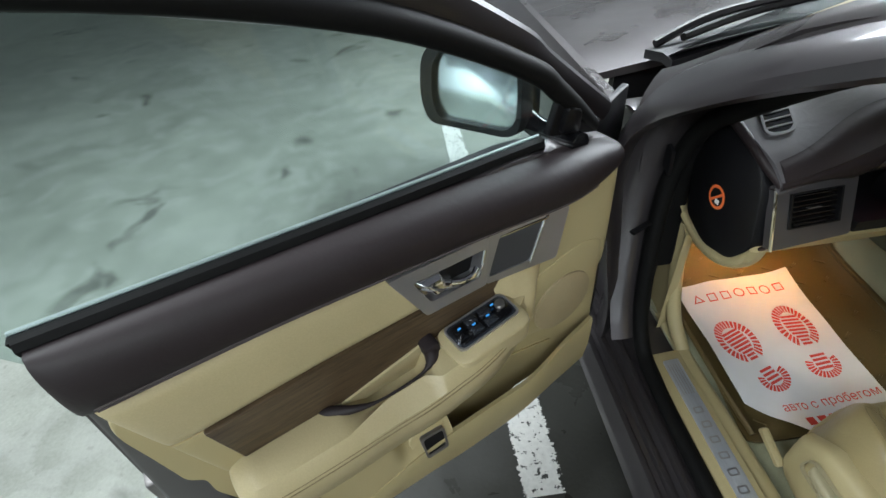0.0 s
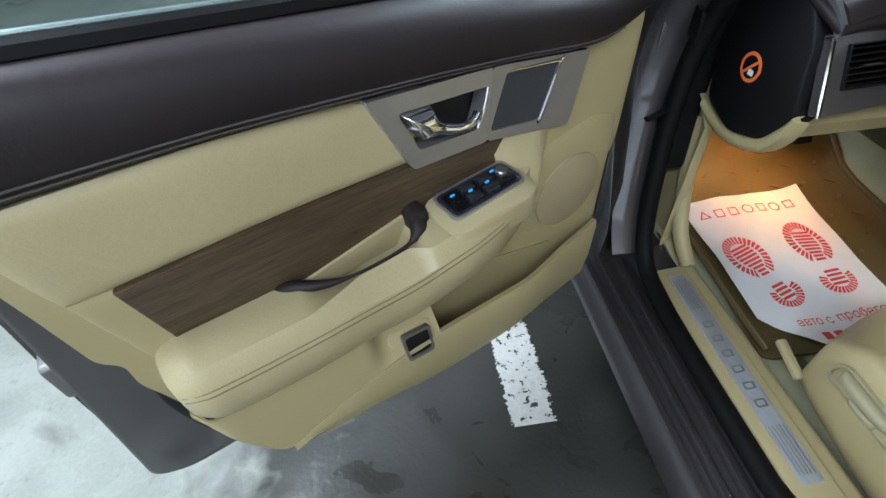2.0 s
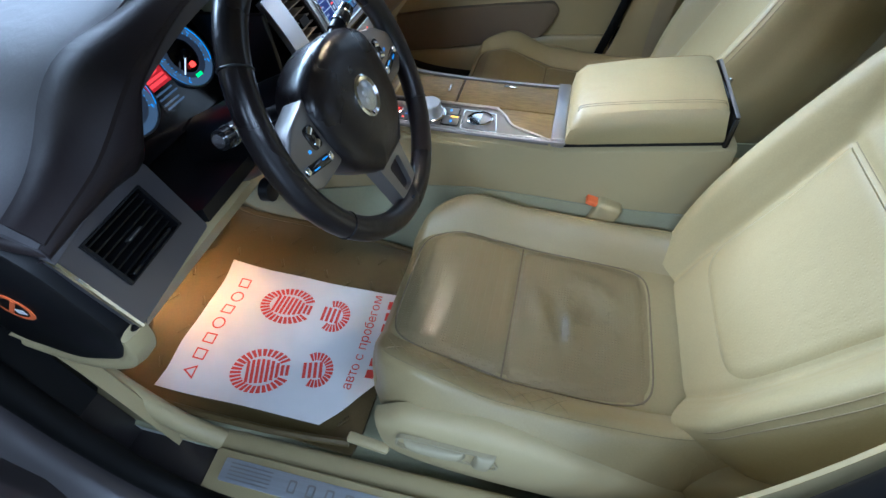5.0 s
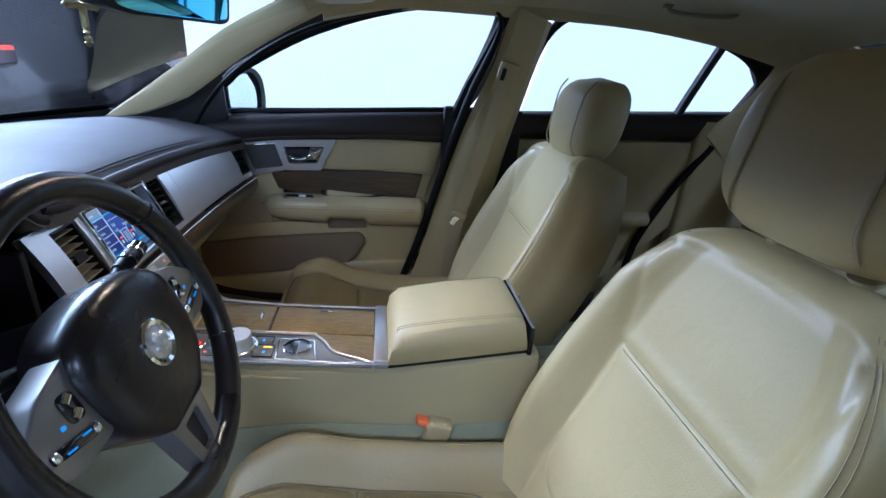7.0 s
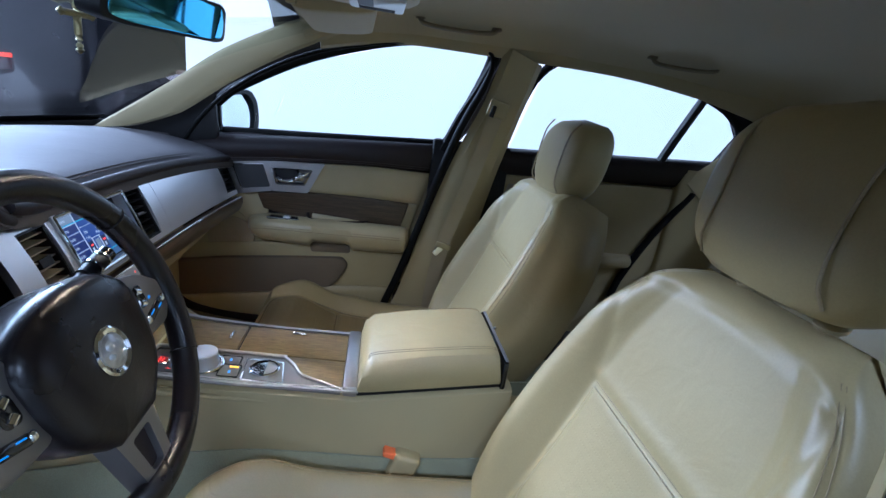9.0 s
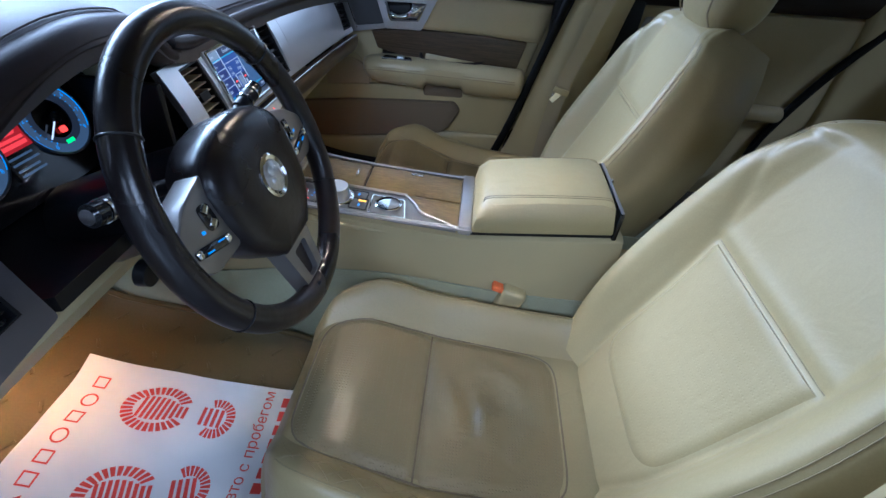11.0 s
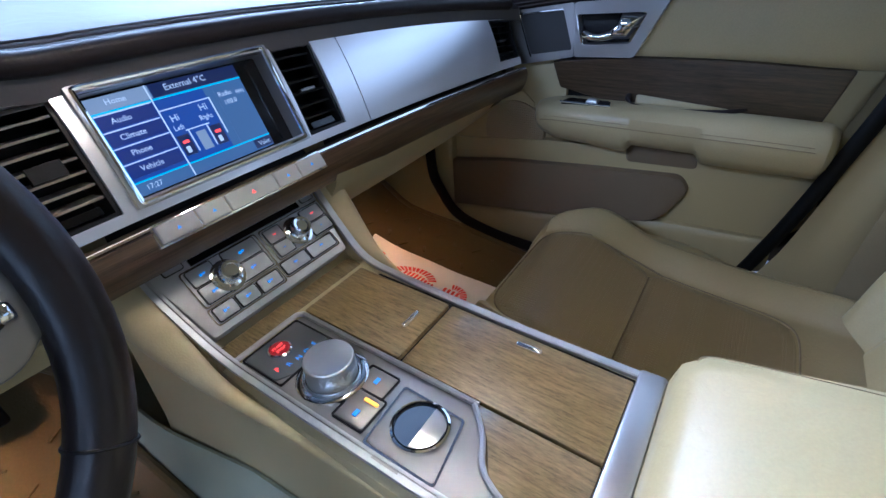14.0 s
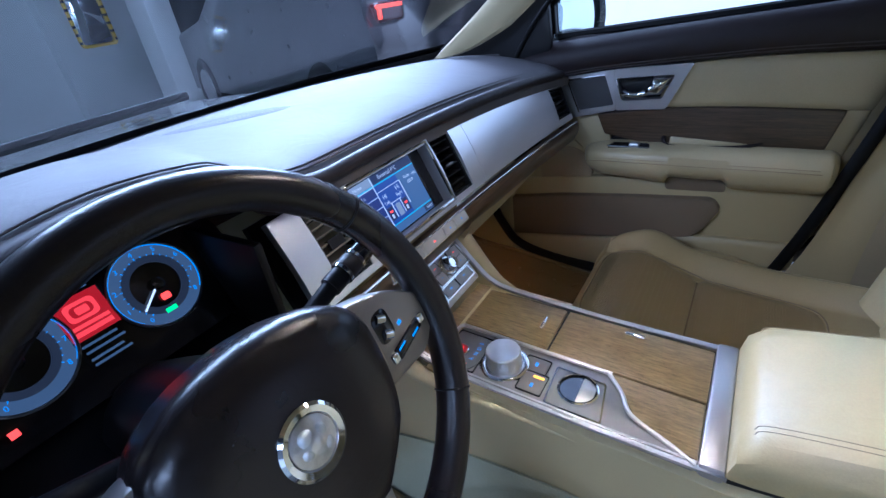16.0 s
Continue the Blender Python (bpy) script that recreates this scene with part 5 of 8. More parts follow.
    add("mirror_sail", plate(G, [(-0.165, 0.845), (-0.036, 0.885), (-0.040, 0.955), (-0.055, 0.950)] if sx > 0 else [(-0.235, 0.835), (-0.036, 0.880), (-0.034, 0.968), (-0.060, 0.962), (-0.20, 0.868)], 0.0, 0.012, 0.008, 0.004), M_BLACK, "black mirror triangle")
    add("tweeter_pod", plate(G, [(-0.10, 0.872), (-0.055, 0.885), (-0.055, 0.935), (-0.09, 0.92)], 0.01, 0.022, 0.012, 0.005), M_BLACK)
    # outside mirror
    c = P(-0.03, -0.215, 0.912) if sx > 0 else P(-0.042, -0.215, 0.915)
    mm = frame_of(c, (-sx * 0.94, -0.34, 0.0), (-sx * 0.04, 0.195 if sx > 0 else 0.113, 1))
    k = 1 if (mm.to_3x3() @ Vector((0, 0, 1))).y < 0 else -1
    Q = lambda a, w, b: mm @ Vector((a, b, k * w))
    oval = [(-0.10, -0.065), (0.085, -0.072), (0.105, -0.03), (0.105, 0.04), (0.07, 0.075), (-0.09, 0.062)]
    mh = add("mirror_housing", join(frame_ring(Q, [(a * 1.10 + 0.004, b * 1.08) for a, b in oval], [(a * 0.92 - 0.004, b * 0.92) for a, b in oval], -0.03, 0.010, 0.04, 5), plate(Q, [(a * 0.97, b * 0.95) for a, b in oval], -0.075, -0.028, 0.03, 0.03, 5)), M_BLACK, "black door mirror housing")
    add("mirror_glass", plate(Q, [(a * 0.93 - 0.004, b * 0.93) for a, b in oval], -0.03, 0.004, 0.038, 0.001, 5), M_BLURMIRROR if sx > 0 else M_MIRROR, "pale mirror glass, roughened to blur its reflection" if sx > 0 else "mirror glass", mh)
    add("mirror_arm", tube([Q(-0.08, -0.04, -0.04), Q(-0.125, -0.03, -0.055), Q(-0.21, 0.0, -0.055)], 0.02, 10), M_GLOSSBLACK, "", mh)
    add("outer_panel", plate(P, [(-0.21, 0.32), (-0.21, 0.80), (0.02, 0.845), (0.69, 0.855), (0.71, 0.5), (0.71, 0.335)], -0.115, -0.085, 0.03, 0.0), M_PAINT, "taupe-grey outer skin")
    if sx > 0:
        la = add("latch", plate(lambda a, h, b: P(0.655 + h, b, a), [(0.56, -0.075), (0.62, -0.075), (0.62, -0.03), (0.56, -0.03)], 0.0, 0.035, 0.008, 0.004), M_SPOKE, "steel door latch")
    return d


front_door(1, (-1.076, 0.454, 0.0), -62.5, "wide open driver's door, beige and dark brown leather with oak strip")
front_door(-1, (0.73, 0.434, 0.0), 0.0, "closed passenger door, beige and dark brown leather with oak strip")

# ---- seats ----
def bow_line(a, b, c, n=12):
    """Points along an arc from a over b to c."""
    return [tuple((1 - t) ** 2 * a[k] + 2 * t * (1 - t) * b[k] + t * t * c[k] for k in (0, 1)) for t in np.linspace(0, 1, n)]


# folds in the worn cushion: height, width and line
FOLDS = [(0.0085, 0.013, bow_line((0.045, -0.005), (-0.005, -0.030), (-0.075, -0.040))), (-0.0065, 0.014, bow_line((0.055, -0.028), (0.0, -0.052), (-0.065, -0.064))),
         (0.0075, 0.012, bow_line((-0.085, -0.075), (-0.035, -0.085), (0.010, -0.070))), (0.0095, 0.016, bow_line((0.075, -0.060), (0.085, -0.125), (0.010, -0.160))),
         (-0.0080, 0.026, bow_line((0.045, -0.075), (0.030, -0.110), (-0.010, -0.125))), (0.0060, 0.014, bow_line((-0.10, -0.120), (-0.06, -0.150), (-0.02, -0.165)))]


def seat(cx, inner, head_z, head_y, rise, ahead, label):
    """A front seat about x = cx; inner: the side of the tunnel (+1 or -1)."""
    s = thing("front_seat", (cx, 0, 0.17), label, "car seat", "front seats")

    # cushion: along y from the front edge to the backrest
    hw = curve1([(-0.36, 0.22), (-0.20, 0.25), (0.0, 0.255), (0.12, 0.245), (0.20, 0.215), (0.25, 0.16)])
    mid = curve1([(a, b + rise * min(1.0, max(0.0, a / 0.20)) - 0.25 * rise) for a, b in ((-0.36, 0.36), (-0.2, 0.355), (0.02, 0.37), (0.16, 0.395), (0.22, 0.385), (0.25, 0.345))])

    def across(a, y):
        return cx + hw(y) * a * (0.92 if a * inner > 0 else 1.0)

    def ztop(a, y):
        e0 = 0.60 if inner > 0 else 0.66
        side = max(0.0, abs(a) - e0) / (1 - e0)
        roll = (0.066 if a * inner > 0 and inner > 0 else 0.05) * math.sin(min(1.0, side * 1.25) * math.pi * 0.60)
        drop = -0.075 * max(0.0, (abs(a) - 0.80) / 0.20) ** 2
        return mid(y) + roll * curve1([(-0.36, 1.0), (0.1, 0.95), (0.2, 0.65), (0.25, 0.25)])(y) + drop

    def grid(a0, a1, y0, y1, lift, n=26, m=26):
        rows = []
        for i in range(n + 1):
            y = y0 + (y1 - y0) * i / n
            rows.append([(across(a0 + (a1 - a0) * j / m, y), y, ztop(a0 + (a1 - a0) * j / m, y) + lift) for j in range(m + 1)])
        return rows
    edge = 0.60 if inner > 0 else 0.66
    rows = grid(-1, 1, -0.36, 0.25, 0.0, 72, 90)
    rows = [[(x, y, z - (0.013 if abs(2 * j / 90 - 1) < edge - 0.06 and -0.195 < y < 0.200 else 0.0)) for j, (x, y, z) in enumerate(r)] for r in rows]
    bm = bmesh.new()
    vs = [[bm.verts.new(p) for p in r] for r in rows]
    for a, b in zip(vs, vs[1:]):
        for j in range(len(a) - 1):
            bm.faces.new((a[j], a[j + 1], b[j + 1], b[j]))
    rim = [r[0] for r in vs] + vs[-1][1:] + [r[-1] for r in vs[::-1]][1:] + vs[0][::-1][1:-1]
    last = rim
    for dz, q in ((-0.03, 1.03), (-0.07, 1.03), (-0.11, 0.97)):
        nxt = [bm.verts.new((cx + (v.co.x - cx) * q, v.co.y * q if v.co.y > 0 else v.co.y, max(0.20, min(v.co.z + dz, 0.40 + rise + dz)))) for v in rim]
        for j in range(len(rim)):
            bm.faces.new((last[j], nxt[j], nxt[(j + 1) % len(rim)], last[(j + 1) % len(rim)]))
        last = nxt
    bm.faces.new(last[::-1])
    cush = part("seat_cushion", bm, M_SEATC, s, "cream leather seat cushion, creased at the edge")
    cush.location.y += ahead
    nn = 80
    g = grid(-edge, edge, -0.215, 0.224, 0.0, nn, nn)
    rows = []
    for i, r in enumerate(g):
        row = []
        for j, (x, y, z) in enumerate(r):
            e, f = abs(2 * i / nn - 1), abs(2 * j / nn - 1)
            pw = 16 if 2 * i > nn else 7
            d = 1 - (e**pw + f**pw) ** (1 / pw)
            lift = 0.0075 * min(1.0, max(-1.4, d * 9 - 0.25))
            lift -= 0.0085 * math.exp(-((y - 0.026) / 0.007) ** 2)
            if y < 0.02 and inner > 0:
                for fold in FOLDS:
                    best = min((math.hypot(x - cx - p[0], y - p[1]), n) for n, p in enumerate(fold[2]))
                    taper = math.sin(math.pi * (best[1] + 0.5) / len(fold[2]))
                    lift += 1.15 * fold[0] * taper * math.exp(-(best[0] / (1.35 * fold[1])) ** 2)
            row.append(((x, y, z + lift), (0, 0, 1)))
        rows.append(row)
    ring = []
    for k in range(96):
        c, q = math.cos(2 * math.pi * k / 96), math.sin(2 * math.pi * k / 96)
        a, y = (edge - 0.004) * math.copysign(abs(c) ** 0.26, c), 0.0045 + 0.218 * math.copysign(abs(q) ** (0.16 if q > 0 else 0.26), q)
        ring.append((across(a, y), y, ztop(a, y) + 0.0002))
    part("seam", tube(ring, 0.0015, 6, closed=True, steps=2), M_SEAM, cush, "dark sewn edge of the insert")
    part("cushion_insert", slab(rows, 0.012), M_TAUPE, cush, "taupe perforated leather insert, creased by use")
    part("seam", tube([(across(a, 0.026), 0.026, ztop(a, 0.026) + 0.0002) for a in np.linspace(-0.58, 0.58, 12)], 0.0014, 6, steps=2), M_SEAM, cush)
    for a in (-0.82, 0.82):
        part("seam", tube([(across(a, y), y, ztop(a, y) + 0.0001) for y in np.linspace(-0.30, 0.215, 30)], 0.0008, 6, steps=2), M_CREASE, cush)

    # backrest: t runs up the back
    def axis(t):
        return Vector((cx, -0.255 - 0.225 * t - 0.02 * math.sin(math.pi * t), 0.36 + 0.54 * t))
    nrm = Vector((0, 0.905, 0.425))
    bw = curve1([(0.0, 0.20), (0.15, 0.235), (0.45, 0.25), (0.70, 0.235), (0.88, 0.185), (1.0, 0.12)])

    bolster = curve1([(0.0, 0.0), (0.56, 0.0), (0.64, 0.014), (0.72, 0.036), (0.79, 0.050), (0.85, 0.053), (0.91, 0.043), (0.96, 0.016), (1.0, -0.030)])
    curve_k = curve1([(0, 0.55), (0.3, 1.0), (0.7, 0.75), (0.86, 0.35), (1, 0.0)])
    fan = curve1([(0.0, 0.58), (0.35, 0.575), (0.57, 0.61), (0.72, 0.70), (0.86, 0.86), (1.0, 0.90)])

    def back_pt(a, t, lift=0.0):
        d = bolster(abs(a))
        if d > 0:
            d *= curve_k(t)
        d -= 0.05 * max(0.0, (t - 0.9) / 0.1) ** 2
        # sewn grooves: the sides of the insert, the seam across, the arch on top
        e = fan(t)
        arch = 0.885 + 0.035 * (1 - (a / 0.85) ** 2)
        if t < arch:
            d -= 0.0036 * math.exp(-((abs(a) - e) * bw(t) / 0.0085) ** 2)
        if abs(a) < e:
            d -= 0.0022 * math.exp(-((t - 0.567) * 0.585 / 0.0075) ** 2) - 0.0012 * math.exp(-((t - 0.595) * 0.585 / 0.012) ** 2)
            d -= 0.0018 * math.exp(-((t - arch) * 0.585 / 0.008) ** 2)
        d -= 0.0018 * math.exp(-((abs(a) - 0.90) * bw(t) / 0.0040) ** 2)
        return axis(t) + Vector((bw(t) * a, 0, 0)) + nrm * (d + lift)
    n, m = 110, 120
    bm = bmesh.new()
    vs = [[bm.verts.new(back_pt(-1 + 2 * j / m, i / n)) for j in range(m + 1)] for i in range(n + 1)]
    for a, b in zip(vs, vs[1:]):
        for j in range(m):
            bm.faces.new((a[j], a[j + 1], b[j + 1], b[j]))
    rim = [r[0] for r in vs] + vs[-1][1:] + [r[-1] for r in vs[::-1]][1:] + vs[0][::-1][1:-1]
    last = rim
    ts = [i / n for i in range(n + 1)] + [1.0] * m + [i / n for i in range(n - 1, -1, -1)] + [0.0] * (m - 1)
    for dep, q in ((-0.045, 1.03), (-0.105, 1.03), (-0.150, 0.96), (-0.172, 0.82)):
        nxt = []
        for v, t in zip(rim, ts):
            p = axis(t) + nrm * dep
            nxt.append(bm.verts.new((cx + (v.co.x - cx) * q, p.y, p.z)))
        for j in range(len(rim)):
            bm.faces.new((last[j], nxt[j], nxt[(j + 1) % len(rim)], last[(j + 1) % len(rim)]))
        last = nxt
    bm.faces.new(last[::-1])
    back = part("backrest", bm, M_SEAT, s, "cream leather backrest")

    rows = []
    for i in range(41):
        v = i / 40
        t = 0.115 + 0.44 * v
        row = []
        for j in range(41):
            q = -1 + 2 * j / 40
            d = 1 - (max(0.0, 1 - 2 * v) ** 7 + abs(q) ** 7) ** (1 / 7)
            a = q * (fan(t) - 0.03) * (1 - 0.10 * max(0.0, 1 - 6 * v) ** 2)
            row.append((back_pt(a, t, 0.0045 * min(1.0, max(-1.2, d * 14 - 0.3))), tuple(nrm)))
        rows.append(row)
    part("back_insert", slab(rows, 0.006), M_SEATIN, back, "perforated cream leather panel")
    for a in (-0.90, 0.90):
        for da in (-0.014, 0.014):
            part("stitching", tube([back_pt(a + da, t, 0.0003) for t in np.linspace(0.10, 0.93, 24)], 0.0007, 5, steps=2, up=(0, 1, 0)), M_CREASE, back)
    part("seam", tube([back_pt(a, 0.567, 0.0) for a in np.linspace(-0.58, 0.58, 12)], 0.0008, 6, steps=2, up=(0, 1, 0)), M_CREASE, back)
    if inner > 0:
        # a worn diamond net of creases on the door-side bolster, where one slides out
        random.seed(11)
        for lean in (-1, 1):
            for i in range(11):
                y = -0.06 + 0.026 * i + random.uniform(-0.006, 0.006)
                a0, a1 = 0.665 + random.uniform(-0.01, 0.02), 0.80 + random.uniform(-0.03, 0.05)
                run, bend = lean * random.uniform(0.030, 0.046), random.uniform(-0.004, 0.004)
                pts = []
                for k in np.linspace(0, 1, 9):
                    yy = max(-0.2, min(0.215, y - run * (k - 0.5) + bend * math.sin(3 * k)))
                    a = a0 + (a1 - a0) * k
                    pts.append((cx - hw(yy) * a, yy, ztop(a, yy) + 0.0002))
                part("crease", tube(pts, [(0, 0.0002), (0.5, random.uniform(0.0004, 0.0007)), (1, 0.0002)], 4, steps=1), M_CREASE, cush)
    # headrest
    hc = Vector((cx, head_y, head_z))
    big = 1.26 if inner > 0 else 1.0
    rings = []
    for i in range(19):
        v = -1 + 2 * i / 18
        zz = (0.098 * big if v > 0 else 0.116) * v
        r = max(0.02, (1 - abs(v) ** 2.9) ** (1 / 2.9))
        ring = []
        for k in range(32):
            t = 2 * math.pi * k / 32
            c, q = math.cos(t), math.sin(t)
            x = 0.135 * (1 + 0.45 * (big - 1)) * r * math.copysign(abs(c) ** 0.68, c)
            y = 0.066 * r * math.copysign(abs(q) ** 0.75, q)
            if y > 0:
                y += 0.012 * (abs(x) / 0.132) ** 2 * r
            ring.append(hc + Vector((x, y - 0.10 * zz * 1.5, zz)))
        rings.append(ring)
    head = part("headrest", loft(rings), M_SEAT, s, "cream leather head restraint")
    for sx in (-1, 1):
        part("seam", tube([hc + Vector((sx * (0.085 + 0.01 * v * v), 0.068 * (1 - abs(v) ** 4) ** 0.3 - 0.15 * 0.098 * v, 0.098 * v)) for v in np.linspace(-0.9, 0.9, 9)], 0.002, 5, up=(1, 0, 0)), M_STITCH, head)
        part("headrest_post", tube([(cx + sx * 0.06, head_y - 0.01, 0.80), (cx + sx * 0.06, head_y, head_z - 0.05)], 0.007, 10), M_CHROME, head, "chrome post")
        part("post_collar", lathe([(0.016, 0), (0.018, 0.006), (0.012, 0.012)], pose(cx + sx * 0.06, head_y, 0.880, -10), 16), M_PLASTIC, head)
    # side shield with switches, on the door side
    o = -inner
    put = lambda u, w, z: (cx + o * (0.238 + w), u, z)
    sh = part("side_shield", puff(put, -0.27, 0.215, [(-0.27, 0.315), (-0.1, 0.362), (0.06, 0.398), (0.15, 0.392), (0.215, 0.35)], [(-0.27, 0.21), (0.0, 0.20), (0.19, 0.23), (0.215, 0.25)], 0.0, 0.034, k=3, ke=4, n=40), M_PLASTIC, s, "beige plastic seat side shield")
    part("switch_recess", frame_ring(lambda a, w, b: put(a, 0.030 + w, b), [(0.175, 0.318), (0.165, 0.368), (0.02, 0.362), (0.005, 0.312)], [(0.172, 0.321), (0.162, 0.365), (0.023, 0.359), (0.008, 0.315)], 0.0, 0.0068, 0.02, 6, 0.018), M_RECESS, sh, "fine recessed outline")
    part("seat_switch", puff(lambda u, w, z: put(u, w, z), 0.060, 0.155, 0.356, 0.334, 0.033, 0.014, k=2.5, ke=3), M_RECESS, sh, "pale cushion switch")
    part("seat_switch", puff(lambda u, w, z: put(u - 0.25 * (z - 0.34), w, z), 0.018, 0.046, 0.362, 0.318, 0.033, 0.014, k=2.5, ke=3), M_RECESS, sh, "pale backrest switch")
    part("lumbar_switch", puff(lambda u, w, z: put(u, w, z), 0.075, 0.125, 0.330, 0.318, 0.033, 0.008, k=2.5, ke=3), M_RECESS, sh)
    part("height_lever", box((cx + o * 0.262, 0.235, 0.262), (0.018, 0.075, 0.014), 0.005, 2, pose(0, 0, 0, 18)), M_PLASTIC, s, "beige lever under the cushion")
    part("recliner_cover", puff(put, -0.385, -0.235, [(-0.385, 0.40), (-0.30, 0.375), (-0.235, 0.325)], [(-0.385, 0.235), (-0.235, 0.225)], -0.03, 0.045, k=3, ke=4, thick=0.02), M_PLASTIC, s, "beige plastic recliner cover")
    part("seat_rail", quad_slab(cx - 0.20, cx + 0.20, -0.30, 0.16, 0.165, 0.235), M_BLACK, s, "black seat base")
    # belt buckle on the tunnel side
    bx = cx + inner * 0.238
    bk = part("belt_buckle", box((bx + inner * 0.008, -0.116, 0.374), (0.036, 0.052, 0.100), 0.008, 3, pose(0, 0, 0, 18).to_3x3().to_4x4()), M_PLASTIC, s, "beige seat belt buckle with red button")
    part("release_button", box((bx + inner * 0.008, -0.101, 0.4195), (0.022, 0.038, 0.012), 0.003, 2, pose(0, 0, 0, 18)), M_ORANGE, bk, "red release button")
    part("buckle_stalk", tube([(bx + inner * 0.008, -0.132, 0.345), (bx + inner * 0.006, -0.160, 0.29), (bx, -0.18, 0.22)], 0.019, 10), M_BLACK, bk)
    return s


seat(-0.375, 1, 1.003, -0.535, 0.016, 0.0, "cream leather driver's seat with taupe perforated cushion")
seat(0.375, -1, 0.962, -0.545, 0.045, 0.030, "cream leather passenger seat with taupe perforated cushion")

# rear bench
rb = thing("rear_bench", (0, -1.0, 0.16), "cream leather rear bench behind the front seats", "car seat")
part("bench_cushion", puff(lambda u, w, z: (u, z, w), -0.66, 0.66, -0.82, -1.30, 0.22, 0.16, k=4, ke=10, thick=0.1), M_SEAT, rb)
part("bench_back", puff(lambda u, w, z: (u, -1.24 - 0.35 * (z - 0.36) + w, z), -0.64, 0.64, 0.88, 0.34, -0.06, 0.06, k=4, ke=10, thick=0.08), M_SEAT, rb)

# ---- dashboard ----
dash = thing("dashboard", (0, 0.7, 0.3), "dark leather dashboard with brushed aluminium fascia and oak strip", "dashboard")
yt = lambda x: 0.464 - 0.030 * (x / 0.65) ** 2
zt = lambda x: 0.822 - 0.036 * (x / 0.65) ** 2
yb = lambda x: 0.412 - 0.012 * (x / 0.65) ** 2
zb = lambda x: 0.706 - 0.014 * (x / 0.65) ** 2


def F(x, w, v):
    """On the fascia: x across, v 0 at the bottom to 1 at the top, w out towards the seats."""
    a, b = Vector((x, yb(x), zb(x))), Vector((x, yt(x), zt(x)))
    p = a.lerp(b, v)
    n = Vector((0, -(b.z - a.z), b.y - a.y)).normalized()
    return p + n * w


# top pad; it rises over the instruments
hump = curve1([(-0.72, 0.0), (-0.62, 0.012), (-0.52, 0.060), (-0.38, 0.080), (-0.26, 0.062), (-0.17, 0.012), (-0.10, 0.0), (0.72, 0.0)])


def pad_z(x, y):
    """Height of the top pad."""
    y0, y1 = yt(x) - 0.012 - 0.35 * hump(x), 0.93 - 0.13 * (x / 0.7) ** 2
    v = min(1, max(0, (y - y0) / (y1 - y0)))
    z0, z1 = zt(x) + 0.026, 0.868 - 0.02 * (x / 0.7) ** 2
    return z0 + (z1 - z0) * v + hump(x) * math.cos(min(1, v * 1.2) * math.pi / 2) + 0.018 * math.sin(math.pi * v)


rows = []
for v in np.linspace(0, 1, 16):
    row = []
    for x in np.linspace(-0.70 - 0.012 * min(1.0, 2.4 * v), 0.70, 57):
        y0, y1 = yt(x) - 0.012 - 0.35 * hump(x), 0.93 - 0.13 * (x / 0.7) ** 2
        z0, z1 = zt(x) + 0.026, 0.868 - 0.02 * (x / 0.7) ** 2
        h = hump(x) * math.cos(min(1, v * 1.2) * math.pi / 2)
        lip = -0.018 * (1 - min(1, v * 9)) ** 2
        row.append(((x, y0 + (y1 - y0) * v, z0 + (z1 - z0) * v + h + 0.018 * math.sin(math.pi * v) + lip), (0, 0, 1)))
    rows.append(row)
pad = part("top_pad", slab(rows, 0.02), M_DASH, dash, "dark slate leather top pad")
hood = curve1([(-0.70, 0.770), (-0.56, 0.772), (-0.52, 0.838), (-0.38, 0.888), (-0.26, 0.873), (-0.20, 0.826), (-0.17, 0.815)])
rows = []
for x in np.linspace(-0.70, -0.175, 40):
    ya, za = yt(x) - 0.012 - 0.35 * hump(x), zt(x) + 0.010 + hump(x)
    rows.append([((x, ya + 0.016 * (1 - v) - 0.012 * math.sin(math.pi * v), hood(x) + (za - hood(x)) * v), (0, -1, 0.3)) for v in np.linspace(0, 1, 7)])
border = []
for x in np.linspace(-0.695, -0.16, 44):
    ya = yt(x) - 0.012 - 0.35 * hump(x)
    wide_b = 0.030 + 0.035 * math.exp(-((x + 0.56) / 0.07) ** 2)
    border.append([((x, ya + wide_b * v - 0.002, pad_z(x, ya + wide_b * v) + 0.0035 * math.sin(math.pi * min(1, v + 0.12)) - 0.018 * (1 - min(1, v * wide_b * 9 / 0.47)) ** 2 + 0.001), (0, 0, 1)) for v in np.linspace(0, 1, 10)])
part("pad_border", slab(border, 0.006), M_BROWN, dash, "dark brown leather border of the pad")
part("hood_band", slab(rows, 0.012), M_BROWN, dash, "dark brown leather hood edge")
part("pad_side", tube([(-0.692, 0.420, 0.782), (-0.702, 0.46, 0.802), (-0.708, 0.52, 0.825), (-0.712, 0.60, 0.848), (-0.710, 0.70, 0.860)], 0.009, 10), M_BROWN, dash, "dark brown leather pad edge")
part("pad_roll", tube([(x, yt(x) - 0.010 - 0.35 * hump(x), zt(x) + 0.017 + hump(x)) for x in np.linspace(-0.185, 0.66, 34)], 0.0105, 10, steps=2), M_BROWN, dash, "dark brown stitched roll")
for k in (0.028, 0.036):
    part("stitching", tube([(x, yt(x) - 0.012 + k - 0.35 * hump(x), zt(x) + 0.0275 + hump(x) + (0.003 if k > 0.03 else 0.0)) for x in np.linspace(-0.60, 0.64, 40)], 0.0011, 5, steps=2), M_GREYTHREAD, pad)
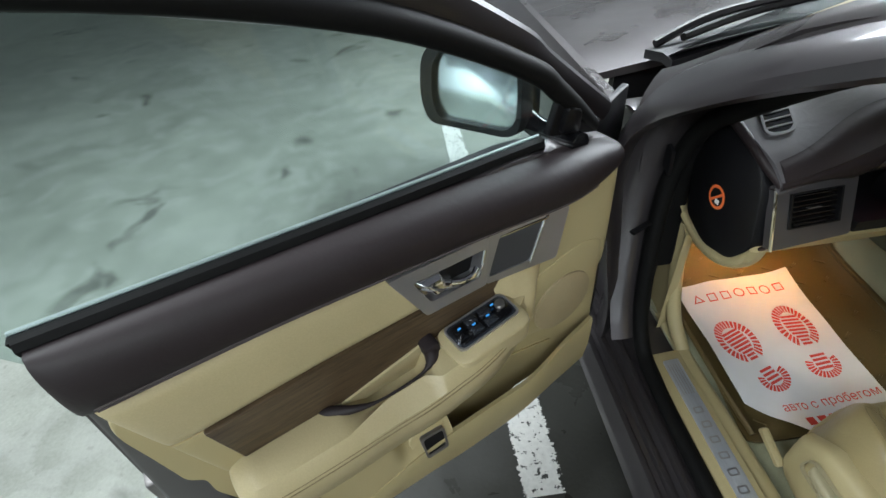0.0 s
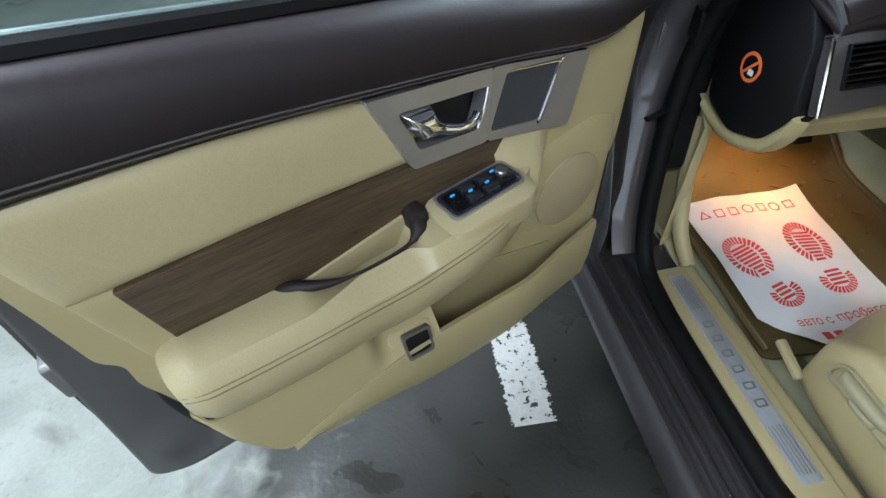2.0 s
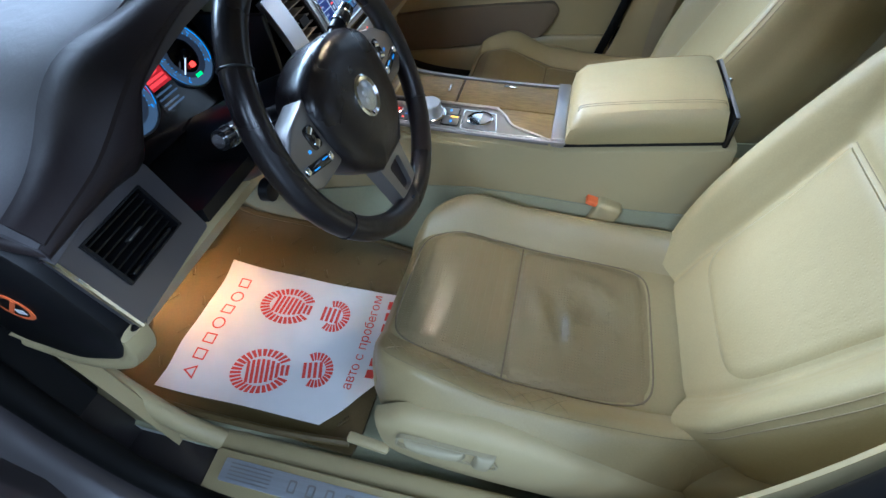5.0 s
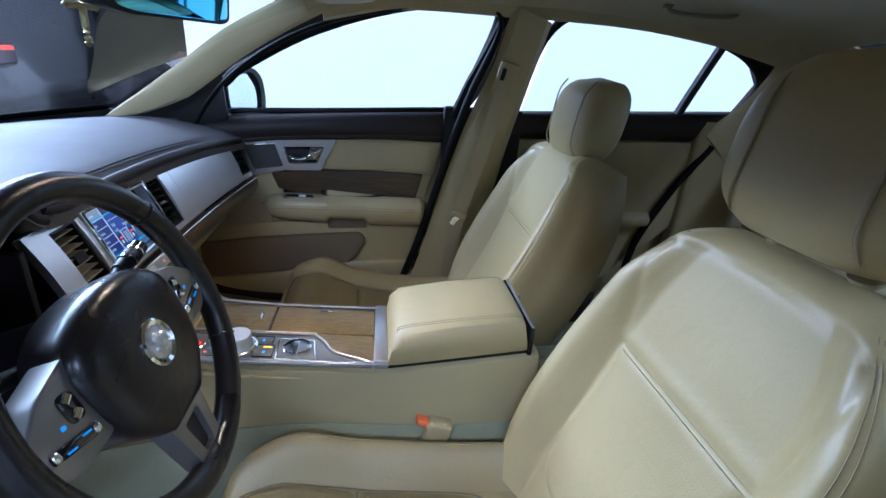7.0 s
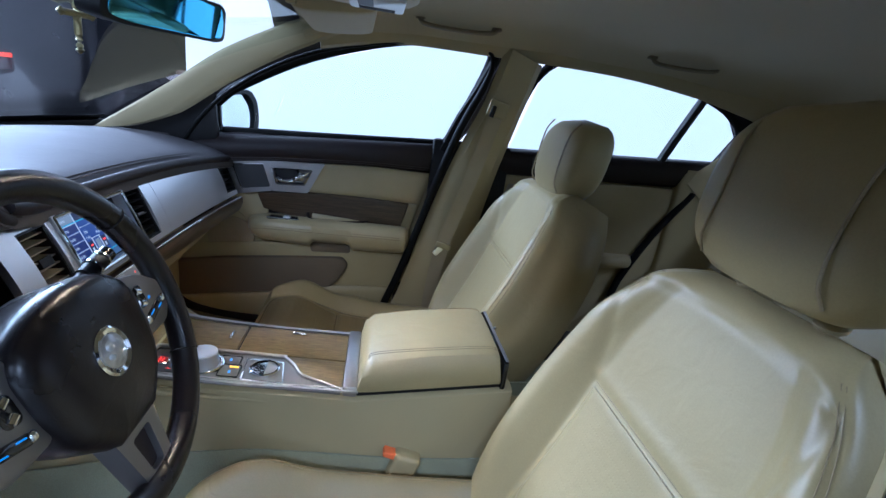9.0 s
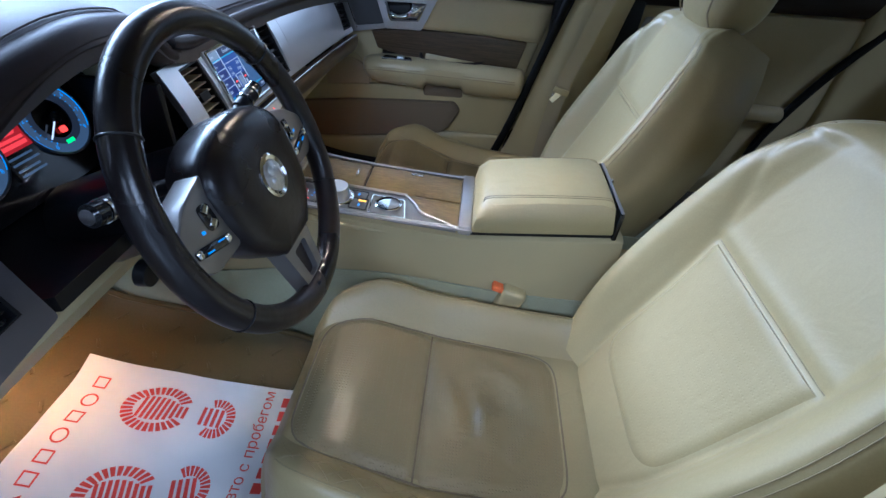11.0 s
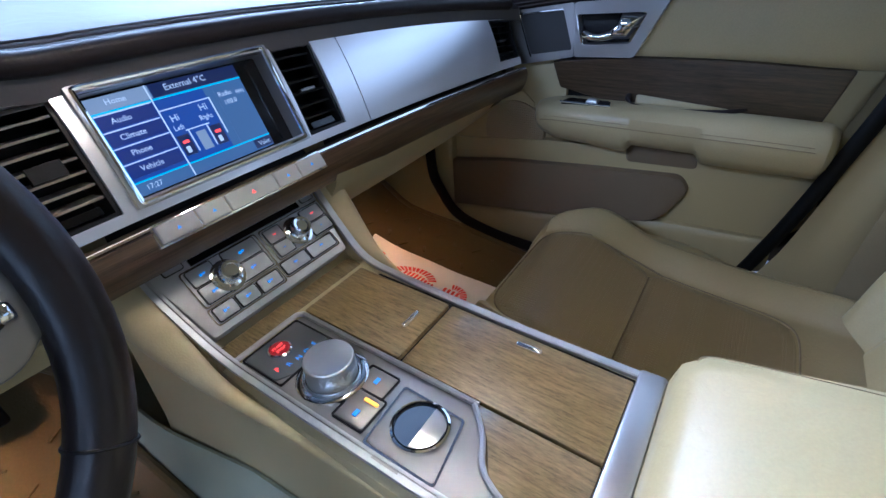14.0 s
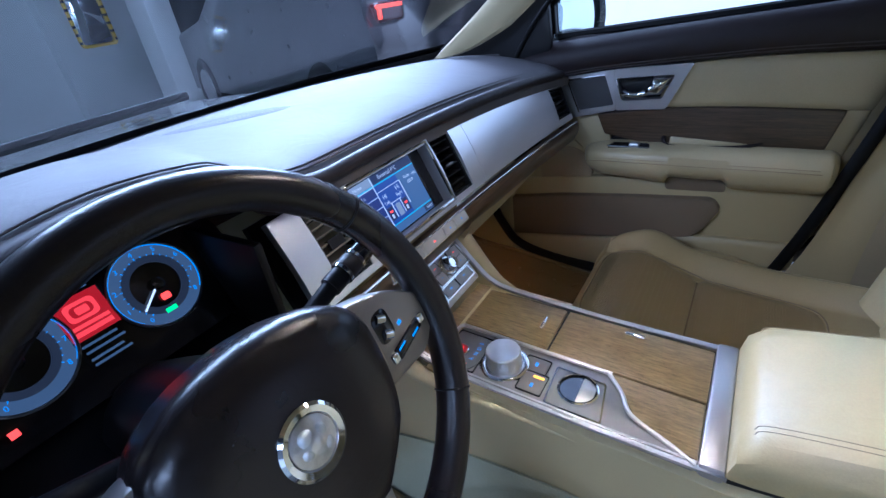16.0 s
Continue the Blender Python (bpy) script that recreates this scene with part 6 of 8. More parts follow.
# fascia pieces: driver side end, centre, glove box lid


def fascia(x0, x1, v0, v1, w=0.006, mat=None, name="fascia_panel", label="", n=14):
    bow = 0.004
    rows = [[(F(x0 + (x1 - x0) * j / n, w + bow * math.sin(math.pi * (v0 + (v1 - v0) * i / 6)), v0 + (v1 - v0) * i / 6), F(x0, 1, 0.5) - F(x0, 0, 0.5)) for j in range(n + 1)] for i in range(7)]
    return part(name, slab(rows, 0.012), mat or M_FASCIA, dash, label)


fascia(0.212, 0.566, 0.0, 1.0, label="brushed aluminium glove box lid")
fascia(0.566, 0.665, 0.86, 1.0, n=4, label="brushed aluminium end panel")
fascia(0.566, 0.665, 0.0, 0.14, n=4, label="brushed aluminium end panel")
fascia(0.566, 0.585, 0.14, 0.86, n=3, label="brushed aluminium end panel")
# centre: a frame with openings for two vents and the screen
XO = [-0.216, -0.172, -0.112, -0.100, 0.100, 0.108, 0.168, 0.2105]
V0, V1 = 0.08, 0.90
fascia(XO[0], XO[7], V1, 1.0, label="brushed aluminium centre fascia")
fascia(XO[0], XO[7], 0.0, V0, label="brushed aluminium centre fascia")
for a, b in ((0, 1), (2, 3), (4, 5), (6, 7)):
    fascia(XO[a], XO[b], V0, V1, n=4, label="brushed aluminium centre fascia")
part("fascia_backing", slab([[(F(x, -0.040, v), (0, -1, 0.4)) for x in np.linspace(-0.214, 0.66, 20)] for v in (-0.05, 0.5, 1.05)], 0.01), M_BLACK, dash)


def vent(xa, xb, va, vb, put, n=6, mat=None):
    v = part("air_vent", frame_ring(put, [(xa, va), (xb, va), (xb, vb), (xa, vb)], [(xa + 0.004, va + 0.03), (xb - 0.004, va + 0.03), (xb - 0.004, vb - 0.03), (xa + 0.004, vb - 0.03)], -0.035, 0.005), M_BLACK, dash, "black louvred air vent", smooth=False)
    for i in range(n):
        c = va + (vb - va) * (0.22 + 0.70 * i / (n - 1))
        rows = [[(put(xa + (xb - xa) * (0.06 + 0.88 * j / 4), w, c + dv), (0, 0, 1)) for j in range(5)] for w, dv in ((-0.022, 0.03), (-0.006, -0.005), (0.001, -0.018))]
        part("slat", slab(rows, 0.0022), mat or M_BLACK, v)
    k = va + (vb - va) * 0.5
    xm = (xa + xb) / 2
    part("slider", plate(put, [(xm - 0.010, k - 0.012), (xm + 0.012, k - 0.012), (xm + 0.012, k + 0.016), (xm - 0.010, k + 0.016)] if n < 7 else [(xm - 0.012, k - 0.05), (xm + 0.014, k - 0.05), (xm + 0.014, k + 0.06), (xm - 0.012, k + 0.06)], -0.004, 0.003, 0.002, 0.001), M_SPOKE if n < 7 else M_BLACK, v)
    part("wheel", plate(put, [(xa + 0.012, va + 0.05), (xb - 0.010, va + 0.05), (xb - 0.010, va + 0.11), (xa + 0.012, va + 0.11)], -0.01, 0.001, 0.003, 0.002), M_GLOSSBLACK, v)
    return v


# paler slats for the left centre vent: lamplight put into the colour
M_LITSLAT = material("lit_slat", (0.30, 0.26, 0.22), 0.42, metal=0.3)
vent(0.586, 0.664, 0.14, 0.86, F, 5)
vent(XO[1], XO[2], V0, V1, F, 7, M_LITSLAT)
vent(XO[5], XO[6], V0, V1, F)
# screen
part("screen_bezel", frame_ring(F, [(-0.101, 0.06), (0.101, 0.06), (0.101, 0.93), (-0.101, 0.93)], [(-0.094, 0.12), (0.094, 0.12), (0.094, 0.88), (-0.094, 0.88)], -0.01, 0.013, 0.008), M_BEZEL, dash, "satin silver screen bezel")
rim_pts = ring2([(-0.096, 0.09), (0.096, 0.09), (0.096, 0.91), (-0.096, 0.91)], 0.010, 5)
part("screen_rim", tube([F(p.x, 0.0125, p.y) for p in rim_pts], 0.0026, 8, closed=True, up=(0, -1, 0.4), steps=2), M_CHROME, dash, "rounded chrome rim of the screen")
scr = part("screen", plate(F, [(-0.094, 0.11), (0.094, 0.11), (0.094, 0.89), (-0.094, 0.89)], -0.03, -0.008), M_GLOSSBLACK, dash, "lit blue menu screen")


def FM(x, w, v):
    return frame_of(F(x, w, v), (1, 0, 0), F(x, 0, 1) - F(x, 0, 0))


def lit(x0, x1, v0, v1, mat, w=-0.0075, name="screen_field"):
    return part(name, plate(F, [(x0, v0), (x1, v0), (x1, v1), (x0, v1)], w - 0.001, w), mat, scr, smooth=False)


G_SKY, G_NAVY, G_MID, G_CYAN, G_PALE, G_DARK, G_TEXT = (glowing(nm, c, q) for nm, c, q in (
    ("screen_pale_blue", (0.07, 0.15, 0.28), 0.7), ("screen_navy", (0.006, 0.022, 0.14), 0.8), ("screen_blue", (0.012, 0.06, 0.27), 0.8), ("screen_cyan", (0.05, 0.58, 0.78), 0.75),
    ("screen_pale", (0.30, 0.36, 0.42), 0.7), ("screen_dark", (0.006, 0.012, 0.05), 1.0), ("screen_text", (0.80, 0.88, 0.95), 0.65)))
lit(-0.088, 0.066, 0.14, 0.86, G_SKY)
lit(-0.088, -0.030, 0.76, 0.86, G_PALE, -0.0070)
lit(-0.029, 0.066, 0.76, 0.86, G_DARK, -0.0070)
lit(-0.086, 0.020, 0.24, 0.74, G_MID, -0.0070)
lit(0.030, 0.066, 0.24, 0.74, G_SKY, -0.0070)
for i in range(4):
    lit(-0.086, -0.034, 0.27 + 0.12 * i, 0.37 + 0.12 * i, G_NAVY, -0.0066)
    lit(-0.086, -0.034, 0.373 + 0.12 * i, 0.381 + 0.12 * i, G_TEXT, -0.0064, "screen_line")
for x0, x1, v0, v1 in ((-0.088, 0.066, 0.745, 0.757), (-0.088, 0.066, 0.232, 0.244), (-0.088, -0.0865, 0.24, 0.75)):
    lit(x0, x1, v0, v1, G_CYAN, -0.0062, "screen_line")
for x0, x1, v0, v1 in ((-0.033, -0.032, 0.14, 0.86), (-0.033, 0.022, 0.655, 0.662), (0.021, 0.022, 0.36, 0.66), (-0.016, -0.015, 0.30, 0.47), (0.004, 0.005, 0.30, 0.47), (-0.018, 0.008, 0.47, 0.478)):
    lit(x0, x1, v0, v1, G_TEXT, -0.0060, "screen_line")
for x in (-0.024, 0.012):
    lit(x - 0.006, x + 0.006, 0.29, 0.45, G_DARK, -0.0062)
    lit(x - 0.003, x + 0.003, 0.385, 0.405, M_REDGLOW, -0.0058, "screen_symbol")
    lit(x - 0.003, x + 0.001, 0.31, 0.36, G_TEXT, -0.0058, "screen_symbol")
lit(-0.010, 0.000, 0.29, 0.44, G_PALE, -0.0060)
lit(0.044, 0.066, 0.15, 0.225, G_DARK, -0.0064)
for tx, size, x, v in (("Home", 0.0075, -0.062, 0.81), ("External 4°C", 0.0085, 0.006, 0.81), ("Audio", 0.0075, -0.066, 0.68), ("Climate", 0.0075, -0.064, 0.56), ("Phone", 0.0075, -0.065, 0.44), ("Vehicle", 0.0075, -0.064, 0.32),
                       ("Hi", 0.0095, -0.022, 0.58), ("Hi", 0.0095, 0.010, 0.60), ("Left", 0.007, -0.023, 0.505), ("Right", 0.007, 0.008, 0.525), ("Radio", 0.007, 0.040, 0.655), ("100.0", 0.007, 0.042, 0.585), ("FM1", 0.006, 0.058, 0.64), ("Valet", 0.007, 0.055, 0.185), ("17:27", 0.007, -0.072, 0.185)):
    words(tx, size, FM(x, -0.0056, v), G_TEXT, scr, "screen_text", 0.0001)
# oak strip and chrome line under the fascia
rows = [[((x, yb(x) - 0.010 - 0.013 * math.sin(math.pi * (0.32 + 0.68 * v)), zb(x) - 0.006 - 0.046 * v), (0, -1, 0)) for x in np.linspace(-0.205, 0.66, 36)] for v in np.linspace(0, 1, 8)]
part("wood_strip", slab(rows, 0.02), M_WOODD, dash, "dark glossy oak strip")
part("chrome_line", tube([(x, yb(x) - 0.018, zb(x) - 0.004) for x in np.linspace(-0.205, 0.655, 24)], 0.0020, 6, steps=2), M_CHROME, dash)
# lower dash, beige
LP = [(0.394, 0.668), (0.402, 0.648), (0.420, 0.618), (0.450, 0.586), (0.505, 0.556), (0.60, 0.535), (0.75, 0.535)]
rows = [[((x, y + 0.02 * (x / 0.65) ** 4, z), (0, -1, -1)) for x in np.linspace(0.125, 0.68, 20)] for y, z in LP]
part("lower_dash", slab(rows, 0.015), M_PLASTIC, dash, "beige glove box underside")
rows = [[((x, y, z), (0, -1, -1)) for x in np.linspace(-0.68, -0.125, 20)] for y, z in ((0.47, 0.66), (0.45, 0.62), (0.47, 0.585), (0.56, 0.565), (0.72, 0.58))]
part("lower_dash", slab(rows, 0.015), M_PLASTIC, dash, "beige knee panel")
# driver side: binnacle, left vent panel, end cap
part("binnacle", loft([[(-0.60 + 0.0 * k, 0.44 + k, z) for z in (0.66, 0.66)] + [(-0.16, 0.44 + k, 0.66), (-0.16, 0.44 + k, 0.83)] for k in (0.25, 0.26)]), M_BLACK, dash)
rows = [[((x, 0.40 + 0.20 * v, 0.70 - 0.02 * math.sin(math.pi * v)), (0, 0, 1)) for x in np.linspace(-0.545, -0.24, 12)] for v in np.linspace(0, 1, 8)]
part("binnacle_floor", slab(rows, 0.02), M_BLACK, dash)
part("binnacle_side", box((-0.245, 0.51, 0.755), (0.012, 0.15, 0.12), 0.004), M_BLACK, dash)
part("binnacle_side", box((-0.560, 0.51, 0.745), (0.012, 0.15, 0.11), 0.004), M_BLACK, dash)
LV = frame_of((-0.624, 0.411, 0.725), (1, 0.06, 0), (0, 0.40, 1))
L = lambda a, w, b: LV @ Vector((a, b, w))
lp = [(-0.073, -0.055), (0.071, -0.048), (0.073, 0.054), (-0.071, 0.056)]
part("vent_panel", frame_ring(L, lp, [(-0.047, -0.020), (0.046, -0.020), (0.046, 0.041), (-0.047, 0.041)], -0.018, 0.0, 0.006), M_VENTPANEL, dash, "satin grey vent panel")
part("vent_back", plate(L, lp, -0.06, -0.035), M_BLACK, dash)
part("vent_edge", tube([L(-0.072, 0.0, 0.056), L(-0.0735, 0.001, 0.0), L(-0.074, 0.0, -0.055)], 0.003, 6, up=(0, 1, 0)), M_CHROME, dash)
Lv = lambda a, w, b: L(a, w - 0.001, b * 0.061 - 0.020)
vent(-0.047, 0.046, 0.0, 1.0, Lv)
cap = [(0.410, 0.66), (0.437, 0.765), (0.47, 0.81), (0.60, 0.84), (0.64, 0.74), (0.61, 0.60), (0.53, 0.575), (0.45, 0.60)]
part("end_cap", plate(lambda a, w, b: (-0.70 - w, a, b), cap, -0.03, 0.012, 0.02, 0.008), M_BLACK, dash, "black dashboard end cap")
low = smooth_path([Vector(p) for p in ((-0.7, 0.404, 0.657), (-0.7, 0.414, 0.620), (-0.7, 0.445, 0.580), (-0.7, 0.50, 0.557), (-0.7, 0.56, 0.555), (-0.7, 0.615, 0.575))], 5)
high = smooth_path([Vector(p) for p in ((-0.7, 0.620, 0.592), (-0.7, 0.56, 0.578), (-0.7, 0.505, 0.582), (-0.7, 0.460, 0.602), (-0.7, 0.432, 0.634), (-0.7, 0.412, 0.664))], 5)
rows = [[((-0.7135 + 0.010 * abs(2 * q / 6 - 1) ** 3 + 0.006 * (q == 0), (a.lerp(b, q / 6)).y, (a.lerp(b, q / 6)).z), (-1, 0, 0)) for q in range(7)] for a, b in zip(low, high[::-1])]
part("end_cap_foot", slab(rows, 0.014), M_PLASTIC, dash, "beige curved lower flap")
part("end_cap", plate(lambda a, w, b: (0.67 + w, a, b), cap, -0.03, 0.012, 0.02, 0.008), M_BLACK, dash)

# ---- steering wheel ----
TH = radians(22)
WN, WU = Vector((0, -math.cos(TH), math.sin(TH))), Vector((0, math.sin(TH), math.cos(TH)))
WC = Vector((-0.379, 0.2535, 0.7715))
WM = Matrix(((1, 0, 0, WC.x), (0, WU.y, WN.y, WC.y), (0, WU.z, WN.z, WC.z), (0, 0, 0, 1)))
wheel = thing("steering_wheel", tuple(WC), "dark brown leather steering wheel with silver spokes", "steering wheel")
W = lambda a, w, b: WM @ Vector((a, b, w))
part("rim", tube([WM @ Vector((0.1735 * math.cos(a), 0.1735 * math.sin(a), 0)) for a in np.linspace(0, 2 * math.pi, 72, endpoint=False)], 0.0165, 14, closed=True, up=tuple(WN)), M_WHEEL, wheel, "dark brown leather rim")
for k in (38, 142, 212, 328):
    q = radians(k)
    c = Vector((0.1735 * math.cos(q), 0.1735 * math.sin(q), 0))
    part("rim_seam", tube([WM @ (c + Vector((math.cos(q) * 0.0168 * math.cos(t), math.sin(q) * 0.0168 * math.cos(t), 0.0168 * math.sin(t)))) for t in np.linspace(0, 2 * math.pi, 20, endpoint=False)], 0.0011, 6, closed=True, up=tuple(WM.to_3x3() @ Vector((-math.sin(q), math.cos(q), 0)))), M_BLACK, wheel)
hub_w = curve1([(-0.100, 0.034), (-0.088, 0.050), (-0.055, 0.083), (-0.015, 0.094), (0.020, 0.096), (0.045, 0.086), (0.062, 0.062), (0.072, 0.028), (0.074, 0.0)])
hub_b = [-0.100 + 0.174 * (0.5 - 0.5 * math.cos(math.pi * q / 22)) for q in range(23)]
hubp = [(hub_w(b), b) for b in hub_b] + [(-hub_w(b), b) for b in hub_b[-2::-1]]
hub = part("airbag_cover", loft([[W(a * q, w, b * q) for a, b in hubp] for w, q in ((-0.04, 0.96), (-0.004, 1.0), (0.006, 0.985), (0.013, 0.93), (0.018, 0.80), (0.021, 0.55), (0.022, 0.25))]), M_WHEEL, wheel, "dark brown airbag cover")
EM = WM @ pose(0, -0.008, 0.009)
part("emblem_ring", lathe([(0.0255, 0.008), (0.0265, 0.0145), (0.024, 0.0165), (0.0195, 0.015), (0.0185, 0.013)], EM, 32), M_CHROME, hub, "chrome emblem ring")
part("emblem_disc", lathe([(0.0188, 0.008), (0.0180, 0.0145), (0.012, 0.0165), (0.006, 0.0195), (0.001, 0.020)], EM, 24), material("embossed_silver", (0.55, 0.55, 0.57), 0.3, metal=0.9, bump=1.0, size=130, vary=0.3), hub, "silver emblem disc")
for ea, eb, er in ((-0.004, 0.006, 0.007), (0.006, 0.004, 0.006), (0.001, -0.004, 0.008), (-0.008, -0.003, 0.005), (0.007, -0.007, 0.005)):
    part("emblem_relief", lathe([(er, 0.0), (er * 0.85, 0.0022), (er * 0.5, 0.0036), (0.0004, 0.0042)], EM @ pose(ea, eb, 0.0155), 14), M_BUTTON, hub)
for sx in (-1, 1):
    sp = part("spoke", plate(W, [(sx * 0.080, 0.046), (sx * 0.128, 0.034), (sx * 0.163, 0.010), (sx * 0.163, -0.022), (sx * 0.142, -0.040), (sx * 0.085, -0.040)], -0.025, 0.004, 0.010, 0.004), M_SPOKE, wheel, "satin silver spoke")
    for b in (0.016, 0.000):
        part("scroll_button", tube([W(sx * 0.105, 0.0035, b + 0.002), W(sx * 0.113, 0.0035, b - 0.002)], 0.0048, 10), M_CHROME, sp, "chrome roller")
    part("roller_bed", plate(W, [(sx * 0.099, -0.007), (sx * 0.119, -0.005), (sx * 0.119, 0.024), (sx * 0.099, 0.022)], 0.0, 0.0046, 0.008, 0.0005), M_GLOSSBLACK, sp)
    for ea, eb in ((0.1035, -0.0215), (0.1485, -0.0105)):
        part("strip_end", dome(W, [(sx * (ea - 0.005), eb - 0.006), (sx * (ea + 0.005), eb - 0.006), (sx * (ea + 0.005), eb + 0.006), (sx * (ea - 0.005), eb + 0.006)], 0.003, 0.0085, 0.004), M_CHROME, sp)
    sl = part("switch_strip", plate(W, [(sx * 0.104, -0.016), (sx * 0.146, -0.006), (sx * 0.148, -0.016), (sx * 0.106, -0.027)], 0.002, 0.0065, 0.004, 0.001), M_GLOSSBLACK, sp, "black rocker strip")
    for a0 in (0.110, 0.130):
        part("blue_symbol", plate(W, [(sx * a0, -0.0185), (sx * (a0 + 0.010), -0.0160), (sx * (a0 + 0.010), -0.0145), (sx * a0, -0.0170)], 0.005, 0.0071), M_BLUE, sp, smooth=False)
    part("blue_symbol", plate(W, [(sx * 0.124, -0.0015), (sx * 0.129, -0.0005), (sx * 0.128, 0.003), (sx * 0.1235, 0.002)], 0.003, 0.0045), M_BLUE, sp, smooth=False)
part("spoke", frame_ring(W, [(-0.040, -0.088), (0.040, -0.088), (0.026, -0.170), (-0.026, -0.170)], [(-0.018, -0.108), (0.018, -0.108), (0.012, -0.156), (-0.012, -0.156)], -0.02, 0.004, 0.006), M_SPOKE, wheel, "satin silver lower spoke")
part("spoke_inlay", plate(W, [(-0.018, -0.108), (0.018, -0.108), (0.012, -0.156), (-0.012, -0.156)], -0.02, -0.004, 0.004), M_BROWN, wheel)
part("column", tube([WM @ Vector((0, 0, -0.02)), WM @ Vector((0, 0, -0.12)), WM @ Vector((0, -0.01, -0.26))], [(0, 0.05), (0.4, 0.055), (1, 0.06)], 16), M_BLACK, wheel, "black column shroud")
for sx in (-1, 1):
    st = part("stalk", tube([WM @ Vector((sx * 0.05, 0.03, -0.055)), WM @ Vector((sx * 0.12, 0.05, -0.05)), WM @ Vector((sx * 0.165, 0.06, -0.045))], [(0, 0.008), (0.6, 0.009), (1, 0.011)], 12), M_BLACK, wheel, "black control stalk")
    d0, d1 = Vector((sx * 0.118, 0.050, -0.050)), Vector((sx * 0.172, 0.062, -0.044))
    for k0, k1, rr, mt in ((0.0, 0.30, 0.0105, M_BLACK), (0.32, 0.38, 0.0122, M_CHROME), (0.40, 0.64, 0.0115, M_BLACK), (0.66, 0.72, 0.0120, M_CHROME), (0.74, 0.96, 0.0108, M_GLOSSBLACK), (0.97, 1.02, 0.0072, M_CHROME)):
        part("stalk_ring", tube([WM @ d0.lerp(d1, k0), WM @ d0.lerp(d1, (k0 + k1) / 2), WM @ d0.lerp(d1, k1)], rr, 16, steps=2), mt, st)

# ---- centre console ----
con = thing("centre_console", (0, 0.1, 0.17), "beige centre console with oak lids and silver gear selector plate", "console")
cz = lambda y: 0.533 + 0.056 * y


def K(x, w, y):
    """On the console's top."""
    return (x, y, cz(y) + w)


# sides with the flare to the dash
flare = curve1([(0.30, 0.544), (0.35, 0.556), (0.385, 0.583), (0.425, 0.624), (0.45, 0.662), (0.52, 0.735)])
rows = []
for y in np.linspace(-0.315, 0.52, 36):
    f = max(0.0, (y - 0.36) / 0.14)
    w = 0.1155 + 0.012 * f
    z1 = flare(y) if y > 0.30 else cz(max(-0.03, y)) - 0.006 + 0.12 * max(0.0, -0.03 - y)
    k = min(1.0, f * 6)
    rows.append([(-w - 0.03, y, 0.165), (-w - 0.006, y, 0.40), (-w, y, z1 - 0.03), (-w + 0.004, y, z1 - 0.006), (-w + 0.012 - 0.004 * k, y, z1 - 0.040 * k), (w - 0.012 + 0.004 * k, y, z1 - 0.040 * k), (w - 0.004, y, z1 - 0.006), (w, y, z1 - 0.03), (w + 0.006, y, 0.40), (w + 0.03, y, 0.165)])
part("console_side", loft(rows), M_PLASTIC, con, "beige soft-touch console side")
rows = [[((-0.1265 - 0.034 * v ** 1.3 - 0.017 * min(1.2, max(0.0, (y - 0.36) / 0.14))), y, 0.412 - 0.06 * max(0.0, y - 0.15) - 0.235 * v + 0.008 * math.sin(9 * y)) for v in np.linspace(0, 1, 8)] for y in np.linspace(-0.6, 0.95, 40)]
part("tunnel_carpet", slab([[(p, (-1, 0, 0.2)) for p in r] for r in rows], 0.004), M_CARPET, con, "grey-green tunnel carpet")
rows = [[(-p[0], p[1], p[2]) for p in r] for r in rows]
part("tunnel_carpet", slab([[(p, (1, 0, 0.2)) for p in r] for r in rows], 0.004), M_CARPET, con, "grey-green tunnel carpet")
for sx in (-1, 1):
    part("side_groove", tube([(sx * (0.110 + 0.016 * max(0.0, (y - 0.36) / 0.14)), y, cz(y) - 0.050 - 0.03 * max(0.0, y) + 0.06 * max(0.0, y - 0.36)) for y in np.linspace(-0.31, 0.46, 20)], 0.0012, 6, steps=2), M_CREASE, con, "fine seam along the side")
# silver side rails that sweep up into the dash
RAIL = [(0.1040, -0.026, 0.5375), (0.1040, 0.15, 0.5435), (0.1050, 0.30, 0.5555), (0.1065, 0.350, 0.565), (0.1110, 0.385, 0.590), (0.1170, 0.425, 0.630), (0.1210, 0.45, 0.668)]
for sx in (-1, 1):
    path = smooth_path([Vector(p) for p in RAIL], 5)
    for x0, x1, up, mt, lb in ((-0.0065, -0.0028, 0.0012, M_SILVER, "narrow satin lip of the rail"), (-0.0022, 0.0040, 0.0, M_RAIL, "satin silver side rail")):
        rows = []
        for k, p in enumerate(path):
            d = path[min(k + 1, len(path) - 1)] - path[max(k - 1, 0)]
            n = Vector((0, -d.z, d.y)).normalized()
            rows.append([((sx * (p.x + x0 + (x1 - x0) * q / 4), p.y + n.y * up * math.sin(math.pi * (0.2 + 0.6 * q / 4)), p.z + n.z * up * math.sin(math.pi * (0.2 + 0.6 * q / 4))), n) for q in range(5)])
        part("side_rail", slab(rows, 0.004), mt, con, lb)
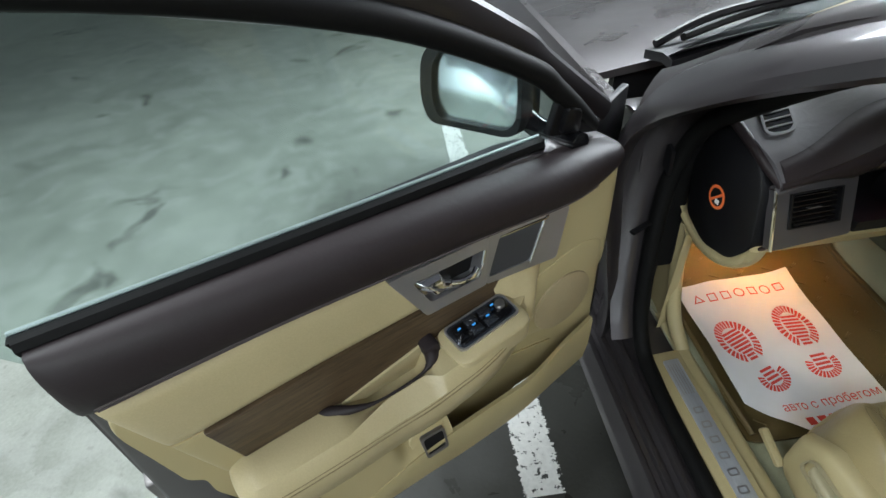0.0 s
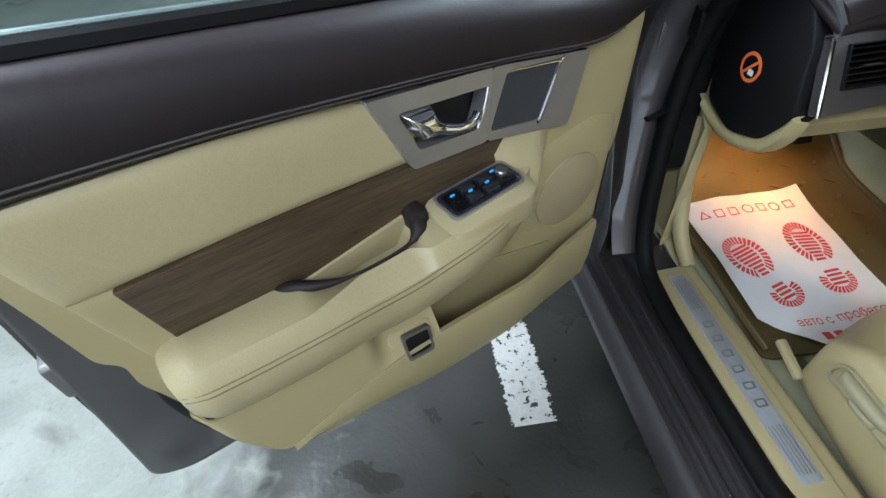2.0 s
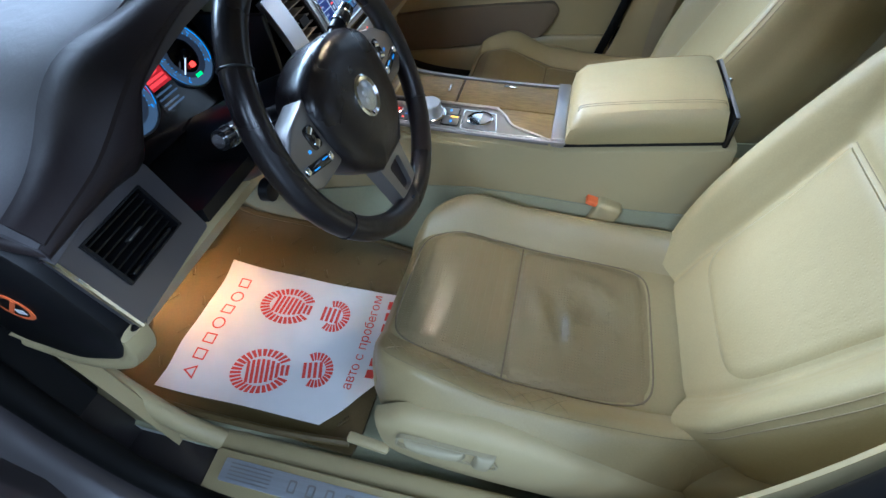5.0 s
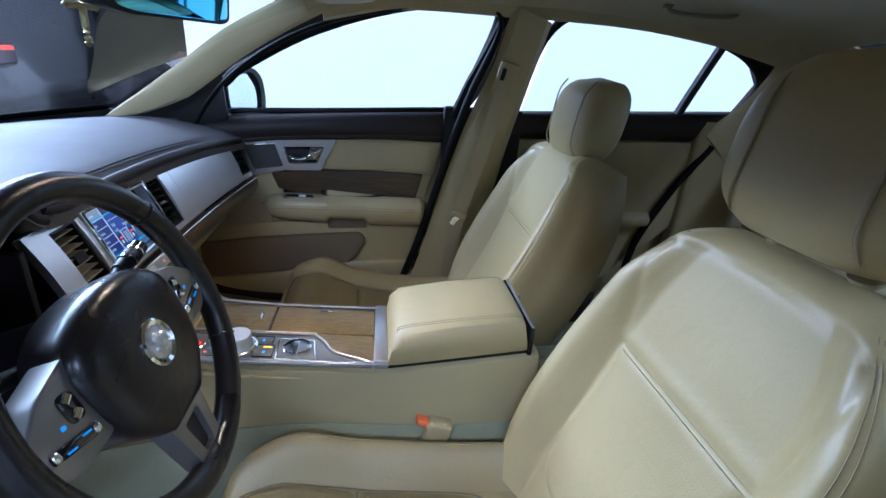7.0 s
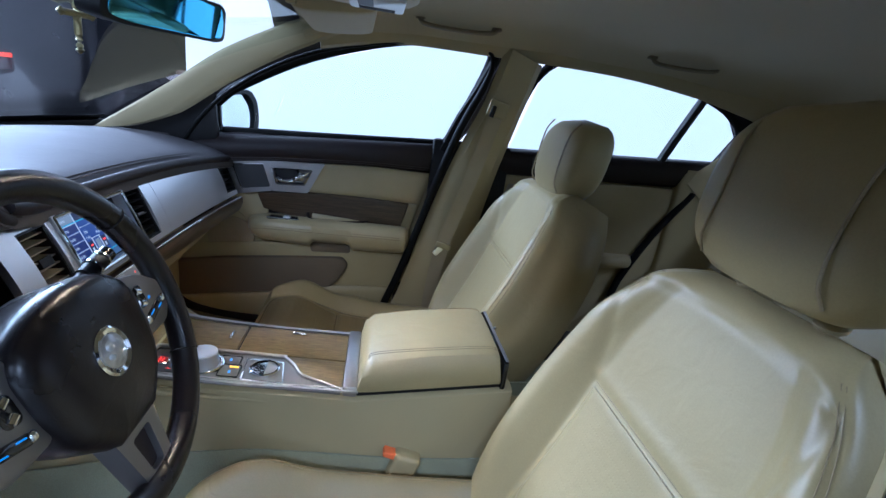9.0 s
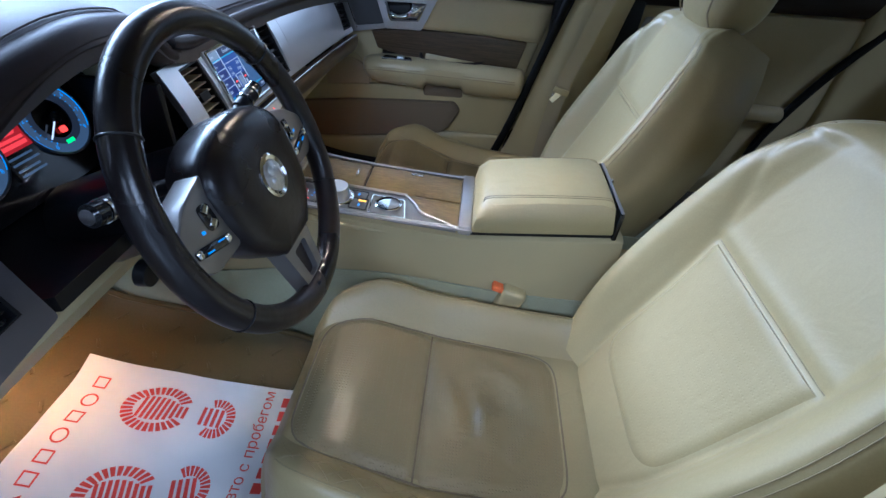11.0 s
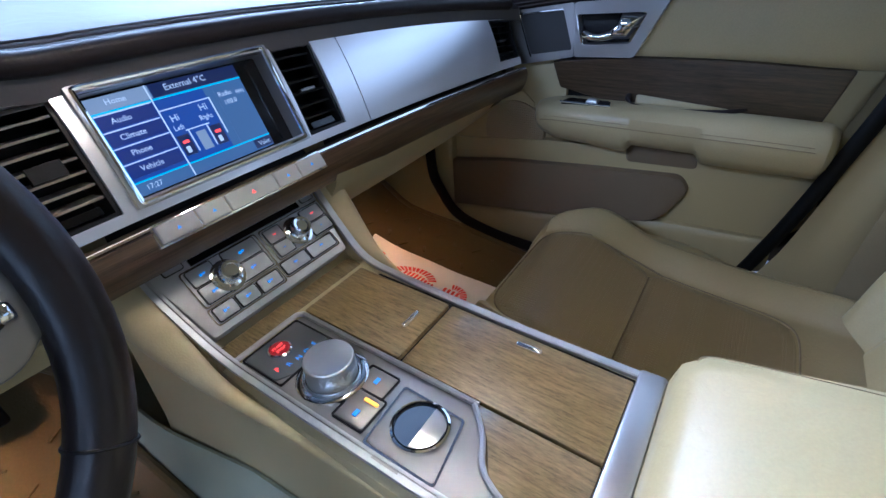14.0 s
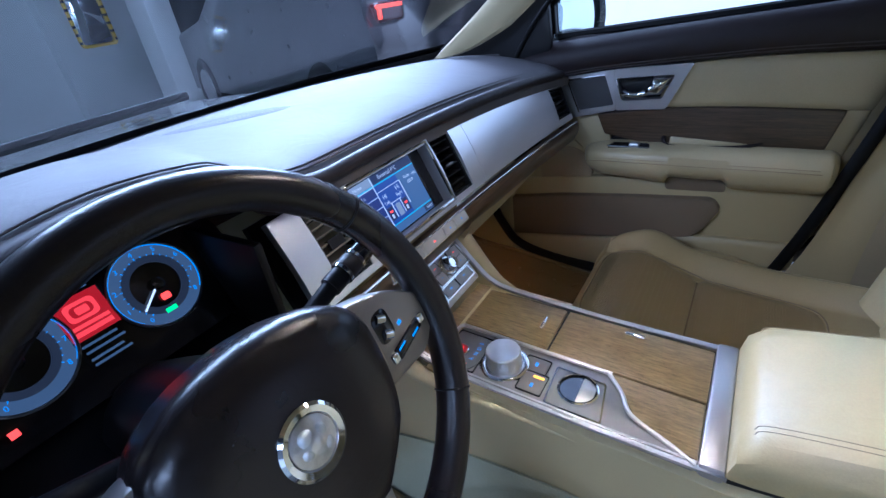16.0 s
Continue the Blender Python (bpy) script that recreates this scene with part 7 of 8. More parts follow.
for sx in (-1, 1):
    part("console_flare", tube([(sx * 0.1075, -0.04, 0.506), (sx * 0.1095, 0.12, 0.512), (sx * 0.1150, 0.26, 0.525), (sx * 0.124, 0.335, 0.543), (sx * 0.130, 0.380, 0.570), (sx * 0.136, 0.418, 0.608), (sx * 0.140, 0.445, 0.648), (sx * 0.140, 0.460, 0.690)], [(0, 0.003), (0.3, 0.006), (0.45, 0.010), (0.7, 0.019), (1, 0.021)], 14), M_PLASTIC, con, "beige flare up to the dashboard")
part("wood_lid", plate(K, [(-0.006, 0.213), (0.092, 0.213), (0.092, 0.348), (-0.006, 0.348)], -0.01, 0.004, 0.003, 0.0015), M_WOODC, con, "oak cup holder lid")
part("wood_lid", plate(K, [(-0.007, 0.003), (0.092, 0.003), (0.092, 0.2085), (-0.007, 0.2085)], -0.01, 0.004, 0.003, 0.0015), M_WOODC, con, "oak cup holder lid")
part("wood_panel", plate(K, [(-0.096, 0.003), (-0.010, 0.003), (-0.010, 0.119), (-0.038, 0.094), (-0.068, 0.076), (-0.088, 0.030)], -0.01, 0.0035, 0.003, 0.0015), M_WOODC, con, "oak panel")
part("wood_panel", plate(K, [(-0.098, 0.352), (0.098, 0.352), (0.098, 0.376), (-0.098, 0.376)], -0.02, 0.0045, 0.002, 0.0015), M_WOODC, con, "oak strip")
gp = [(-0.104, 0.350), (-0.012, 0.350), (-0.012, 0.122), (-0.040, 0.098), (-0.070, 0.080), (-0.090, 0.032), (-0.104, 0.004)]
part("selector_plate", plate(K, gp, -0.01, 0.0022, 0.004, 0.001), M_SELPLATE, con, "satin taupe-silver selector plate")
part("selector_rim", tube([K(-0.102, 0.004, 0.349), K(-0.060, 0.004, 0.349), K(-0.024, 0.004, 0.349), K(-0.0165, 0.004, 0.348), K(-0.0125, 0.004, 0.344), K(-0.0115, 0.004, 0.336), K(-0.0115, 0.004, 0.25), K(-0.0115, 0.004, 0.126), K(-0.014, 0.004, 0.119), K(-0.039, 0.004, 0.097), K(-0.068, 0.004, 0.079), K(-0.090, 0.004, 0.030), K(-0.104, 0.004, 0.004)], 0.0030, 8, steps=4), M_SILVER, con, "satin raised rim")
km = pose(-0.057, 0.255, cz(0.255))
rings = []
for h, q, k in ((0.003, 0.0252, 0), (0.006, 0.0252, 1), (0.0235, 0.0247, 1), (0.0255, 0.0247, 0), (0.0270, 0.0240, 0), (0.0274, 0.0234, 0)):
    rings.append([km @ Vector(((q - 0.0007 * k * (j % 2)) * math.cos(2 * math.pi * j / 112), (q - 0.0007 * k * (j % 2)) * math.sin(2 * math.pi * j / 112), h)) for j in range(112)])
knob = part("gear_selector", loft(rings), M_TURNED, con, "knurled aluminium rotary gear selector")
part("knob_top", lathe([(0.0234, 0.0266), (0.0232, 0.0276), (0.0120, 0.0277), (0.0002, 0.0277)], km, 48), M_TURNED, knob, "circular-brushed top")
part("selector_base", lathe([(0.0365, 0.0), (0.0360, 0.0035), (0.0345, 0.0048), (0.0285, 0.0052), (0.0265, 0.0045), (0.0262, 0.002)], km, 40), M_CHROME, knob)
cup = part("key_slot", lathe([(0.026, 0.0), (0.026, 0.0045), (0.0235, 0.0055), (0.0225, 0.0012), (0.001, 0.0010)], pose(-0.059, 0.148, cz(0.148) + 0.002), 32), M_GLOSSBLACK, con, "round black power socket")
# armrest box
rows = []
for y, dz, q in ((-0.024, 0.010, 0.97), (-0.030, 0.045, 0.985), (-0.05, 0.062, 1.0), (-0.15, 0.068, 1.0), (-0.26, 0.066, 1.0), (-0.285, 0.056, 1.0), (-0.290, 0.02, 1.0)):
    z0 = 0.532 + 0.033 * (-0.024 - y) / 0.27
    rows.append([(x * q, y, z0 + dz * h) for x, h in ((-0.104, 0.0), (-0.108, 0.30), (-0.106, 0.68), (-0.094, 0.93), (-0.07, 1.0), (0.0, 1.02), (0.075, 1.0), (0.099, 0.93), (0.110, 0.68), (0.112, 0.30), (0.108, 0.0))])
arm = part("armrest", loft(rows), M_SEAT, con, "cream leather centre armrest")
for dx in (-0.088, -0.081, 0.088):
    part("stitching", tube([(dx, y, (0.540 if dx < 0 else 0.5365) + 0.03 * (-0.024 - y) / 0.27 + dz) for y, dz in ((-0.040, 0.054), (-0.055, 0.0632), (-0.15, 0.0665), (-0.26, 0.0645), (-0.280, 0.056))], 0.0006, 5, steps=5), M_CREASE, arm)
part("lid_gap", plate(K, [(-0.0105, 0.002), (0.100, 0.002), (0.100, 0.360), (-0.0105, 0.360)], -0.012, -0.002), M_BLACK, con)
part("armrest_base", loft([[(-0.102, y, z - 0.05), (-0.102, y, z), (0.102, y, z), (0.102, y, z - 0.05)] for y, z in ((-0.295, 0.563), (-0.02, 0.530))]), M_BLACK, con)
part("console_rear", quad_slab(-0.105, 0.105, -0.56, -0.315, 0.17, 0.40, 0.02), M_PLASTIC, con, "beige console rear")
rp = part("rear_plate", box((0.002, -0.2965, 0.558), (0.218, 0.011, 0.108), 0.004, 2), M_GLOSSBLACK, con, "dark rear edge plate")
part("plate_edge", box((0.002, -0.2985, 0.6128), (0.208, 0.006, 0.0025), 0.0008), M_BEZEL, rp)
part("front_plate", quad_slab(-0.105, 0.106, -0.024, 0.002, 0.52, 0.545, 0.004), M_SILVER, con, "satin silver cross plate")
# heater panel
HM = frame_of((0, 0.407, 0.607), (1, 0, 0), (0, 0.707, 0.707))
H = lambda a, w, b: HM @ Vector((a, b, w))
hv = part("heater_panel", plate(H, [(-0.098, -0.046), (0.098, -0.046), (0.114, 0.056), (-0.114, 0.056)], -0.03, 0.0, 0.004, 0.002), M_PANEL, con, "silver heater and audio panel")
part("disc_slot", plate(H, [(-0.070, 0.0312), (0.080, 0.0312), (0.080, 0.0385), (-0.070, 0.0385)], -0.01, 0.0030), M_GLOSSBLACK, hv)


def key_cap(a0, a1, b0, b1, glyph=None, mat=None, skew=0.0):
    """A key of the panel with a bright rim and a small lit symbol."""
    q = [(a0, b0), (a1, b0), (a1 + skew, b1), (a0 + skew, b1)]
    part("key_rim", frame_ring(H, q, [(a0 + 0.0006, b0 + 0.0006), (a1 - 0.0006, b0 + 0.0006), (a1 + skew - 0.0006, b1 - 0.0006), (a0 + skew + 0.0006, b1 - 0.0006)], -0.002, 0.0024, 0.0025), M_GLOSSBLACK, hv)
    k = part("key_cap", plate(H, [(a0 + 0.0007, b0 + 0.0007), (a1 - 0.0007, b0 + 0.0007), (a1 + skew - 0.0007, b1 - 0.0007), (a0 + skew + 0.0007, b1 - 0.0007)], -0.002, 0.0026, 0.002, 0.0008), M_KEY, hv, smooth=False)
    if glyph:
        ca, cb = (a0 + a1 + skew) / 2, (b0 + b1) / 2
        for da, db, ha, hb in [(p, q, g * 0.85, h * 0.8) for p, q, g, h in glyph]:
            part("symbol", plate(H, [(ca + da - ha, cb + db - hb), (ca + da + ha, cb + db - hb), (ca + da + ha, cb + db + hb), (ca + da - ha, cb + db + hb)], 0.002, 0.0036), mat or M_BLUE, k, smooth=False)


DASHES = [(-0.002, 0, 0.0016, 0.0016), (0.002, 0.0006, 0.0016, 0.001)]
UPV, DNV = [(-0.001, 0, 0.0012, 0.0006), (0.001, 0, 0.0012, 0.0006)], [(0, 0.0003, 0.0018, 0.0006)]
for a0, a1 in ((-0.082, -0.052), (-0.040, 0.004)):
    for b0, b1 in ((-0.014, 0.0065), (0.0075, 0.028)):
        key_cap(a0, a1, b0, b1, DASHES)
for a0, a1 in ((0.016, 0.040), (0.072, 0.104)):
    key_cap(a0, a1, -0.012, 0.006, DNV)
    key_cap(a0, a1, 0.007, 0.026, UPV, M_REDGLOW)
for a0, a1 in ((-0.084, -0.058), (-0.056, -0.030), (-0.028, 0.001)):
    key_cap(a0, a1, -0.036, -0.019, DASHES)
for a0, a1 in ((0.008, 0.046), (0.048, 0.090)):
    key_cap(a0, a1, -0.034, -0.017, [(0, 0.001, 0.003, 0.0012)])
key_cap(-0.098, -0.076, 0.033, 0.047, [(0, 0, 0.003, 0.0012)])
key_cap(0.086, 0.106, 0.033, 0.047, [(0, 0, 0.003, 0.0012)])
for a, b in ((-0.046, 0.003), (0.056, 0.006)):
    kn = part("knob", lathe([(0.0155, 0.0), (0.0150, 0.004), (0.0120, 0.005), (0.0118, 0.018), (0.0105, 0.020), (0.0075, 0.0195), (0.0070, 0.018), (0.001, 0.018)], HM @ pose(a, b, 0), 28), M_CHROME, hv, "chrome rotary knob")
    part("knob_collar", lathe([(0.019, 0.0), (0.0185, 0.003), (0.0155, 0.0035)], HM @ pose(a, b, 0), 28), M_CHROME, kn)
for a0, a1, b0, b1 in ((-0.087, 0.008, -0.0165, 0.0295), (0.012, 0.108, -0.0145, 0.0285), (-0.088, 0.004, -0.0385, -0.0175), (0.005, 0.093, -0.0365, -0.0155)):
    part("cluster_frame", frame_ring(H, [(a0, b0), (a1, b0), (a1, b1), (a0, b1)], [(a0 + 0.0012, b0 + 0.0012), (a1 - 0.0012, b0 + 0.0012), (a1 - 0.0012, b1 - 0.0012), (a0 + 0.0012, b1 - 0.0012)], -0.001, 0.0022, 0.004), M_CHROME, hv, "bright outline round the keys")
# row of long keys under the oak strip
BM = frame_of((-0.002, 0.392, 0.690), (1, 0, 0), (0, 0.5, 0.866))
B = lambda a, w, b: BM @ Vector((a, b, w))
row_b = part("key_bar", plate(B, [(-0.104, -0.0085), (0.104, -0.0085), (0.104, 0.0135), (-0.104, 0.0135)], -0.03, 0.006, 0.003, 0.003), M_CHROME, con, "bright frame round the keys")
for a0, a1, mt in ((-0.1010, -0.0615, M_BLUE), (-0.0605, -0.0295, M_BLUE), (-0.0285, 0.0305, M_REDGLOW), (0.0315, 0.0625, M_BLUE), (0.0635, 0.1010, M_BLUE)):
    kc = part("key_cap", plate(B, [(a0, -0.0065), (a1, -0.0065), (a1, 0.0115), (a0, 0.0115)], 0.0, 0.0085, 0.0015, 0.0022), M_KEY, row_b, smooth=False)
    am = (a0 + a1) / 2
    part("symbol", plate(B, [(am - 0.0022, 0.0008), (am + 0.0022, 0.0008), (am, 0.0044)], 0.008, 0.0090), mt, kc, smooth=False)

# ---- seat belt, rear-view mirror, roof console ----
mir = thing("rear_view_mirror", (0, 0.30, 1.2), "black rear-view mirror reflecting pale blue", "mirror")
RM = frame_of((-0.012, 0.300, 1.133), (0.22, -0.066, 0.0), (0, -0.095, 1))
kk = 1 if (RM.to_3x3() @ Vector((0, 0, 1))).y < 0 else -1
RMF = lambda a, w, b: RM @ Vector((a, b, kk * w))
mo = [(-0.138, -0.028), (-0.128, 0.030), (0.108, 0.030), (0.122, 0.022), (0.122, -0.026), (0.10, -0.032), (-0.10, -0.034)]
part("mirror_frame", plate(RMF, mo, -0.03, 0.006, 0.012, 0.003), M_BLACK, mir, "black mirror housing")
part("mirror_glass", plate(RMF, [(a * 0.92, b * 0.86) for a, b in mo], 0.004, 0.0075, 0.012, 0.0005), M_DIMMIRROR, mir, "blue-tinted mirror glass")
part("mount", tube([(0.0, 0.32, 1.14), (0.0, 0.345, 1.17), (0.0, 0.37, 1.20)], [(0, 0.012), (1, 0.03)], 10), M_BLACK, mir)
part("mount_cover", box((-0.02, 0.33, 1.185), (0.14, 0.10, 0.03), 0.012, 3, pose(0, 0, 0, -25)), M_BLACK, mir, "black sensor cover")

# ---- console details ----
for a, b, q in ((0.0455, 0.2345, 90), (0.076, 0.106, 0)):
    part("lid_latch", box(K(a, 0.006, b), (0.0065, 0.029, 0.007), 0.0030, 3, pose(0, 0, 0, 0, 0, q)), M_CHROME, con, "chrome lid catch")
sb = part("start_button", lathe([(0.0125, 0.0), (0.0125, 0.0045), (0.0108, 0.0055), (0.0104, 0.0042), (0.001, 0.0042)], pose(-0.064, 0.322, cz(0.322) + 0.002), 28), M_CHROME, con, "red lit start button")
part("lens", lathe([(0.0102, 0.003), (0.0102, 0.0052), (0.001, 0.0054)], pose(-0.064, 0.322, cz(0.322) + 0.002), 24), glowing("dim_red_lens", (0.9, 0.02, 0.02), 0.22), sb)
for tx, db in (("START", 0.0028), ("STOP", -0.0028)):
    words(tx, 0.0048, pose(-0.064, 0.322 + db, cz(0.322) + 0.0078), M_REDGLOW, sb, "lettering", 0.0001)
part("selector_glass", plate(K, [(-0.093, 0.342), (-0.024, 0.342), (-0.024, 0.296), (-0.036, 0.288), (-0.078, 0.288), (-0.093, 0.296)], 0.001, 0.0038, 0.004, 0.0005), M_DARKBTN, con, "grey selector display")
for tx, x, y, mt in (("P", -0.083, 0.304, M_REDGLOW), ("R", -0.0715, 0.300, M_BLUE), ("N", -0.060, 0.2985, M_BLUE), ("D", -0.049, 0.2985, M_BLUE), ("S", -0.038, 0.300, M_BLUE)):
    words(tx, 0.0085, pose(x, y, cz(y) + 0.0042), mt, con, "selector_letter", 0.0001)
for x0, x1, y0, y1 in ((-0.054, -0.028, 0.196, 0.228), (-0.090, -0.056, 0.190, 0.222)):
    part("selector_key", plate(K, [(x0, y0), (x1, y0), (x1, y1), (x0, y1)], 0.001, 0.0040, 0.003, 0.001), M_SPOKE, con, "satin grey key")
part("amber_mark", plate(K, [(-0.064, 0.193), (-0.061, 0.193), (-0.061, 0.208), (-0.064, 0.208)], 0.004, 0.0052), M_AMBER, con, smooth=False)
part("blue_mark", plate(K, [(-0.082, 0.203), (-0.075, 0.203), (-0.075, 0.207), (-0.082, 0.207)], 0.004, 0.0052), M_BLUE, con, smooth=False)
part("blue_mark", plate(K, [(-0.044, 0.210), (-0.037, 0.210), (-0.037, 0.214), (-0.044, 0.214)], 0.004, 0.0052), M_BLUE, con, smooth=False)
for x0, x1, y0, y1 in ((-0.056, -0.026, 0.194, 0.230), (-0.092, -0.054, 0.188, 0.224), (-0.095, -0.022, 0.286, 0.344)):
    part("dark_outline", frame_ring(K, [(x0, y0), (x1, y0), (x1, y1), (x0, y1)], [(x0 + 0.0012, y0 + 0.0012), (x1 - 0.0012, y0 + 0.0012), (x1 - 0.0012, y1 - 0.0012), (x0 + 0.0012, y1 - 0.0012)], 0.001, 0.0042, 0.003), M_BLACK, con)
part("socket_plate", frame_ring(K, [(-0.098, 0.108), (-0.032, 0.118), (-0.030, 0.186), (-0.098, 0.182)], [(-0.096, 0.110), (-0.034, 0.120), (-0.032, 0.184), (-0.096, 0.180)], 0.001, 0.0038, 0.004), M_CHROME, con)
part("socket_lid", plate(K, [(-0.059 + 0.0225 * math.cos(t), 0.146 + 0.0215 * math.sin(t)) for t in np.linspace(math.pi, 2 * math.pi, 14)], 0.002, 0.0062, 0.0, 0.001), M_SILVER, cup, "silver socket lid")
part("socket_ring", lathe([(0.0265, 0.0), (0.0268, 0.0055), (0.0248, 0.0062), (0.0240, 0.004)], pose(-0.059, 0.148, cz(0.148) + 0.001), 32), M_CHROME, cup)
part("rear_latch", tube([(0.060, -0.312, 0.585), (0.066, -0.318, 0.592), (0.074, -0.318, 0.590)], 0.004, 8), M_CHROME, con)

# ---- instruments ----
cl = thing("instrument_cluster", (-0.379, 0.56, 0.70), "dark instrument cluster with lit blue dials and red display", "instruments")
CM = frame_of((-0.379, 0.552, 0.777), (1, 0, 0), (0, 0.42, 0.91))
CF = lambda a, w, b: CM @ Vector((a, b, w))
part("dial_board", plate(CF, [(-0.165, -0.075), (0.165, -0.075), (0.165, 0.04), (0.10, 0.085), (-0.10, 0.085), (-0.165, 0.04)], -0.03, 0.0, 0.02), M_GLOSSBLACK, cl, "black dial face")
M_DIAL = glowing("dial_ring_light", (0.10, 0.16, 0.24), 0.5)
M_REDFIELD = glowing("display_dark_red", (0.42, 0.006, 0.010), 0.9)
M_REDLINE = glowing("display_bright_red", (1.0, 0.05, 0.05), 1.0)
M_DIALIN = glowing("dial_inner_light", (0.035, 0.045, 0.065), 0.5)


def disc_ring(a, r1, r0, w0, w1, n=48):
    ang = np.linspace(0, 2 * math.pi, n, endpoint=False)
    return frame_ring(CF, [(a + r1 * math.cos(t), r1 * math.sin(t)) for t in ang], [(a + r0 * math.cos(t), r0 * math.sin(t)) for t in ang], w0, w1)


for a in (-0.068, 0.068):
    dl = part("dial", disc_ring(a, 0.046, 0.034, 0.0, 0.003), M_DIAL, cl, "softly lit dial ring")
    part("dial_band", disc_ring(a, 0.034, 0.026, 0.0, 0.0035), M_DIALIN, dl)
    part("dial_bezel", tube([CF(a + 0.0475 * math.cos(t), 0.004, 0.0475 * math.sin(t)) for t in np.linspace(0, 2 * math.pi, 48, endpoint=False)], 0.0016, 6, closed=True, up=(0, 1, 0)), M_DARKBTN, dl)
    part("rim_light", frame_ring(CF, [(a + 0.0462 * math.cos(t), 0.0462 * math.sin(t)) for t in np.linspace(-0.6, 3.9, 40)] + [(a + 0.0452 * math.cos(t), 0.0452 * math.sin(t)) for t in np.linspace(3.9, -0.6, 40)],
                                 [(a + 0.0459 * math.cos(t), 0.0459 * math.sin(t)) for t in np.linspace(-0.6, 3.9, 40)] + [(a + 0.0455 * math.cos(t), 0.0455 * math.sin(t)) for t in np.linspace(3.9, -0.6, 40)], 0.003, 0.0042), M_BLUE, dl)
    for i in range(9):
        t = radians(232 - 270 * i / 8)
        c, q = math.cos(t), math.sin(t)
        words(str(i), 0.0078, CM @ pose(a + 0.0405 * c, 0.0405 * q, 0.0034), M_BLUE, dl, "dial_number", 0.0002)
        for k in range(3):
            u = t - radians(k * 11.25)
            if i < 8 or k == 0:
                part("tick", plate(CF, [(a + r * math.cos(u + d), r * math.sin(u + d)) for r, d in ((0.0335, -0.012), (0.0360 - 0.001 * (k > 0), -0.012), (0.0360 - 0.001 * (k > 0), 0.012), (0.0335, 0.012))], 0.002, 0.0042), M_BLUE, dl, smooth=False)
    t = radians(218)
    part("needle", tube([CF(a + 0.006 * math.cos(t), 0.007, 0.006 * math.sin(t)), CF(a + 0.033 * math.cos(t), 0.007, 0.033 * math.sin(t))], 0.0011, 6), M_WHITEGLOW, dl)
    part("needle_hub", lathe([(0.0075, 0.004), (0.0070, 0.009), (0.0055, 0.0105), (0.0005, 0.0108)], CM @ pose(a, 0, 0), 20), M_GLOSSBLACK, dl)
disp = part("info_display", plate(CF, [(-0.026, -0.046), (0.021, -0.046), (0.021, 0.040), (-0.026, 0.040)], 0.0, 0.003, 0.003), M_GLOSSBLACK, cl, "display lit red above and pale below")
part("red_field", plate(CF, [(-0.025, -0.014), (0.020, -0.014), (0.020, 0.030), (-0.025, 0.030)], 0.002, 0.0036), M_REDFIELD, disp, smooth=False)
part("car_outline", frame_ring(CF, [(-0.017, 0.004), (0.012, 0.004), (0.012, 0.024), (-0.017, 0.024)], [(-0.013, 0.008), (0.008, 0.008), (0.008, 0.020), (-0.013, 0.020)], 0.003, 0.0042, 0.006), M_REDLINE, disp, "lit outline of a car", smooth=False)
part("car_cabin", plate(CF, [(-0.008, 0.010), (0.004, 0.010), (0.004, 0.018), (-0.008, 0.018)], 0.003, 0.0042, 0.002), M_REDLINE, disp, smooth=False)
for b0, b1 in ((-0.010, -0.005), (-0.003, 0.001)):
    part("message_bar", plate(CF, [(-0.022, b0), (0.016, b0), (0.016, b1), (-0.022, b1)], 0.003, 0.0042), M_REDLINE, disp, smooth=False)
for b, k in ((-0.020, 0.012), (-0.027, 0.016), (-0.035, 0.010), (-0.041, 0.015), (0.0345, 0.014)):
    part("text_bar", plate(CF, [(-0.022, b - 0.0012), (k, b - 0.0012), (k, b + 0.0012), (-0.022, b + 0.0012)], 0.002, 0.0038), M_DIAL, disp, smooth=False)
part("warning_light", plate(CF, [(0.064, -0.020), (0.074, -0.020), (0.074, -0.012), (0.064, -0.012)], 0.003, 0.0046, 0.003), M_REDGLOW, cl, smooth=False)
part("warning_light", plate(CF, [(0.060, -0.034), (0.072, -0.034), (0.072, -0.029), (0.060, -0.029)], 0.003, 0.0046), M_GREENGLOW, cl, smooth=False)
part("warning_light", plate(CF, [(-0.104, -0.058), (-0.096, -0.058), (-0.096, -0.051), (-0.104, -0.051)], 0.003, 0.0046), M_REDGLOW, cl, smooth=False)

# ---- dashboard details ----
on_pad = lambda a, w, b: (a, b, pad_z(a, b) + w)
DV = lambda a, w, b: on_pad(-0.652 + 0.34 * (b - 0.54) + a, w, b)
grille = [(-0.021, 0.500), (0.022, 0.496), (0.024, 0.578), (-0.019, 0.584)]
dv = part("defrost_vent", frame_ring(DV, [(a * 1.22, 0.54 + (b - 0.54) * 1.14) for a, b in grille], grille, -0.004, 0.0035, 0.024, 6, 0.019), M_DASH, dash, "side window vent")
part("vent_well", plate(DV, grille, -0.004, 0.0016, 0.019, 0.0, 6), M_GLOSSBLACK, dv)
for i in range(4):
    b = 0.513 + 0.0175 * i
    part("slat", plate(DV, [(-0.021, b - 0.0015), (0.023, b - 0.0035), (0.023, b - 0.0005), (-0.021, b + 0.0015)], -0.002, 0.0030), M_DASH, dv)
gr = []
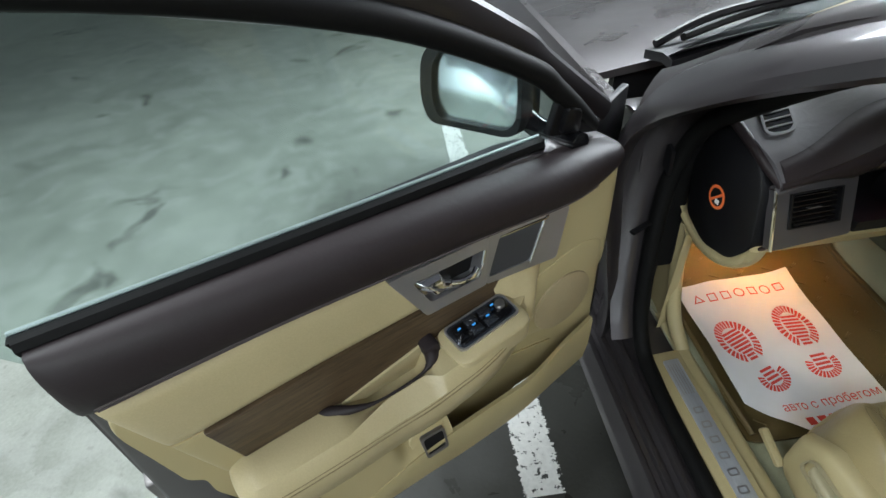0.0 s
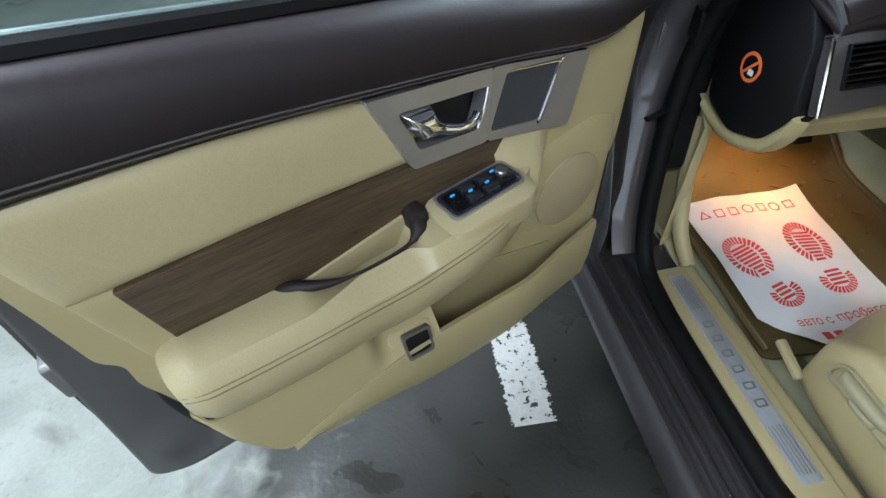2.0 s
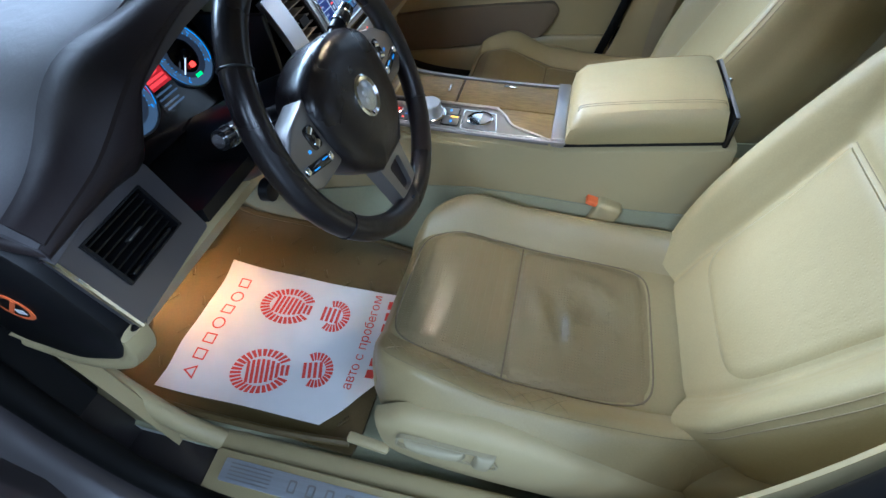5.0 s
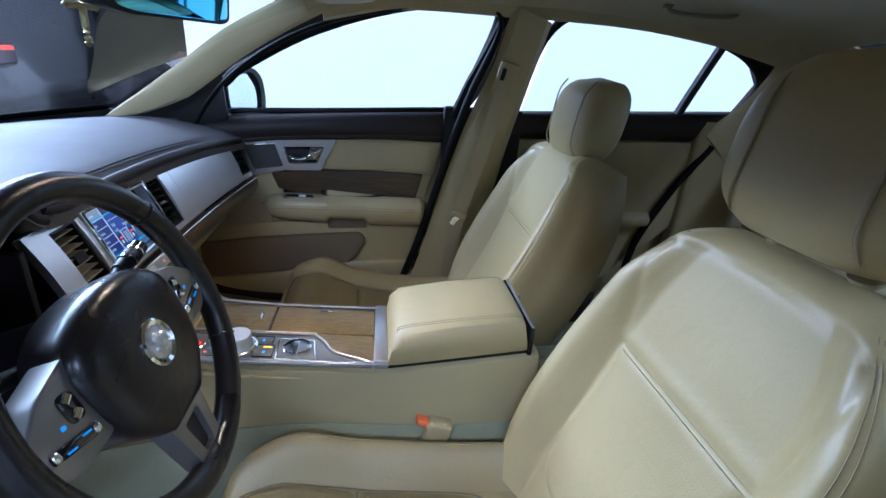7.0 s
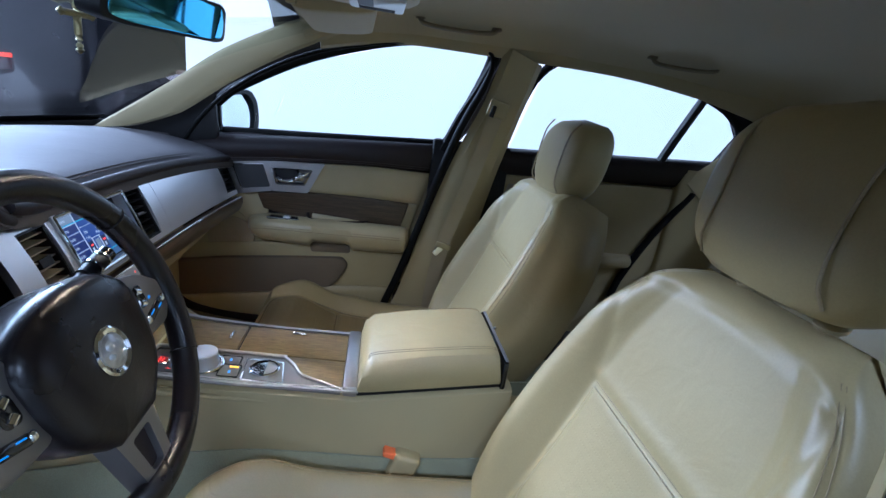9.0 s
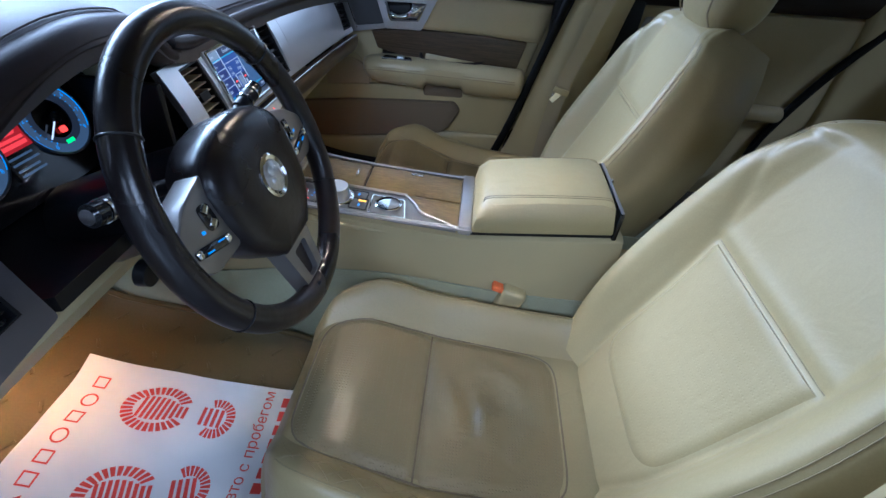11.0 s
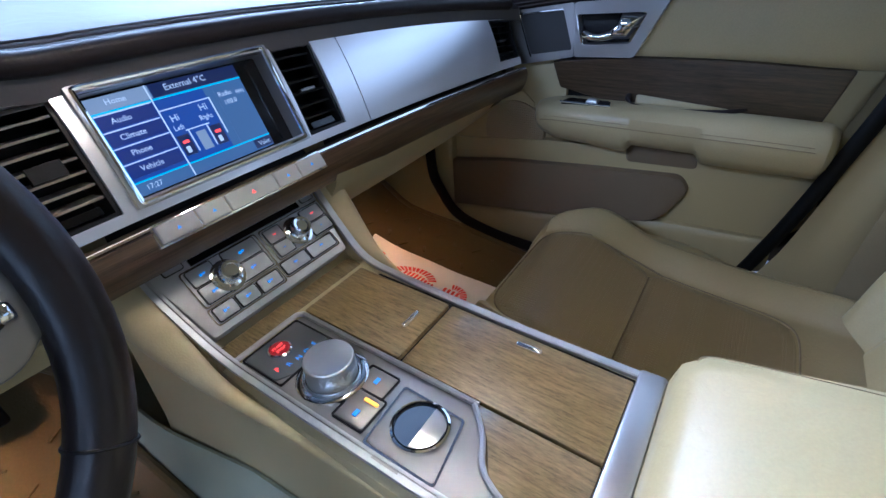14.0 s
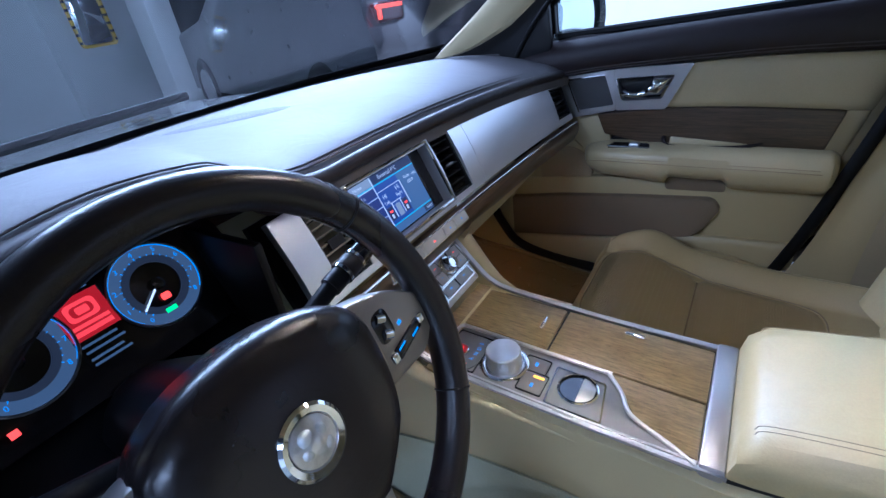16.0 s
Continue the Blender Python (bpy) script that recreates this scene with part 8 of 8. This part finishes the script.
for r in np.linspace(0.02, 1, 8):
    gr.append([((lambda a, b: (a, b, pad_z(a, b) + 0.002 * (1 - r**6)))(-0.02 + 0.085 * r * math.cos(t) - 0.03 * r * math.sin(t), 0.765 + 0.035 * r * math.cos(t) * -1 + 0.055 * r * math.sin(t)), (0, 0, 1)) for t in np.linspace(0, 2 * math.pi, 33)])
part("speaker_grille", slab(gr, 0.003), M_GREYMESH, dash, "grey speaker grille")
st = part("sticker", lathe([(0.024, 0.0), (0.024, 0.0008), (0.0185, 0.0010), (0.0180, 0.0006), (0.001, 0.0006)], pose(-0.7125, 0.531, 0.691, 0, -90), 28), M_ORANGE, dash, "round orange warning sticker")
part("sticker_face", lathe([(0.0182, 0.0004), (0.0182, 0.0009), (0.001, 0.0009)], pose(-0.7125, 0.531, 0.691, 0, -90), 28), M_BLACK, st)
part("sticker_bar", box((-0.7136, 0.531, 0.691), (0.0012, 0.040, 0.005), 0, 1, pose(0, 0, 0, -45)), M_ORANGE, st)
part("sticker_symbol", box((-0.7134, 0.526, 0.684), (0.001, 0.012, 0.009), 0.0), M_PAPER, st)
part("knob", lathe([(0.017, 0.0), (0.016, 0.014), (0.012, 0.016)], pose(-0.449, 0.385, 0.654, 90), 20), M_BLACK, dash, "black ignition cap")
# pedals
pd = thing("pedals", (-0.36, 0.80, 0.40), "black rubber pedals above the carpet", "pedals")
for x, w, z in ((-0.40, 0.07, 0.43), (-0.27, 0.045, 0.40)):
    p = part("pedal_pad", box((x, 0.80, z), (w, 0.016, 0.07 if w > 0.06 else 0.12), 0.006, 2, pose(0, 0, 0, -35)), M_RUBBER, pd, "ribbed rubber pad")
    part("pedal_arm", tube([(x, 0.805, z + 0.01), (x, 0.86, z + 0.12), (x, 0.88, 0.62)], 0.009, 8), M_BLACK, pd)

# ---- floor mats and paper mats ----
def mat_z(y):
    return floor_f(y) + 0.012


def floor_mat(x0, x1):
    m = thing("floor_mat", ((x0 + x1) / 2, 0.5, mat_z(0.5)), "tan rubber tray mat with raised rim on the carpet", "floor mat", "floor mats")
    rows = [[((x, y, mat_z(y) + 0.022 * max(0, abs(2 * (x - x0) / (x1 - x0) - 1) - 0.86) / 0.14), (0, 0, 1)) for x in np.linspace(x0, x1, 24)] for y in np.linspace(0.27, 0.86, 24)]
    tray = part("tray", slab(rows, 0.006), M_MAT, m)
    part("rim", tube([(x1 - 0.005, 0.28, mat_z(0.28) + 0.024), (x1, 0.5, mat_z(0.5) + 0.026), (x1 - 0.01, 0.70, mat_z(0.70) + 0.026), (x1 - 0.05, 0.84, mat_z(0.84) + 0.02), (x0 + 0.05, 0.85, mat_z(0.85) + 0.02), (x0, 0.70, mat_z(0.70) + 0.026), (x0, 0.45, mat_z(0.45) + 0.024), (x0 + 0.02, 0.28, mat_z(0.28) + 0.02)], 0.007, 8), M_MAT, m)
    random.seed(2)
    for i in range(9):
        for j in range(6):
            x, y = x0 + (x1 - x0) * (0.12 + 0.76 * j / 5) + 0.015 * (i % 2), 0.31 + 0.055 * i
            part("tread_bar", box((x, y, mat_z(y) + 0.003), (0.026, 0.006, 0.003), 0.001, 1, pose(0, 0, 0, 0, 0, 35 if (i + j) % 2 else -35)), M_MAT, m)
    return m


floor_mat(-0.655, -0.165)
floor_mat(0.165, 0.655)


def paper_mat(cx, cy, turn, w=0.31, d=0.41):
    """A printed paper mat that lies on the rubber, creased, one corner folded away."""
    pm = thing("paper_mat", (cx, cy, mat_z(cy) + 0.008), "white paper mat printed with red footprints, lying on the rubber mat", "paper mat", "paper mats")
    r = Matrix.Rotation(radians(turn), 2)

    def on(a, b, lift=0.0):
        cut = 0.085 * min(1.0, max(0.0, (-0.045 - a) / 0.11))
        b = max(b, -d / 2 + cut)
        p = r @ Vector((a, b))
        x, y = cx + p.x, cy + p.y
        curl = 0.016 * max(0, -b / d * 2 - 0.55) ** 2 * 4 + 0.012 * max(0, abs(a) / w * 2 - 0.7) ** 2 * 5
        wave = 0.003 * math.sin(9 * a + 4) * math.cos(11 * b) + 0.0025 * math.sin(23 * a + 13 * b) + 0.0014 * math.sin(61 * a - 37 * b) + 0.003 * abs(math.sin(14 * (a + 0.5 * b) + 1))
        return (x, y, mat_z(y) + 0.012 + curl + wave + lift)
    part("sheet", sheet_grid([[on(-w / 2 + w * j / 60, -d / 2 + d * i / 60) for j in range(61)] for i in range(61)]), M_PAPER, pm, "creased white sheet")

    def ink(quads, name):
        bm = bmesh.new()
        for q in quads:
            bm.faces.new([bm.verts.new(on(a, b, 0.0013)) for a, b in q])
        part(name, bm, M_RED, pm, "red print", smooth=False)

    def foot(fx, fy, lean):
        """A shoe print: a ring of rays open to the heel, bars inside; fx, fy: the middle of the sole."""
        m2 = Matrix.Rotation(radians(lean), 2)
        at = lambda a, b: tuple(Vector((fx, fy)) + m2 @ Vector((a, b)))
        quads = []
        for i in range(27):
            t = radians(-58 + 296 * i / 26)
            dt = radians(3.9)
            quads.append([at(k * 0.047 * math.cos(u), k * 0.060 * math.sin(u)) for k, u in ((0.66, t - dt), (1, t - dt), (1, t + dt), (0.66, t + dt))])
        for i in range(9):
            b = -0.052 + 0.0095 * i
            h = 0.025 * math.sqrt(max(0.22, 1 - ((b - 0.002) / 0.046) ** 2))
            quads.append([at(-h, b), at(h, b), at(h, b + 0.0060), at(-h, b + 0.0060)])
        ink(quads, "sole_print")
        quads = []
        hy = -0.104
        for i in range(17):
            t = radians(158 + 224 * i / 16)
            dt = radians(5)
            quads.append([at(k * 0.038 * math.cos(u), hy + k * 0.034 * math.sin(u)) for k, u in ((0.56, t - dt), (1, t - dt), (1, t + dt), (0.56, t + dt))])
        for i in range(4):
            b = hy - 0.012 + 0.0105 * i
            quads.append([at(-0.017, b), at(0.017, b), at(0.017, b + 0.0062), at(-0.017, b + 0.0062)])
        ink(quads, "heel_print")
    foot(-0.079, 0.030, 16)
    foot(0.075, 0.042, 0)
    # the maker's mark: plain outlined shapes above, plain bars below
    s = 0.0030
    for k in range(7):
        c, b, h = -0.112 + 0.0365 * k, 0.158, 0.0135
        n = (3, 4, 4, 20, 4, 20, 4)[k]
        turn0 = {3: math.pi / 2, 4: math.pi / 4, 20: 0.0}[n]
        rr = h * (1.2 if n < 5 else 1.0)
        o = [(c + rr * math.cos(turn0 + 2 * math.pi * q / n), b + rr * math.sin(turn0 + 2 * math.pi * q / n)) for q in range(n)]
        f = 1 - s / rr * (2.0 if n == 3 else 1.35 if n == 4 else 1.0)
        p = [(c + (x - c) * f, b + (y - b) * f) for x, y in o]
        ink([[o[q], o[(q + 1) % n], p[(q + 1) % n], p[q]] for q in range(n)], "printed_mark")
    for k in range(7):
        ink([[(-0.045 + 0.027 * k, -0.187), (-0.026 + 0.027 * k, -0.187), (-0.026 + 0.027 * k, -0.169), (-0.045 + 0.027 * k, -0.169)]], "printed_mark")
    c = bpy.data.curves.new("tmp", "FONT")
    c.body, c.size, c.align_x, c.align_y = "авто с пробегом", 0.028, "CENTER", "CENTER"
    c.resolution_u = 2
    t = bpy.data.objects.new("tmp", c)
    scene.collection.objects.link(t)
    bpy.context.view_layer.update()
    bm = bmesh.new()
    bm.from_mesh(bpy.data.meshes.new_from_object(t))
    bpy.data.objects.remove(t)
    for v in bm.verts:
        v.co = on(v.co.x + 0.035, v.co.y - 0.142, 0.0014)
    part("lettering", bm, M_RED, pm, "red lettering", smooth=False)
    return pm


paper_mat(-0.470, 0.468, 2)
paper_mat(0.338, 0.488, 2)

# ---- roof fittings ----
rc = thing("roof_console", (0, 0.08, 1.2), "beige roof console with a lit warm reading lamp", "roof console")
part("console_body", puff(lambda u, w, z: (u, z, 1.235 - w), -0.16, 0.13, 0.215, -0.075, 0.0, 0.040, k=3.5, ke=4, thick=0.01), M_PLASTIC, rc, "beige plastic housing")
part("switch_pad", plate(lambda a, w, b: (a, b, 1.196 - w), [(-0.06, -0.045), (0.06, -0.045), (0.06, 0.045), (-0.06, 0.045)], 0.0, 0.006, 0.012, 0.002), M_BUTTON, rc, "grey switch pad")
part("slot", plate(lambda a, w, b: (a, b, 1.196 - w), [(-0.045, 0.005), (0.02, 0.005), (0.02, 0.03), (-0.045, 0.03)], 0.004, 0.007, 0.003), M_BLACK, rc)
for i in range(5):
    part("vent_line", plate(lambda a, w, b: (a, b, 1.196 - w), [(0.030 + 0.005 * i, -0.03), (0.032 + 0.005 * i, -0.03), (0.032 + 0.005 * i, 0.03), (0.030 + 0.005 * i, 0.03)], 0.004, 0.0068), M_BLACK, rc, smooth=False)
part("lamp_lens", plate(lambda a, w, b: (a, b, 1.196 - w), [(-0.04, 0.135), (0.05, 0.125), (0.05, 0.185), (-0.035, 0.190)], 0.0, 0.005, 0.012, 0.002), glowing("lamp_lens", (1.0, 0.72, 0.42), 1.6, (0.8, 0.7, 0.5)), rc, "glowing warm lamp lens")
for sx in (-1, 1):
    vz = 1.232 if sx < 0 else 1.205
    sv = thing("sun_visor", (sx * 0.33, 0.1, vz), "beige folded sun visor", "sun visor", "sun visors")
    part("visor_board", puff(lambda u, w, z: (sx * u, z, vz - w + 0.1 * (0.0 - z)), 0.13 if sx > 0 else -0.02, 0.50, [(0.13, 0.155), (0.5, 0.165)], [(0.13, 0.0), (0.5, 0.015)], 0.0, 0.014, k=3, ke=8, thick=0.008), M_LINER, sv)
    part("visor_clip", box((sx * 0.125, 0.155, vz - 0.01), (0.02, 0.02, 0.015), 0.004), M_PLASTIC, sv)
part("rear_lamp", plate(lambda a, w, b: (a, b, 1.254 - w), [(-0.03, -1.11), (0.05, -1.11), (0.05, -1.05), (-0.03, -1.05)], 0.0, 0.010, 0.012, 0.003), glowing("rear_lamp_lens", (1.0, 0.62, 0.30), 1.5, (0.8, 0.7, 0.5)), body, "glowing warm rear reading lamp")
# handle beige darkened: the recess shade is put into the colour
M_HANDLE = material("shade_toned_beige", (0.20, 0.165, 0.10), 0.6, vary=0.05)
gh = thing("grab_handle", (0.53, -0.2, 1.26), "beige folding grab handle on the roof rail", "grab handle", "grab handles")
part("handle_bar", tube([(0.525, -0.105, 1.258), (0.518, -0.120, 1.243), (0.518, -0.21, 1.240), (0.518, -0.30, 1.246), (0.525, -0.315, 1.262)], 0.0085, 8, flat=0.7), M_HANDLE, gh)
for y in (-0.105, -0.315):
    part("handle_foot", box((0.53, y, 1.262), (0.022, 0.028, 0.018), 0.005), M_HANDLE, gh)
copy_thing(gh, pose(0.53, -0.88, 1.258))
# belt
sbt = thing("seat_belt", (0.63, -0.38, 1.04), "beige seat belt hanging from the B-pillar", "seat belt")


def ribbon(pts, width, across):
    a = Vector(across).normalized() * width / 2
    path = smooth_path(pts, 6)
    return slab([[(p - a, (-1, 0.2, 0)), (p, (-1, 0.2, 0)), (p + a, (-1, 0.2, 0))] for p in path], 0.0015)


part("webbing", ribbon([(0.618, -0.378, 1.045), (0.622, -0.345, 0.90), (0.625, -0.305, 0.74), (0.625, -0.266, 0.595), (0.64, -0.25, 0.42), (0.655, -0.25, 0.25)], 0.046, (0, 1, 0.28)), material("belt_webbing", (0.36, 0.31, 0.20), 0.7, bump=0.6, size=600), sbt, "beige webbing")
part("upper_guide", box((0.622, -0.378, 1.052), (0.016, 0.062, 0.05), 0.006, 2, pose(0, 0, 0, 12)), M_PLASTIC, sbt, "beige upper guide")
part("guide_slot", box((0.612, -0.362, 1.045), (0.012, 0.014, 0.036), 0.004, 2, pose(0, 0, 0, 12)), M_BLACK, sbt)
part("tongue", box((0.618, -0.268, 0.598), (0.010, 0.052, 0.020), 0.004, 2, pose(0, 0, 0, 15)), M_PLASTIC, sbt)
part("tongue_blade", box((0.616, -0.252, 0.580), (0.004, 0.020, 0.034), 0.001, 1, pose(0, 0, 0, 40)), M_CHROME, sbt, "steel tongue")
part("airbag_mark", frame_ring(lambda a, w, b: (0.636 - w, a, b), [(0.262, 1.128), (0.290, 1.115), (0.290, 1.137), (0.262, 1.150)], [(0.264, 1.130), (0.288, 1.117), (0.288, 1.135), (0.264, 1.148)], 0.0, 0.012, 0.004), M_PLASTIC, body)
# cross on a cord under the mirror
cr = thing("hanging_cross", (-0.01, 0.435, 1.15), "small old brass cross hanging from the mirror", "pendant")
M_BRASS = material("aged_brass", (0.34, 0.29, 0.15), 0.35, metal=0.9, bump=0.4, size=300, vary=0.3)
bars = [tube([(-0.01, 0.435, 1.128), (-0.01, 0.435, 1.10), (-0.01, 0.435, 1.062)], [(0, 0.003), (0.3, 0.0055), (1, 0.005)], 8), tube([(-0.032, 0.442, 1.108), (-0.01, 0.435, 1.108), (0.012, 0.428, 1.108)], 0.0048, 8)]
for p in ((-0.034, 0.4425, 1.108), (0.014, 0.4275, 1.108), (-0.01, 0.435, 1.058), (-0.01, 0.435, 1.128)):
    bars.append(lathe([(0.001, -0.006), (0.0062, 0.0), (0.001, 0.006)], pose(*p), 10))
part("cross", join(*bars), M_BRASS, cr)
part("cord", tube([(-0.01, 0.435, 1.13), (-0.008, 0.42, 1.16), (-0.004, 0.385, 1.185)], 0.001, 5), M_BLACK, cr)

# ---- what stands beyond the windscreen ----
whole("wall_pier", quad_slab(2.4, 3.8, 7.8, 8.6, 0, 2.9, 0.02), M_WALL, "pale grey wall pier", "wall", kind="structure")
# white stands in for the light on the column's side face
whole("column", quad_slab(2.77, 3.08, 6.0, 6.4, 0, 2.9, 0.02), M_PAPER, "concrete column, its lit side put in as white", "column", kind="structure")
whole("wall_partition", quad_slab(-9, 2.42, 8.0, 8.2, 0, 2.9), M_WALL, "pale grey partition wall", "wall", kind="structure", smooth=False)
tm = thing("traffic_mirror", (2.9, 7.75, 1.2), "rectangular garage mirror with yellow and black edge on the column", "mirror")
TMF = lambda a, w, b: (2.92 + a, 7.78 - w, 1.22 + b)
M_YELLOW = material("yellow_edge", (0.75, 0.48, 0.03), 0.5)
tq = [(-0.24, -0.32), (0.24, -0.32), (0.24, 0.32), (-0.24, 0.32)]
part("mirror_face", plate(TMF, [(a * 0.88, b * 0.9) for a, b in tq], 0.0, 0.03, 0.06, 0.01), M_MIRROR, tm)
part("yellow_rim", frame_ring(TMF, tq, [(a * 0.88, b * 0.9) for a, b in tq], 0.0, 0.05, 0.07), M_YELLOW, tm, "yellow rim")
for i in range(6):
    for sx in (-1, 1):
        b = -0.25 + 0.1 * i
        part("black_band", box(TMF(sx * 0.226, 0.03, b), (0.03, 0.046, 0.035), 0.004), M_BLACK, tm)


def parked_car(loc, turn, label, lamps):
    """The rear of a dark estate car: body, glass, bumper, lamps, wheels."""
    c = thing("parked_car", loc, label, "car", "parked cars", turn=turn)
    prof = [(0.0, 0.35), (-0.03, 0.55), (-0.02, 0.80), (0.06, 1.02), (0.30, 1.45), (0.60, 1.60), (1.8, 1.62), (2.6, 1.45), (3.3, 1.05), (4.3, 0.92), (4.5, 0.6), (4.45, 0.30), (0.2, 0.28)]
    rings = []
    for x, q in ((-0.93, 0.90), (-0.90, 0.97), (-0.75, 1.0), (0, 1.012), (0.75, 1.0), (0.90, 0.97), (0.93, 0.90)):
        rings.append([(x * (1 if z < 1.0 else 1 - 0.26 * (z - 1.0)), y, 0.3 + (z - 0.3) * q) for y, z in prof])
    part("body", loft(rings), M_PAINTDARK, c, "glossy black body", local=True)
    part("rear_glass", slab([[((x, 0.095 + 0.185 * v + 0.01, 1.06 + 0.345 * v), (0, -1, 0.5)) for x in (-0.68 + 0.1 * v, 0, 0.68 - 0.1 * v)] for v in (0, 0.5, 1)], 0.03), M_GLOSSBLACK, c, "black rear glass", local=True)
    part("bumper", box((0, -0.02, 0.45), (1.86, 0.14, 0.26), 0.05, 3), M_PAINTDARK, c, "black bumper", local=True)
    part("plate_bar", box((0, -0.092, 0.50), (0.52, 0.012, 0.11), 0.004), M_BUTTON, c, "plain white plate", local=True)
    for sx in (-1, 1):
        l = part("tail_lamp", box((sx * 0.78, 0.005, 0.93), (0.22, 0.10, 0.12), 0.03, 3), material("dark_red_lens", (0.05, 0.006, 0.006), 0.15), c, "dark red tail lamp", local=True)
        if lamps:
            part("light_bar", box((sx * 0.80, -0.052, 0.965), (0.20, 0.012, 0.022), 0.005), M_TAIL, l, "lit red bar", local=True)
            part("light_bar", box((sx * 0.875, -0.052, 0.93), (0.03, 0.012, 0.07), 0.005), M_TAIL, l, "lit red bar", local=True)
        for y in (0.75, 3.6):
            w = part("wheel", lathe([(0.10, -0.09), (0.30, -0.10), (0.33, -0.08), (0.33, 0.08), (0.30, 0.10), (0.10, 0.09)], pose(sx * 0.84, y, 0.33, 0, 90), 28), M_RUBBER, c, "black tyre", local=True)
            part("rim", lathe([(0.06, 0.10), (0.20, 0.105), (0.215, 0.09)], pose(sx * 0.84, y, 0.33, 0, 90 * sx), 20), M_SILVER, w, "", local=True)
    return c


M_TAIL = glowing("tail_light", (1.0, 0.07, 0.03), 2.2)
M_PAINTDARK = material("black_paint", (0.016, 0.016, 0.02), 0.22, metal=0.2, vary=0.05, coat=0.8)
parked_car((2.78, 1.78, 0.0), -16, "black estate car with lit red tail lamps, parked beside the bonnet", True)
parked_car((5.6, 6.8, 0.0), 0, "black car standing far off in the dark garage", False)
part("cowl", slab([[((x, y - 0.13 * (x / 0.7) ** 2, z), (0, 0, 1)) for x in np.linspace(-0.72, 0.72, 17)] for y, z in ((0.915, 0.866), (0.96, 0.868), (1.04, 0.850))], 0.02), M_BLACK, body, "black windscreen cowl")
# wiper
wi = thing("wiper", (-0.5, 0.98, 0.86), "black windscreen wiper at rest", "wiper")
part("blade", tube([(-0.66, 0.86, 0.882), (-0.40, 0.945, 0.895), (0.05, 0.99, 0.90)], 0.009, 6), M_RUBBER, wi)
part("wiper_arm", tube([(-0.70, 0.90, 0.86), (-0.55, 0.93, 0.898), (-0.28, 0.97, 0.91)], 0.010, 6), M_BLACK, wi)
